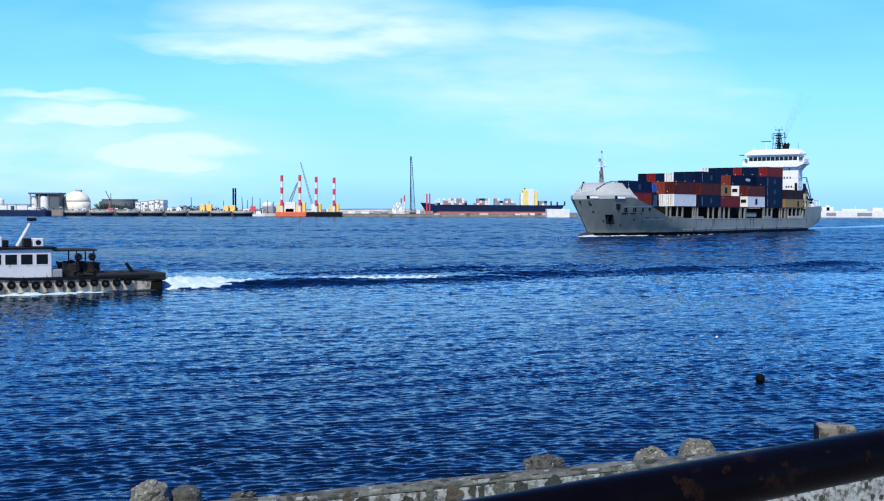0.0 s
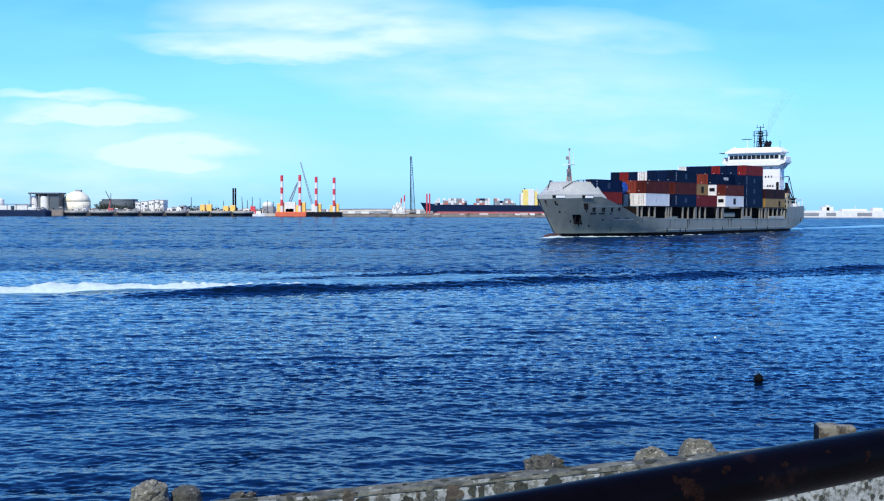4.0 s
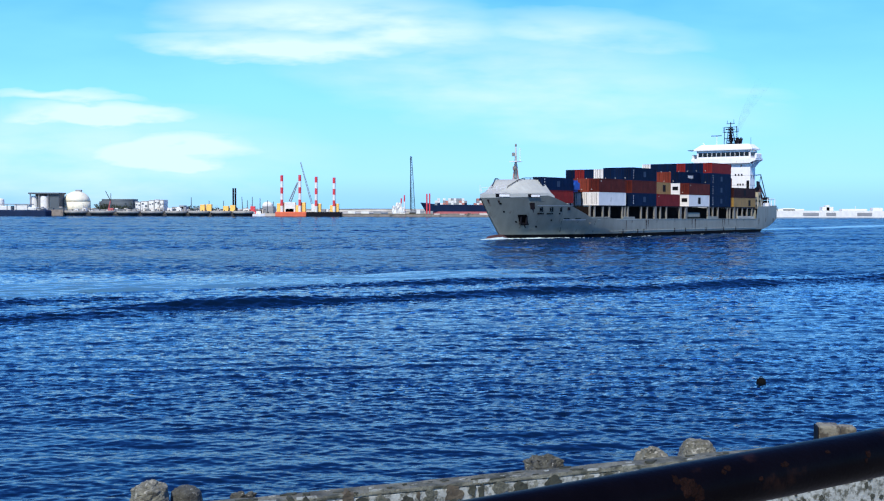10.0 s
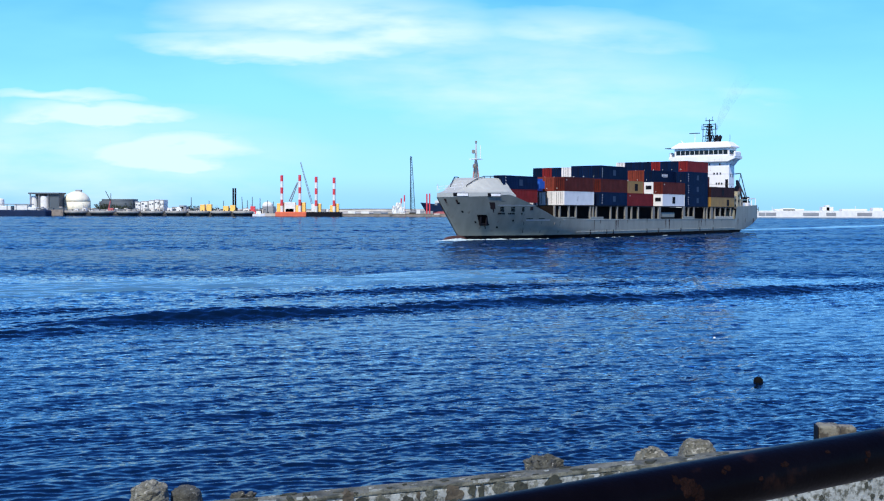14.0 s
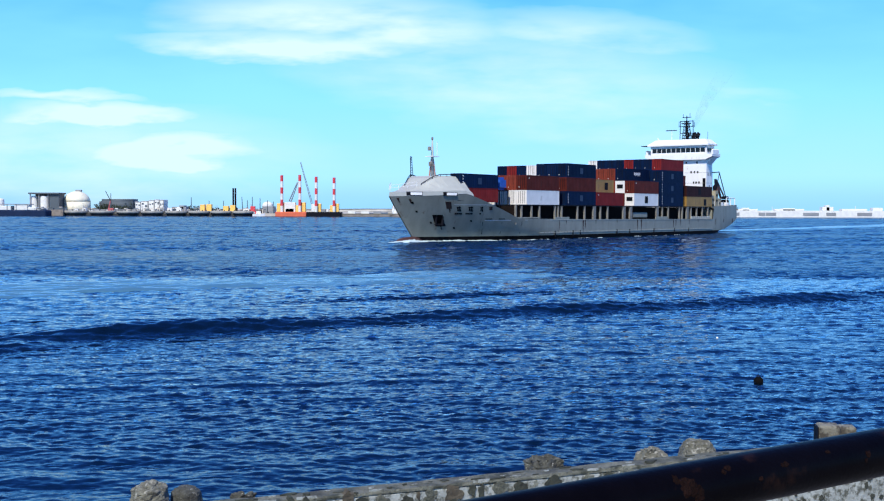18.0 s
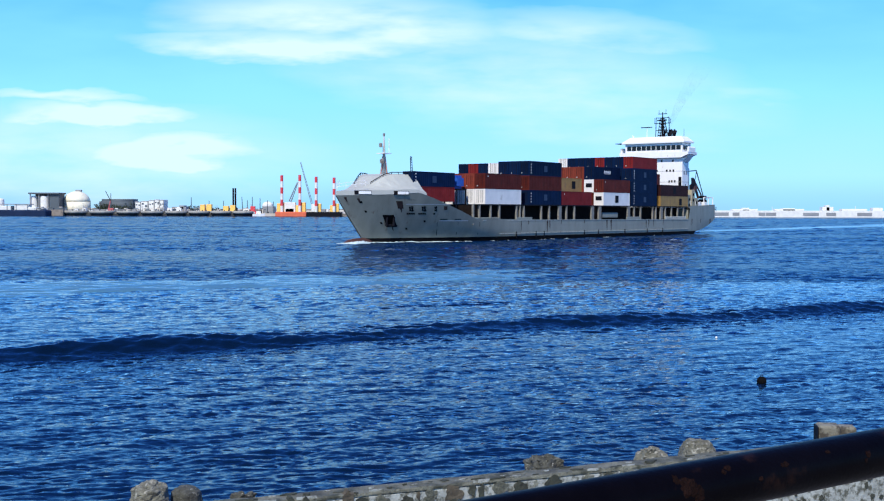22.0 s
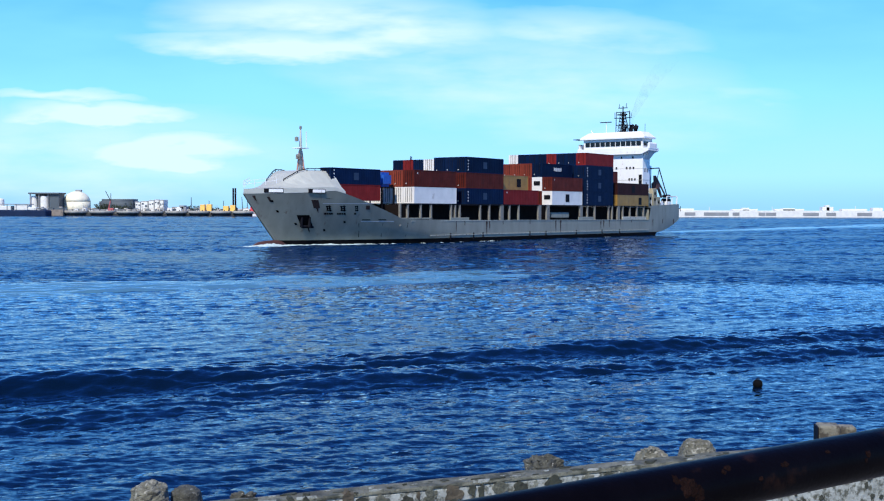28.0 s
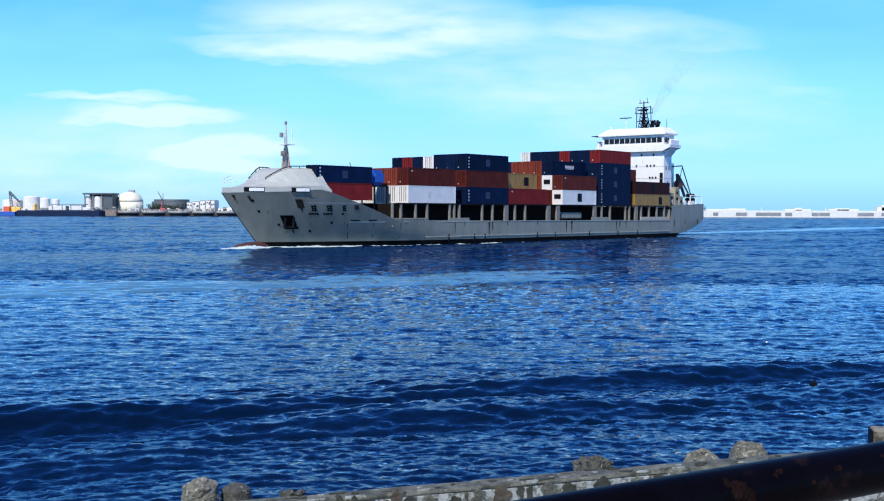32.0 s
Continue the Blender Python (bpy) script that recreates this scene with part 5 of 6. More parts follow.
def lattice(a, b, w, n, r=0.12):
    """A square lattice boom from a to b."""
    a, b = Vector(a), Vector(b)
    q = (b - a).to_track_quat("Z", "Y")
    bm = bmesh.new()
    cs = [Vector((sx * w / 2, sy * w / 2, 0)) for sx, sy in ((1, 1), (1, -1), (-1, -1), (-1, 1))]
    ln = (b - a).length
    for c in cs:
        rod(bm, a + q @ c, b + q @ (c * 0.4), r, n=4)
    for i in range(n):
        k0, k1 = i / n, (i + 1) / n
        for j in range(4):
            p = a + q @ (cs[j] * (1 - 0.6 * k0) + Vector((0, 0, ln * k0)))
            s = a + q @ (cs[(j + 1) % 4] * (1 - 0.6 * k1) + Vector((0, 0, ln * k1)))
            rod(bm, p, s, r * 0.6, n=3)
    return bm


far_quay = part("far_quay", plate([(-577.7, 958), (-82.5, 958), (-82.5, 1700), (-877.7, 1700)], -1, 2.4), SHORE_SAND)
tagged(far_quay, "pale sandy harbour land across the water", "land", kind="structure")
far_land = part("far_land", lumps([(-464.4, 207.3, 1900, 2100, 0, 7.4), (-1232.1, -464.4, 1900, 2100, 0, 7.2)], 3, 1.2), SHORE_SAND)
tagged(far_land, "low hazy sandy spit far off", "land", kind="structure")
mole = thing("mole", (12.5, 946, 0), "low stone mole with pale capping", "mole", kind="structure")
part("mole_base", boxm(-98.9, 102.7, 0, 9, -1, 1.5, w=0.3), QUAY_STONE, mole, "dark wet stone base")
part("mole_cap", boxm(-98.9, 102.7, 2, 9, 1.5, 2.5, w=0.2), CONCRETE, mole)
part("capping_block", boxm(-19.2, -14.5, 1.2, 8, 1.5, 2.7, w=0.15), SHORE_SAND, mole)
part("capping_block", boxm(-13.1, -9.6, 1.2, 8, 1.5, 2.6, w=0.15), QUAY_STONE, mole)
part("capping_block", boxm(-7.3, 1.5, 1.2, 8, 1.5, 2.8, w=0.15), QUAY_STONE, mole)
part("capping_block", boxm(2.3, 6.5, 1.2, 8, 1.5, 2.7, w=0.15), SHORE_SAND, mole)
part("capping_block", boxm(9.2, 12.3, 1.2, 8, 1.5, 3.1, w=0.15), QUAY_STONE, mole)
part("capping_block", boxm(14.6, 18.9, 1.2, 8, 1.5, 2.8, w=0.15), QUAY_STONE, mole)
part("capping_block", boxm(19.2, 26.7, 1.2, 8, 1.5, 3.1, w=0.15), SHORE_SAND, mole)
part("capping_block", boxm(27.2, 33.7, 1.2, 8, 1.5, 2.7, w=0.15), QUAY_STONE, mole)
part("capping_block", boxm(33.8, 38.9, 1.2, 8, 1.5, 3.2, w=0.15), QUAY_STONE, mole)
part("capping_block", boxm(41.3, 48.1, 1.2, 8, 1.5, 2.9, w=0.15), QUAY_STONE, mole)
part("capping_block", boxm(49.3, 53.5, 1.2, 8, 1.5, 2.8, w=0.15), SHORE_WHITE, mole)
part("capping_block", boxm(53.7, 60.1, 1.2, 8, 1.5, 3.4, w=0.15), SHORE_SAND, mole)
part("capping_block", boxm(62.1, 66.1, 1.2, 8, 1.5, 3.1, w=0.15), SHORE_WHITE, mole)
part("capping_block", boxm(67.3, 71.8, 1.2, 8, 1.5, 3.1, w=0.15), QUAY_STONE, mole)
part("capping_block", boxm(72.3, 75.8, 1.2, 8, 1.5, 3.1, w=0.15), SHORE_SAND, mole)
far_box("pier_head", 85.0, 103.3, 905, 919, -0.5, 6.7, SHORE_WHITE, "white concrete pier head", "pier")
east_mole = thing("east_mole", (314.2, 1010.0, 0), "long white breakwater with grey panels", "breakwater", kind="structure")
part("mole_wall", boxm(-137.7, 183.7, 0, 12, -1, 6.0, w=0.2), SHORE_WHITE, east_mole)
part("grey_panel", boxm(-115.3, -110.7, -0.25, 0.1, 1.4, 4.3), SHORE_GREY, east_mole)
part("grey_panel", boxm(-94.9, -85.2, -0.25, 0.1, 1.4, 4.3), SHORE_GREY, east_mole)
part("grey_panel", boxm(-77.5, -55.1, -0.25, 0.1, 1.4, 4.3), SHORE_GREY, east_mole)
part("grey_panel", boxm(-51.5, -45.4, -0.25, 0.1, 1.4, 4.3), SHORE_GREY, east_mole)
part("grey_panel", boxm(-28.0, -21.9, -0.25, 0.1, 1.4, 4.3), SHORE_GREY, east_mole)
part("grey_panel", boxm(-21.4, -12.2, -0.25, 0.1, 1.4, 4.3), SHORE_GREY, east_mole)
part("grey_panel", boxm(12.3, 26.5, -0.25, 0.1, 1.4, 4.3), SHORE_GREY, east_mole)
part("grey_panel", boxm(33.2, 41.9, -0.25, 0.1, 1.4, 4.3), SHORE_GREY, east_mole)
part("grey_panel", boxm(61.2, 74.5, -0.25, 0.1, 1.4, 4.3), SHORE_GREY, east_mole)
part("grey_panel", boxm(91.8, 107.1, -0.25, 0.1, 1.4, 4.3), SHORE_GREY, east_mole)
part("grey_panel", boxm(127.5, 148.0, -0.25, 0.1, 1.4, 4.3), SHORE_GREY, east_mole)
part("wall_block", boxm(-119.9, -102.0, 3, 11, 6.0, 7.2, w=0.3), SHORE_WHITE, east_mole)
part("wall_block", boxm(-102.0, -85.7, 3, 11, 6.0, 7.7, w=0.3), SHORE_WHITE, east_mole)
part("wall_block", boxm(-51.0, -28.0, 3, 11, 6.0, 7.2, w=0.3), SHORE_WHITE, east_mole)
part("wall_block", boxm(-41.8, -35.7, 3, 11, 6.0, 8.5, w=0.3), SHORE_WHITE, east_mole)
part("wall_block", boxm(-12.2, 14.3, 3, 11, 6.0, 7.5, w=0.3), SHORE_WHITE, east_mole)
part("wall_block", boxm(-5.1, 6.1, 3, 11, 6.0, 8.2, w=0.3), SHORE_WHITE, east_mole)
part("wall_block", boxm(30.6, 40.8, 3, 11, 6.0, 9.5, w=0.3), SHORE_WHITE, east_mole)
part("wall_block", boxm(34.2, 37.3, 3, 11, 6.0, 11.1, w=0.3), SHORE_WHITE, east_mole)
part("wall_block", boxm(48.5, 71.4, 3, 11, 6.0, 7.7, w=0.3), SHORE_WHITE, east_mole)
part("wall_block", boxm(76.5, 85.7, 3, 11, 6.0, 8.8, w=0.3), SHORE_WHITE, east_mole)
part("wall_block", boxm(96.9, 122.4, 3, 11, 6.0, 7.5, w=0.3), SHORE_WHITE, east_mole)
part("light_pole", rodm((-71.4, 5, 6.0), (-71.4, 5, 9.0), 0.25), SHORE_WHITE, east_mole)
part("light_pole", rodm((-14.3, 5, 6.0), (-14.3, 5, 9.5), 0.25), SHORE_WHITE, east_mole)
part("light_pole", rodm((61.2, 5, 6.0), (61.2, 5, 10.5), 0.25), SHORE_WHITE, east_mole)
part("light_pole", rodm((-28.0, 5, 6.0), (-28.0, 5, 8.0), 0.25), SHORE_WHITE, east_mole)
# dark panel before the sandy quay front: painted shade for the caisson gaps
gap_shade = part("quay_face", boxm(-345, -160, 956.6, 957.4, -1, 2.2), TIDE_GAP_DARK)
tagged(gap_shade, "dark panel standing in for shade in the gaps between the caissons", "quay wall", kind="structure")
CAISSON_TOP = mat("pale_caisson_top", (0.36, 0.35, 0.31), 0.9, vary=0.25, scale=0.3)
for x_, y_, r_ in ((-314.7, 960.9, 10.9), (-291.8, 961.2, 11.2), (-269.3, 960.0, 10.0), (-248.5, 960.0, 10.0), (-228.0, 959.5, 9.5), (-208.5, 959.1, 9.1), (-189.6, 959.1, 9.1), (-170.9, 958.8, 8.8)):
    caisson = thing("mooring_caisson", (x_, y_, 0), "round concrete quay caisson, with a pale rim and dark tidal band", "caisson", "round quay caissons")
    part("drum_wall", lathe(bmesh.new(), [(r_ - 2.4, -1), (r_ - 1.6, 0.9), (r_ - 0.2, 2.2)], 32), TIDE_GAP_DARK, caisson, "dark stained lower wall")
    part("drum_rim", lathe(bmesh.new(), [(r_ - 0.2, 2.2), (r_ + 0.3, 2.9), (r_ + 0.3, 4.0), (r_ - 0.6, 4.4), (0.1, 4.45)], 32), CAISSON_TOP, caisson, "pale concrete rim")
    for k in range(5):
        an = radians(210 + 30 * k)
        part("bollard", rodm(((r_ - 1) * math.cos(an), (r_ - 1) * math.sin(an), 4.4), ((r_ - 1) * math.cos(an), (r_ - 1) * math.sin(an), 5.3), 0.35), STEEL_DARK, caisson)
far_box("fender_wall", -347.4, -322.4, 950.0, 960.0, -0.5, 5.1, QUAY_STONE, "dark quay wall hung with tyre fenders", "quay wall")
barge = thing("moored_barge", (-363.9, 925.0, 1.7), "long navy barge moored at the quay with white cabins", "barge")
part("hull", bev(boxm(-36.0, 35.9, 0, 14, -2.5, 2.9), 0.8), NAVY_HULL, barge, "navy blue hull")
part("cabin", bev(boxm(-9.4, 5.6, 3, 11, 2.9, 6.4), 0.3), SHORE_WHITE, barge)
part("cabin", bev(boxm(8.4, 20.1, 3, 11, 2.9, 7.3), 0.3), SHORE_WHITE, barge)
part("cabin", bev(boxm(20.1, 26.6, 3, 11, 2.9, 5.4), 0.3), SHORE_WHITE, barge)
part("cabin", bev(boxm(-16.4, -9.8, 3, 11, 2.9, 5.0), 0.3), SHORE_GREY, barge)
part("cabin_roof", boxm(-7.0, 21.9, 2.5, 11.5, 7.5, 8.1), SHORE_GREY, barge)
part("roof_post", boxm(-6.1, -5.6, 2.6, 3.1, 2.9, 7.5), SHORE_GREY, barge)
part("roof_post", boxm(2.3, 2.8, 2.6, 3.1, 2.9, 7.5), SHORE_GREY, barge)
part("roof_post", boxm(9.8, 10.3, 2.6, 3.1, 2.9, 7.5), SHORE_GREY, barge)
part("roof_post", boxm(19.1, 19.6, 2.6, 3.1, 2.9, 7.5), SHORE_GREY, barge)
part("deck_gear", lumps([(24.7, 33.1, 3, 10, 2.9, 4.5)], 8, 0.6), SHORE_GREY, barge)
far_box("cyan_workboat", -417.7, -400.8, 925, 937, -0.5, 3.4, TARP_BLUE, "turquoise workboat hull moored at the quay", "boat")
tagged(part("storage_tank", drum(-409.9, 981.96, 7.1, 2.4, 16.3, 1.0), SHORE_WHITE), "white cylindrical storage tank", "tank", "storage tanks")
tagged(part("storage_tank", drum(-396.7, 979.32, 4.4, 2.4, 14.8, 1.0), SHORE_WHITE), "white cylindrical storage tank", "tank", "storage tanks")
tagged(part("storage_tank", drum(-386.6, 978.12, 3.2, 2.4, 13.8, 1.0), SHORE_WHITE), "white cylindrical storage tank", "tank", "storage tanks")
tagged(part("storage_tank", drum(-427.9, 983.4, 8.6, 2.4, 13.3, 1.0), SHORE_WHITE), "white cylindrical storage tank", "tank", "storage tanks")
quay_crane = thing("quay_crane", (-421.4, 968, 2.4), "grey lattice quay crane", "crane")
part("crane_mast", lattice((0, 0, 0), (-2.5, 0, 19.0), 2.4, 8, 0.25), SHORE_GREY, quay_crane)
part("crane_jib", lattice((-2.0, 0, 17.5), (6.5, 0, 9.4), 1.6, 6, 0.2), STEEL_DARK, quay_crane)
part("crane_base", boxm(-4, 4, -3, 3, 0, 5, w=0.3), WORK_YELLOW, quay_crane)
far_box("quay_hut", -427.1, -421.7, 962, 968, 2.4, 7.8, BARGE_ORANGE, "small quayside hut beside the tanks", "hut")
far_box("quay_hut", -415.9, -412.0, 962, 968, 2.4, 7.3, WORK_YELLOW, "small quayside hut beside the tanks", "hut")
far_box("quay_hut", -400.3, -398.9, 962, 968, 2.4, 9.8, WORK_YELLOW, "small quayside hut beside the tanks", "hut")
far_box("quay_hut", -411.0, -407.6, 962, 968, 2.4, 5.9, SHORE_WHITE, "small quayside hut beside the tanks", "hut")
shed = thing("tank_shed", (-348.2, 985.0, 2.4), "dark-roofed open shed sheltering pale tanks", "shed")
part("roof", bev(boxm(-16.2, 11.4, -2, 16, 16.4, 17.7), 0.2), SHORE_DARK, shed, "dark grey flat roof")
part("end_wall", boxm(2.0, 10.4, 0, 15, 0, 16.4), SHORE_DARK, shed)
part("back_wall", boxm(-15.0, 2.0, 13, 15, 0, 16.4), SHORE_DARK, shed)
part("column", boxm(-15.2, -14.4, -0.5, 0.3, 0, 16.4), SHORE_GREY, shed)
part("column", boxm(-7.5, -6.7, -0.5, 0.3, 0, 16.4), SHORE_GREY, shed)
part("column", boxm(0.5, 1.3, -0.5, 0.3, 0, 16.4), SHORE_GREY, shed)
tagged(part("shed_tank", drum(-360.8, 988.5, 2.8, 2.4, 17.0), SHORE_WHITE), "white tank standing under the shed roof", "tank")
tagged(part("shed_tank", drum(-351.5, 988.5, 3.9, 2.4, 17.0), SHORE_WHITE), "white tank standing under the shed roof", "tank")
TANK_CREAM = mat("cream_tank_paint", (0.74, 0.70, 0.54), 0.6, vary=0.08, scale=0.2)
dome = thing("dome_tank", (-328.5, 1005, 2.4), "cream gas tank with a high dome", "tank")
part("tank_wall", lathe(bmesh.new(), [(11.6, 0), (11.6, 9.8)], 36), TANK_CREAM, dome, smooth=True)
part("dome_roof", lathe(bmesh.new(), [(11.6 * math.cos(a), 9.8 + 9.6 * math.sin(a)) for a in (0, 0.25, 0.5, 0.75, 1.0, 1.25, 1.5)], 36), TANK_CREAM, dome, smooth=True)
part("roof_walkway", boxm(-1.0, 4.5, -1.5, 1.5, 18.6, 20.6, w=0.3), SHORE_GREY, dome)
part("stair", boxm(-13.2, -11.8, -1, 1, 0, 10.4), SHORE_GREY, dome)
tagged(part("dark_hall", bev(boxm(-310.6, -277.6, 1010, 1030, 2.4, 14.9), 2.2, 3), SHORE_DARK, smooth=True), "long dark blue-grey warehouse with rounded ends", "warehouse")


def grove(x0, x1, y, h, n, seed, label):
    """Far trees: clumps of leaf facets on short trunks, one uneven mass."""
    rr = random.Random(seed)
    bm = bmesh.new()
    for i in range(n):
        cx, cy = rr.uniform(x0, x1), y + rr.uniform(0, 14)
        top = h * rr.uniform(0.55, 1.0)
        rod(bm, (cx, cy, 2.3), (cx, cy, 2.4 + top * 0.6), 0.3, 0.15, n=5)
        for k in range(26):
            p = Vector((cx + rr.gauss(0, 1.7), cy + rr.gauss(0, 1.5), 2.4 + top * rr.uniform(0.25, 1.0)))
            s = rr.uniform(0.5, 1.1)
            vs = [bm.verts.new(p + Vector((rr.uniform(-s, s), rr.uniform(-s, s), rr.uniform(-s, s)))) for _ in range(4)]
            for a, b, c in ((0, 1, 2), (0, 2, 3), (0, 3, 1), (1, 3, 2)):
                bm.faces.new((vs[a], vs[b], vs[c]))
    return tagged(part("grove", bm, FOLIAGE), label, "trees", kind="stuff")


grove(-312.0, -281.0, 1000, 9.2, 34, 3, "dark green grove before the warehouse")
grove(-232.2, -207.3, 1010, 6.5, 26, 5, "low dark trees behind the quay")
digger = thing("crawler_crane", (-286.5, 962, 2.4), "crawler crane with a dull red boom on the quay", "crane")
part("boom", rodm((-1.0, 0, 2.2), (1.0, 0, 10.6), 0.6, 0.42), DULL_RED, digger, "dull red lower boom")
part("boom", rodm((1.0, 0, 10.6), (-3.4, 0, 19.0), 0.36, 0.22), STEEL_DARK, digger, "thin dark upper jib")
part("stay", rodm((-3.4, 0, 19.0), (4.6, 0, 3.0), 0.09), STEEL_DARK, digger)
part("cab", bev(boxm(-1.0, 3.6, -1.5, 1.5, 1.0, 4.2), 0.3), DULL_RED, digger)
part("track", bev(boxm(-2.4, 4.2, -2, -0.8, 0, 1.0), 0.4), STEEL_DARK, digger)
part("track", bev(boxm(-2.4, 4.2, 0.8, 2, 0, 1.0), 0.4), STEEL_DARK, digger)
rg = random.Random(4)
for x0, x1, top in ((-267.1, -262.1, 12.2), (-262.1, -255.8, 12.9), (-255.3, -250.4, 13.7), (-250.1, -245.9, 14.2), (-245.7, -242.0, 14.0)):
    block = far_box("white_block", x0, x1, 972, 986, 2.4, top, SHORE_WHITE, "white quayside silo block with dark openings", "building", "white silo blocks")
    for k in range(2):
        wx, wz = x0 + (0.12 + 0.46 * k) * (x1 - x0), top - rg.uniform(1.7, 3.6)
        part("opening", boxm(wx, wx + 0.28 * (x1 - x0), 971.9, 972.0, wz - rg.uniform(0.9, 2.2), wz), SHORE_DARK, block)
    part("roof_edge", boxm(x0, x1, 971.8, 972.0, top - 0.5, top - 0.1), SHORE_GREY, block)
    part("downpipe", boxm(x1 - 0.5, x1 - 0.05, 971.6, 972.0, 2.4, top - 0.5), SHORE_GREY, block)
far_box("low_store", -235.9, -223.6, 975, 987, 2.4, 7.9, SHORE_GREY, "low grey quayside store", "building", "low stores")
far_box("low_store", -229.5, -225.5, 975, 987, 2.4, 9.1, SHORE_GREY, "low grey quayside store", "building", "low stores")
far_box("low_store", -330.9, -304.8, 975, 987, 2.4, 5.4, SHORE_GREY, "low grey quayside store", "building", "low stores")
far_box("low_store", -307.3, -269.8, 975, 987, 2.4, 5.5, SHORE_GREY, "low grey quayside store", "building", "low stores")
far_box("low_store", -212.7, -210.8, 975, 987, 2.4, 7.9, SHORE_GREY, "low grey quayside store", "building", "low stores")
# goods, masts and lamp posts along the quay
rg = random.Random(12)
GOODS = ((SHORE_WHITE, "white"), (SHORE_GREY, "grey"), (SHORE_SAND, "sand-coloured"), (SHORE_DARK, "dark"))
for i in range(58):
    gx, gy = -351 + 3.5 * i + rg.uniform(-1.5, 1.5), 962 + rg.uniform(0, 9)
    w, h = rg.uniform(2.1, 4.8), rg.uniform(1.6, 4.6)
    paint, tone = GOODS[rg.choice((0, 0, 1, 1, 2, 3, 3))]
    stack = part("stacked_goods", bev(boxm(gx, gx + w, gy, gy + 3, 2.4, 2.4 + h), 0.15), paint)
    tagged(stack, tone + " stacked goods on the quay", "goods", "goods on the quay")
    if h > 2.6:
        part("top_layer", bev(boxm(gx + 0.2, gx + w * rg.uniform(0.4, 0.8), gy + 0.3, gy + 2.6, 2.4 + h, 2.4 + h + rg.uniform(0.5, 1.2)), 0.1), GOODS[rg.randrange(4)][0], stack)
    if rg.random() < 0.5:
        part("side_opening", boxm(gx + w * 0.3, gx + w * 0.6, gy - 0.06, gy, 2.6, 2.4 + h * 0.7), STEEL_DARK, stack)
for gx, top, lean in ((-286.4, 19.5, 0), (-216.9, 16.1, 0), (-201.5, 13.2, 0), (-189.0, 13.2, 0), (-172.2, 16.6, -1), (-168.4, 13.7, 0),
                      (-164.1, 16.6, 0), (-157.4, 15.6, 0), (-151.1, 13.7, 0), (-145.9, 12.7, 0), (-304.2, 13.2, 0)):
    mast = part("mast_pole", rodm((gx, 966, 2.4), (gx + lean, 966, top), 0.42, 0.26), SHORE_DARK)
    tagged(mast, "thin dark mast on the quay", "pole", "thin masts")
    part("mast_collar", rodm((gx, 966, 2.4), (gx, 966, 3.2), 0.7), SHORE_DARK, mast)
for gx, h in ((-224.1, 5.9), (-165.4, 7.5), (-310.6, 7.9), (-241.4, 5.8), (-265.8, 8.7), (-319.8, 8.2), (-259.6, 5.9), (-205.0, 7.6), (-249.4, 8.1), (-194.9, 6.3), (-182.0, 7.2), (-284.7, 5.6)):
    lamp = thing("quay_lamp", (gx, 968, 2.4), "slender grey lamp post on the quay", "lamp post", "quay lamp posts")
    part("post", rodm((0, 0, 0), (0, 0, h), 0.2, 0.14, n=6), SHORE_GREY, lamp)
    part("lamp_arm", boxm(-1.2, 0.1, -0.15, 0.15, h - 0.1, h + 0.1), SHORE_GREY, lamp)
far_box("yellow_gantry", -208.2, -204.3, 961, 966, 3.0, 9.8, WORK_YELLOW, "yellow piling gantry block on the quay", "gantry", "yellow piling gantries")
far_box("yellow_gantry", -202.9, -198.5, 961, 966, 3.0, 10.1, WORK_YELLOW, "yellow piling gantry block on the quay", "gantry", "yellow piling gantries")
far_box("yellow_gantry", -188.3, -183.9, 961, 966, 3.1, 8.7, WORK_YELLOW, "yellow piling gantry block on the quay", "gantry", "yellow piling gantries")
far_box("yellow_gantry", -182.5, -178.1, 961, 966, 3.1, 9.4, WORK_YELLOW, "yellow piling gantry block on the quay", "gantry", "yellow piling gantries")
tagged(part("pile_lead", rodm((-180.0, 963, 2.0), (-180.0, 963, 24.0), 0.75), STEEL_DARK), "tall dark steel piling tube", "pile", "piling tubes")
tagged(part("pile_lead", rodm((-178.1, 963, 2.0), (-178.1, 963, 24.0), 0.75), STEEL_DARK), "tall dark steel piling tube", "pile", "piling tubes")
far_box("red_container", -165.0, -161.1, 961, 965, 3.6, 8.5, SIGNAL_RED, "red site container on the quay", "container")
far_box("grey_hall", -158.7, -148.2, 985, 997, 2.4, 8.6, SHORE_GREY, "pale grey domed hall", "building")
tagged(part("domed_hall", drum(-154.5, 990, 4.8, 2.4, 9.6, 3.2), SHORE_WHITE), "white domed hall behind the quay", "building")
tug = thing("white_tug", (-155.0, 944, 0), "small white harbour tug at the quay", "boat")
part("hull", loft(bmesh.new(), [[(x, -b, 1.9 + s), (x, b, 1.9 + s), (x, b * 0.8, -0.4), (x, -b * 0.8, -0.4)] for x, b, s in ((-5.0, 1.4, 0.0), (-2.5, 1.9, 0.0), (2.0, 1.8, 0.2), (4.4, 0.9, 0.7), (5.4, 0.1, 1.0))]), SHIP_WHITE, tug)
part("cabin", bev(boxm(-2.0, 1.8, -1.2, 1.2, 1.9, 4.2), 0.2), SHIP_WHITE, tug)
part("funnel", rodm((-2.6, 0, 1.9), (-2.6, 0, 4.8), 0.5), SIGNAL_RED, tug)


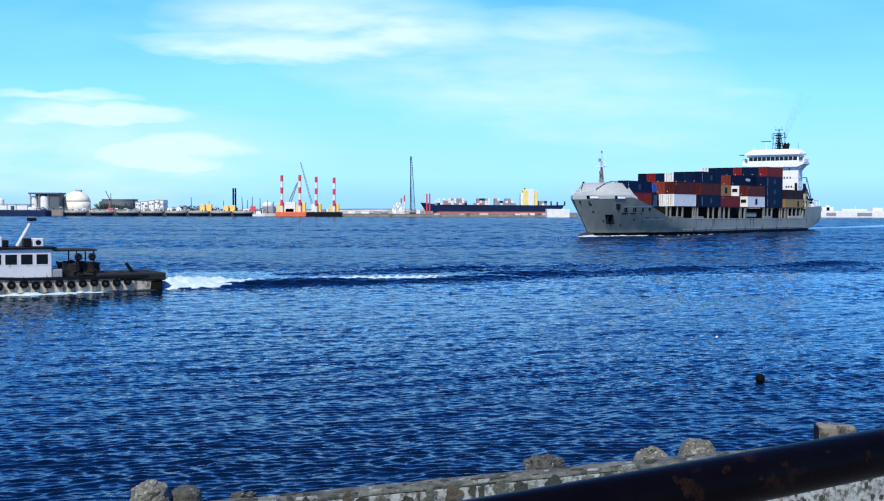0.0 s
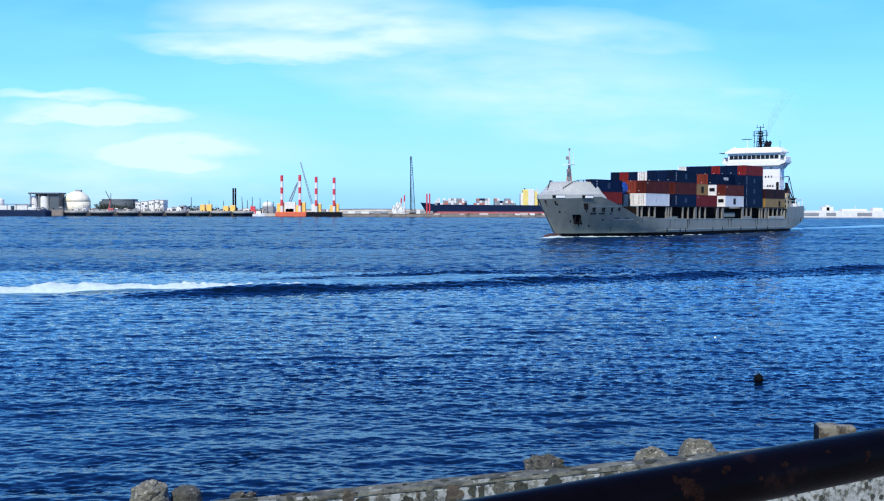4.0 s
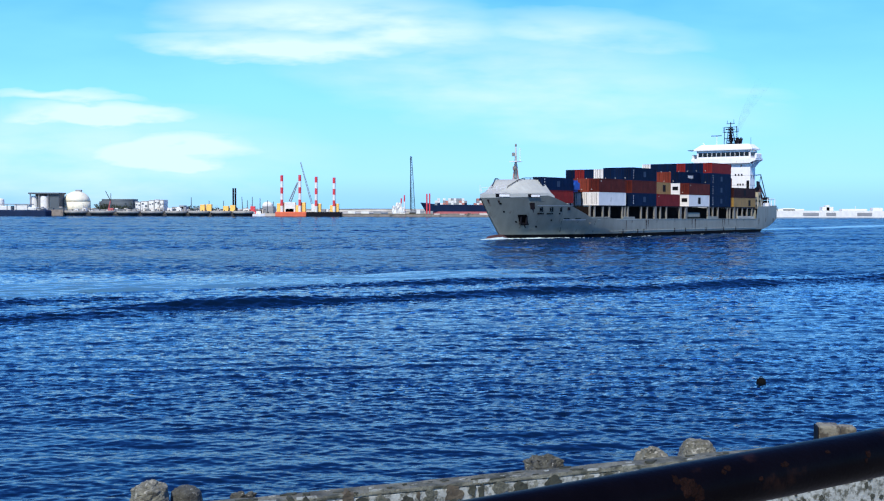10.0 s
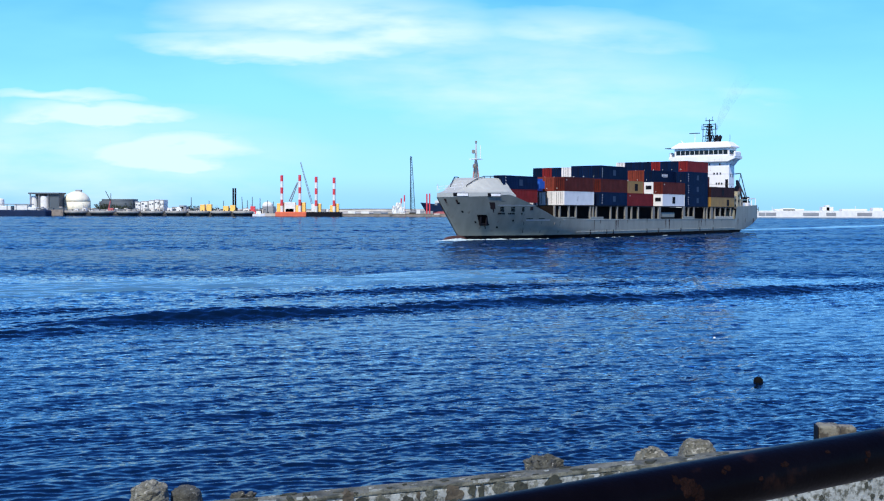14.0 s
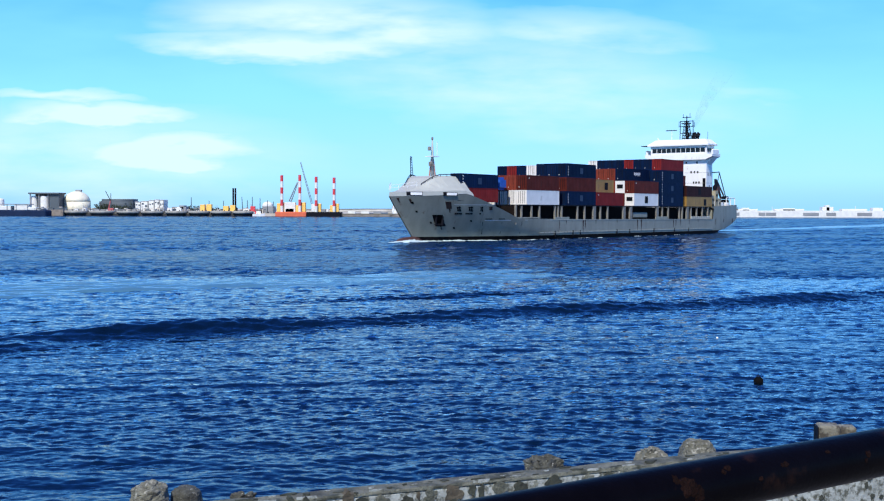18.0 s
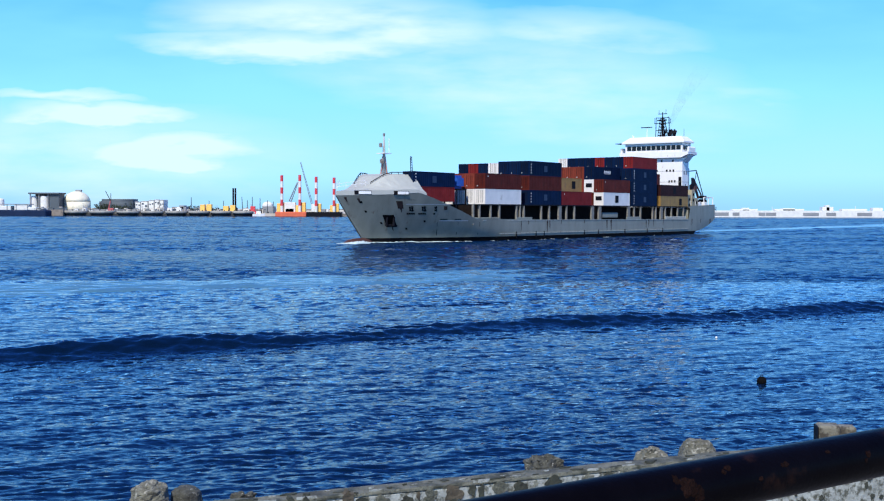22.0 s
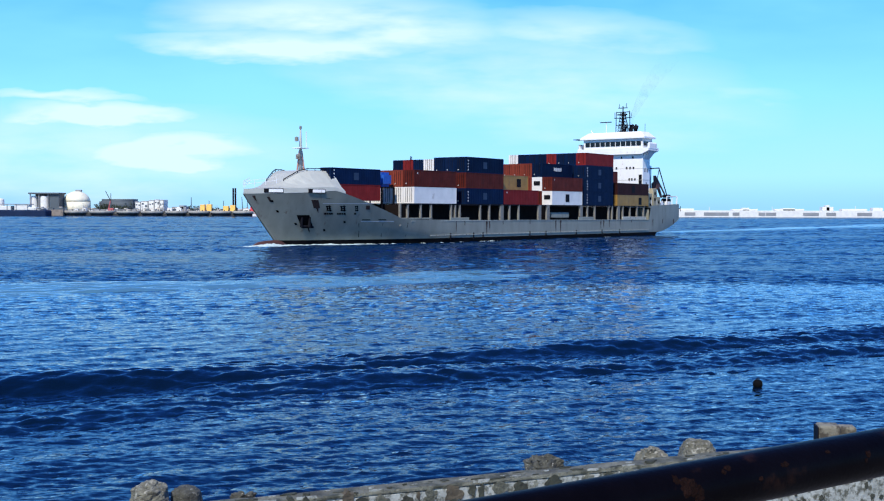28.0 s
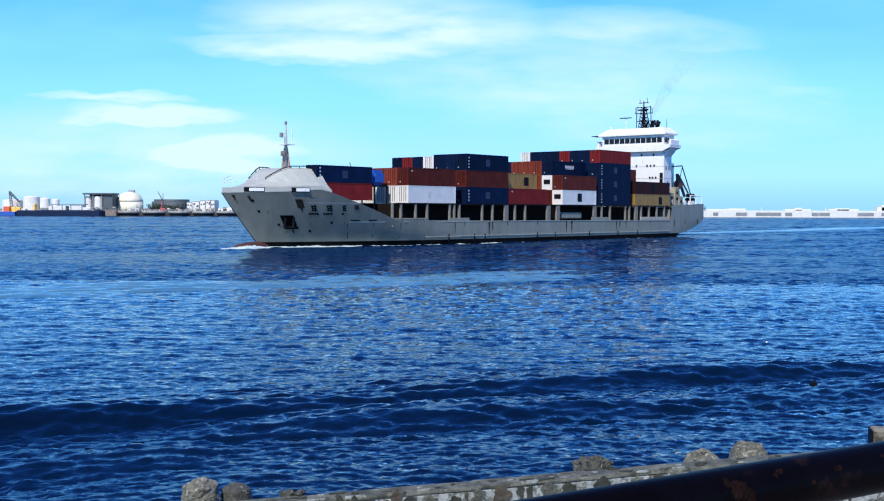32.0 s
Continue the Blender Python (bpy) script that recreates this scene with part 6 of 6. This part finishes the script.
def striped(name, x, y, z0, z1, n, r, first, second, parent):
    """A round leg painted in bands, one part a band."""
    for i in range(n):
        lo, hi = z0 + (z1 - z0) * i / n, z0 + (z1 - z0) * (i + 1) / n
        part(name, rodm((x, y, lo), (x, y, hi), r, n=14), second if i % 2 else first, parent)


rig = thing("jackup_barge", (-127.5, 940.0, 0), "orange-hulled jack-up barge with striped legs", "barge", "jack-up barges")
part("hull", bev(boxm(-13.0, 13.1, 0, 18, -0.6, 3.7), 0.5), BARGE_ORANGE, rig)
striped("leg_section", -7.8, 3, 3.7, 34.6, 6, 1.25, SHORE_WHITE, SIGNAL_RED, rig)
striped("leg_section", 7.4, 3, 3.8, 34.9, 6, 1.25, SHORE_WHITE, SIGNAL_RED, rig)
part("jack_house", bev(boxm(-12.3, -9.2, 4.6, 10, 3.7, 10.9), 0.2), WORK_YELLOW, rig)
part("jack_house", bev(boxm(-9.2, -5.9, 4.6, 10, 3.7, 11.8), 0.2), WORK_YELLOW, rig)
part("jack_house", bev(boxm(3.6, 8.3, 4.6, 10, 3.7, 9.4), 0.2), WORK_YELLOW, rig)
part("jack_house", bev(boxm(7.6, 11.9, 4.6, 10, 3.7, 11.8), 0.2), WORK_YELLOW, rig)
part("jack_house", bev(boxm(-5.9, 3.4, 4.6, 10, 3.7, 11.8), 0.2), SHORE_WHITE, rig)
part("jack_house", bev(boxm(-5.0, 2.2, 4.6, 10, 3.7, 6.6), 0.2), SHORE_GREY, rig)
part("crane_boom", lattice((-1.6, 8, 12.3), (5.0, 8, 28.9), 1.9, 10, 0.22), SHORE_GREY, rig, "grey lattice boom")
rig = thing("jackup_barge", (-99.7, 940.0, 0), "dark-hulled jack-up barge with striped legs", "barge", "jack-up barges")
part("hull", bev(boxm(-14.7, 14.7, 0, 18, -0.6, 3.7), 0.5), STEEL_DARK, rig)
striped("leg_section", -6.6, 3, 3.8, 33.5, 6, 1.25, SHORE_WHITE, SIGNAL_RED, rig)
striped("leg_section", 8.5, 3, 3.9, 32.8, 6, 1.25, SHORE_WHITE, SIGNAL_RED, rig)
part("jack_house", bev(boxm(-10.9, -7.6, 4.6, 10, 3.8, 10.5), 0.2), SHORE_WHITE, rig)
part("jack_house", bev(boxm(-8.1, -2.8, 4.6, 10, 3.8, 10.9), 0.2), WORK_YELLOW, rig)
part("jack_house", bev(boxm(4.8, 8.1, 4.6, 10, 3.8, 9.5), 0.2), WORK_YELLOW, rig)
part("jack_house", bev(boxm(8.1, 12.3, 4.6, 10, 3.8, 10.9), 0.2), WORK_YELLOW, rig)
part("jack_house", bev(boxm(1.9, 3.8, 4.6, 10, 3.8, 6.2), 0.2), SHORE_WHITE, rig)
part("jack_house", bev(boxm(-2.8, 1.0, 4.6, 10, 3.8, 5.7), 0.2), SHORE_GREY, rig)
part("crane_boom", lattice((-10.4, 8, 9.5), (-20.4, 8, 46.0), 1.3, 16, 0.14), SHORE_GREY, rig, "thin grey lattice boom")
pile_crane = thing("crawler_crane", (-25.4, 952, 2.5), "tall lattice crawler crane on the mole", "crane")
part("boom", lattice((0.9, 0, 2), (-1.2, 0, 48.9), 3.0, 22, 0.2), STEEL_DARK, pile_crane, "dark lattice boom")
part("lead", rodm((-1.7, 0.5, 0), (-1.4, 0.5, 47.7), 0.35), STEEL_DARK, pile_crane)
part("crane_cab", bev(boxm(-2, 3.5, -1.5, 2, 0.9, 3.4), 0.2), SHORE_GREY, pile_crane)
part("crawler", bev(boxm(-2.6, 3.2, -2, 2.4, 0, 1.0), 0.3), STEEL_DARK, pile_crane)
pole = thing("striped_pole", (-34.8, 951, 2.0), "red and white striped spud pole", "pole", "striped poles")
striped("pole_section", 0, 0, 0.0, 13.6, 3, 0.62, SIGNAL_RED, SHORE_WHITE, pole)
pole = thing("striped_pole", (-32.1, 951, 2.0), "red and white striped spud pole", "pole", "striped poles")
striped("pole_section", 0, 0, 0.0, 16.3, 3, 0.62, SIGNAL_RED, SHORE_WHITE, pole)
pole = thing("striped_pole", (-13.0, 951, 2.0), "plain red spud pole on the mole", "pole", "striped poles")
striped("pole_section", 0, 0, 0.0, 17.5, 3, 0.62, SIGNAL_RED, SIGNAL_RED, pole)
pole = thing("striped_pole", (-10.6, 951, 2.0), "plain red spud pole on the mole", "pole", "striped poles")
striped("pole_section", 0, 0, 0.0, 17.7, 3, 0.62, SIGNAL_RED, SIGNAL_RED, pole)
tagged(part("rubble_heap", lumps([(-42.2, -38.9, 950, 956, 1.5, 8.9), (-39.3, -35.0, 950, 956, 1.5, 11.3), (-35.5, -31.7, 950, 956, 1.5, 7.5)], 6, 0.7), SHORE_WHITE), "white covered heap beside the poles", "heap")
far_box("mole_hut", -23.5, -18.7, 951, 955, 2.1, 6.0, SHORE_WHITE, "small works hut on the mole", "hut", "works huts")
far_box("mole_hut", -18.7, -15.4, 951, 955, 2.1, 5.3, SHORE_GREY, "small works hut on the mole", "hut", "works huts")
far_box("mole_hut", -69.2, -62.0, 951, 955, 2.0, 4.2, SHORE_WHITE, "small works hut on the mole", "hut", "works huts")
far_box("mole_hut", -58.6, -51.9, 951, 955, 2.0, 4.4, SHORE_GREY, "small works hut on the mole", "hut", "works huts")
far_box("mole_hut", -80.2, -74.0, 951, 955, 2.0, 4.3, SHORE_WHITE, "small works hut on the mole", "hut", "works huts")
far_box("mole_hut", -14.4, -7.7, 951, 955, 2.2, 4.8, SHORE_GREY, "small works hut on the mole", "hut", "works huts")
far_ship = thing("far_container_ship", (60.7, 1320.0, 0), "navy container ship with yellow bridge berthed far off", "ship")
part("hull", loft(bmesh.new(), [[(-86.7 + a, y, 14.0 + s), (-86.7 + a + k, y * 0.9, 4.3), (-86.7 + a + k, -y * 0.9 + 0.01, 4.3), (-86.7 + a, -y, 14.0 + s)] for a, y, k, s in ((0, 0.3, 6.5, 0.8), (8, 8, 3.0, 0.2), (22, 14, 0, -1.6), (150, 14, 0, -2.2), (169, 11, -4, -1.8))]), NAVY_HULL, far_ship, "navy blue hull")
part("waterline_band", loft(bmesh.new(), [[(-86.7 + a, y, 4.3), (-86.7 + a, y, -0.5), (-86.7 + a, -y, -0.5), (-86.7 + a, -y, 4.3)] for a, y in ((7, 0.3), (22, 12.5), (150, 12.5), (164, 9))]), DULL_RED, far_ship, "red waterline band")
FAR_PAINT = {"g": SHORE_GREY, "w": SHORE_WHITE, "r": FAR_RED, "n": NAVY_HULL}
FAR_WORD = {"g": "grey", "w": "white", "r": "dull red", "n": "navy"}
# blocks of stacks along the far ship, each stack from the deck up
for at, stacks in ((-69.4, "gw nww w rgw rr gww wwg gww ggg wrg rww ng"),
                   (-23.4, "r wgr rwn rgn wwg www"),
                   (0.6, "ggr ggw wn gg gwg grg gw g"),
                   (52.6, "gr wg gn")):
    for i, tiers in enumerate(stacks.split()):
        for j, c in enumerate(tiers):
            ob = part("far_container", bev(boxm(at + 3.17 * i, at + 3.17 * i + 3.05, -13, 13, 11.6 + 2.75 * j, 14.25 + 2.75 * j), 0.08), FAR_PAINT[c])
            tagged(ob, FAR_WORD[c] + " container stacked on the far ship", "container", "far container stacks").matrix_basis = pose(60.7, 1320.0, 0)
part("bridge_block", bev(boxm(31.3, 40.0, -10.0, 10, 11.6, 26.0), 0.3), SHORE_WHITE, far_ship, "cream yellow bridge block")
part("bridge_block", bev(boxm(38.6, 51.3, -10.7, 10, 11.6, 28.6), 0.3), WORK_CREAM, far_ship, "cream yellow bridge block")
part("bridge_block", bev(boxm(34.0, 43.3, -11.4, 10, 11.6, 30.3), 0.3), WORK_CREAM, far_ship, "cream yellow bridge block")
part("bridge_block", bev(boxm(40.0, 47.3, -12.1, 10, 11.6, 30.6), 0.3), SHORE_WHITE, far_ship, "cream yellow bridge block")
part("deck_post", rodm((68.0, 0, 11.6), (68.0, 0, 16.6), 0.9), NAVY_HULL, far_ship)
part("deck_post", rodm((75.3, 0, 11.6), (75.3, 0, 16.0), 0.9), NAVY_HULL, far_ship)
part("deck_post", rodm((84.0, 0, 11.6), (84.0, 0, 16.6), 0.9), NAVY_HULL, far_ship)
part("deck_post", rodm((36.6, 0, 11.6), (36.6, 0, 32.0), 0.9), NAVY_HULL, far_ship)


# ---- movement ----
SHIP_PSI = radians(37.0)
TRIM = 0.65
AFLOAT = ("hull_foam", "bow_foam", "stern_slick")
HARBOUR = 5.57 / 4.92
HEAD = Vector((-math.sin(SHIP_PSI), -math.cos(SHIP_PSI), 0))
PORT = Vector((math.cos(SHIP_PSI), -math.sin(SHIP_PSI), 0))
SHIP_RZ = math.degrees(math.atan2(HEAD.y, HEAD.x))


def bow_at(t):
    s = t - 28
    return Vector((-30.64 - 2.125 * s - 0.00045 * s * s, 172.07 - 2.709 * s - 0.00596 * s * s, 0))


def enlarge():
    """Bring the harbour, drawn for an eye 4.92 m up, to the scale that the containers give."""
    own = {ship} | {ob for ob, off in cargo + ship_foam}
    seen = set()
    for ob in list(bpy.data.objects):
        root = ob
        while root.parent:
            root = root.parent
        if root in own or ob.type not in ("MESH", "EMPTY"):
            continue
        ob.matrix_basis = Matrix.Translation(ob.matrix_basis.translation * (HARBOUR - 1)) @ ob.matrix_basis
        if ob.type == "MESH" and ob.data not in seen:
            seen.add(ob.data)
            ob.data.transform(Matrix.Scale(HARBOUR, 4))


def glide(ob, rows):
    walk(ob, [(t, Matrix.Translation(m.translation * (HARBOUR - 1)) @ m) for t, m in rows])


def motions():
    times = [0, 4, 8, 12, 16, 20, 24, 28, 32]
    for ob, off in [(ship, Vector((0, 0, 0)))] + cargo + ship_foam:
        rows = []
        for t in times:
            p = bow_at(t) - HEAD * MID + HEAD * off.x + PORT * off.y
            rows.append((t, pose(p.x, p.y, off.z + (0 if ob.name.startswith(AFLOAT) else TRIM), 0, 0, SHIP_RZ)))
        walk(ob, rows)
    # launch and the froth that it drags along
    d = Vector((-math.cos(radians(28)), -math.sin(radians(28)), 0))
    for ob, along, side, z in [(launch, 0, 0, 0)] + launch_foam:
        rows = []
        for t in (0, 1, 2, 3, 4, 8, 32):
            p = LAUNCH_0 + d * (4.0 * t + along) + Vector((d.y, -d.x, 0)) * -side
            rows.append((t, pose(p.x, p.y, z + 0.04 * math.sin(2.2 * t), 0, 0.8 * math.sin(1.7 * t), 208)))
        glide(ob, rows)
    # froth left on the track: it comes up as the launch passes and sinks away
    for ob, p, t0, life, z in trail:
        rows = [(0, pose(p.x, p.y, z if t0 <= 0 else -0.6, 0, 0, 28))]
        if t0 > 0.35:
            rows.append((t0 - 0.3, pose(p.x, p.y, -0.6, 0, 0, 28)))
        if t0 > 0:
            rows.append((t0 + 0.4, pose(p.x, p.y, z, 0, 0, 28)))
        n = max(t0, 0) + 0.4
        for k in (0.4, 0.7, 1.0):
            rows.append((n + life * k, pose(p.x, p.y, z - 0.75 * k ** 1.1, 0, 0, 28)))
        rows.append((32, pose(p.x, p.y, -0.7, 0, 0, 28)))
        glide(ob, rows)
    # swells of the wake
    for ridges, z0, z1 in ((main_ridges, 0, 0), (lead_ridges, -0.5, 0.0), (tail_ridges, 0.0, -0.4)):
        for ob, a, n in ridges:
            rows = []
            for t, y0, turn in ((0, 81.5, 31), (2, 77.7, 30.5), (4, 74.0, 30), (8.4, 66.6, 29.5), (12, 60.4, 29.2), (14, 57.3, 29), (19, 50.3, 28.5), (23, 44.1, 28), (28, 36.3, 26.5), (32, 30.3, 25)):
                ang = radians(turn)
                m = n - (2.4 * max(0, 1 - t / 8) if -10 < a < 0 else 0)
                bow = min(1, max(0, (t - 4) / 9))
                m -= 0.13 * max(0, -a - 2) * bow
                late = (-a - 8) / 23.0 * 3.0 if a < -10 else 0
                sink = -1.0 * min(1, max(0, (late + 2.5 - t) / 2.5)) if late else 0
                x = a * math.cos(ang) - m * math.sin(ang)
                y = y0 + a * math.sin(ang) + m * math.cos(ang)
                k = t / 32
                rows.append((t, pose(x, y, z0 + (z1 - z0) * min(1, max(0, (k - 0.45) * 2.4)) + sink, 0, 0, turn - 1 + (5 * bow if a < 0 else 0))))
            glide(ob, rows)
    for ob, p, turn in slicks:
        glide(ob, [(t, pose(p.x, p.y, z, 0, 0, turn)) for t, z in ((0, -0.5), (2, -0.25), (6, 0.0), (16, 0.0), (24, -0.03), (32, -0.06))])
    for ob, vx, vy in zip(waves, (0.16, -0.12, 0.05), (-0.55, -0.42, -0.5)):
        glide(ob, [(t, pose(vx * t, vy * t, 0.02 * math.sin(t * 0.9 + vx * 9))) for t in range(0, 33, 2)])
    for ob, p, seed in floats:
        glide(ob, [(t * 0.5, pose(p[0] * (1 - 0.025 * min(1, max(0, (t * 0.5 - 24) / 4))) + 0.05 * math.sin(t * 0.31 + seed), p[1] + 0.08 * math.sin(t * 0.23 + seed) - 0.8 * min(1, max(0, (t * 0.5 - 24) / 4)), 0.05 * math.sin(t * 0.83 + seed) + p[2] + 0.05 * min(1, max(0, (t * 0.5 - 26) / 4)),
                                8 * math.sin(t * 0.7 + seed), 6 * math.sin(t * 0.5), 0)) for t in range(65)])


# froth along the ship's waterline, the launch and its track
def slick_strip(length, half, seed):
    """Smooth water left astern of the ship; local x runs aft from 0 to minus its length."""
    a, v = np.meshgrid(np.arange(-length, 0, 0.8), np.linspace(-1, 1, 41))
    s = v * (half - 0.075 * a)
    edge = np.abs(v) + 0.25 * np.sin(a * 0.11 + seed) * np.sin(a * 0.05 + 3 * v) + 0.2 * np.sin(a * 0.37 + s)
    z = 0.26 - 1.5 * np.clip(edge - 0.45, 0, 2) - 0.7 * np.clip(-a / length - 0.8, 0, 1)
    return sheet("stern_slick", a, s, z, SLICK, "smooth pale streak of the ship's wake", "water")


ship_foam = [(skirt_foam(0.2, 34, 0.19, 5, "white bow wave along the ship's side", 0.22), Vector((0, 0, 0.06))),
             (skirt_foam(30, 78, 0.18, 6, "broken white froth along the ship's side", -0.10, 1.2), Vector((0, 0, -0.01))),
             (skirt_foam(74, 128, 0.18, 7, "thin broken froth along the ship's side", -0.20, 1.2), Vector((0, 0, -0.02))),
             (foam("bow_foam", 9, 2.2, 0.26, 6, "white froth pushed up at the bow", 0.5, flip=True), Vector((U(9.5), 2.6, 0.1))),
             (foam("bow_foam", 10, 1.6, 0.24, 16, "white curl running ahead of the bow", 0.45), Vector((U(5.5), 1.2, 0.06))),
             (slick_strip(420, 5.0, 9), Vector((U(136), 0.0, 0.0)))]
rings = []
for i in range(26):
    k = i / 25
    r = 0.5 + 3.0 * k
    rings.append([(-24 * k + 1.5 * math.sin(5 * k) + r * (1.1 + 0.4 * noise.noise(Vector((i * 0.5, j, 0)))) * math.cos(2 * math.pi * j / 20),
                   r * 0.8 * math.sin(2 * math.pi * j / 20), 22 * k + r * 0.5 * math.sin(math.pi * j / 10 + 1)) for j in range(20)])
plume = tagged(part("smoke_plume", loft(bmesh.new(), rings), SMOKE, smooth=True), "thin brownish funnel smoke drifting astern", "smoke", kind="stuff")
ship_foam.append((plume, Vector((U(126.5), 0.5, 26.4))))
LAUNCH_0 = Vector((-18.15, 70.0, 0))
launch_foam = [(foam("stern_wash", 9.0, 4.6, 0.26, 21, "white wash thrown up behind the launch", 1.1, flip=True), -8.9, 0.0, 0.22),
               (foam("side_wash", 9.0, 1.3, 0.12, 22, "white wash along the launch's side", 0.6, flip=True), 0.5, 2.2, 0.03),
               (foam("side_wash", 8.0, 1.0, 0.12, 23, "white wash along the launch's side", 0.6, flip=True), 6.0, 2.3, 0.03)]
trail = []
for i in range(10):
    s = -34 + i * 5.2
    p = LAUNCH_0 - Vector((-math.cos(radians(28)), -math.sin(radians(28)), 0)) * s
    t0 = max(0, -s / 4.0 + 0.4) if s < 0 else 0
    dens = 0.85 if s < 4 else max(0.05, 0.55 - 0.07 * (s - 4))
    trail.append((foam("wake_froth", 11.0, 2.6, 0.20, 50 + i, "white froth left on a boat's track", dens), p, t0, 8.5 if s < 3 else 3.6, 0.26 if s < 8 else 0.34))


def streak(length, half, seed):
    """A pale patch of smooth water; its edges slip under the ripples."""
    a, s = np.meshgrid(np.arange(-length * 1.3, length * 1.3, 0.25), np.arange(-half * 1.4, half * 1.4, 0.16))
    f = sum(np.sin(a * 0.55 * k + s * 1.3 * k * c + seed * c) * 0.3 / k ** 0.5 for k, c in ((1, 0.9), (1.7, -1.2), (2.9, 0.7), (4.0, -0.8)))
    r = np.hypot(a / length, s / half)
    z = 0.15 + 0.3 * chop(a, s, spectrum(77 + seed, 30, 0.5, 2.2, 0.14, WIND, 0.5)) + 0.06 * f - 0.15 * r ** 2
    return sheet("wake_slick", a, s, z, SLICK, "pale streak of smooth water on the boat's track", "water")


slicks = []
rg = random.Random(8)
for i in range(34):
    k = (i + rg.random()) / 34
    off = rg.uniform(-3.0, 5.5) + 4.0 * k
    p = Vector((-31 + 38 * k - 0.47 * off, 63.1 + 20.2 * k + 0.88 * off, 0))
    slicks.append((streak(rg.uniform(3.5, 7.5), rg.uniform(0.9, 2.0), i), p, rg.uniform(14, 36)))
floats = []


def float_buoy(name, at, r, material, label, seed):
    g = bmesh.new()
    lathe(g, [(0.02, -r * 0.8), (r * 0.8, -r * 0.6), (r, 0), (r * 0.9, r * 0.6), (r * 0.5, r * 0.95), (0.02, r)], 14)
    ob = part(name, g, material, smooth=True)
    part("rope_eye", torus(bmesh.new(), r * 0.25, r * 0.08, m=Matrix.Translation((0, 0, r * 1.1))), STEEL_DARK, ob)
    ob.location = at
    floats.append((tagged(ob, label, "buoy"), at, seed))


float_buoy("mooring_float", (9.15, 32.0, 0.055), 0.14, RUBBER, "small dark float bobbing on the water", 1)
float_buoy("white_float", (10.7, 43.4, -0.02), 0.045, SHIP_WHITE, "small white float drifting on the water", 2)
enlarge()
motions()
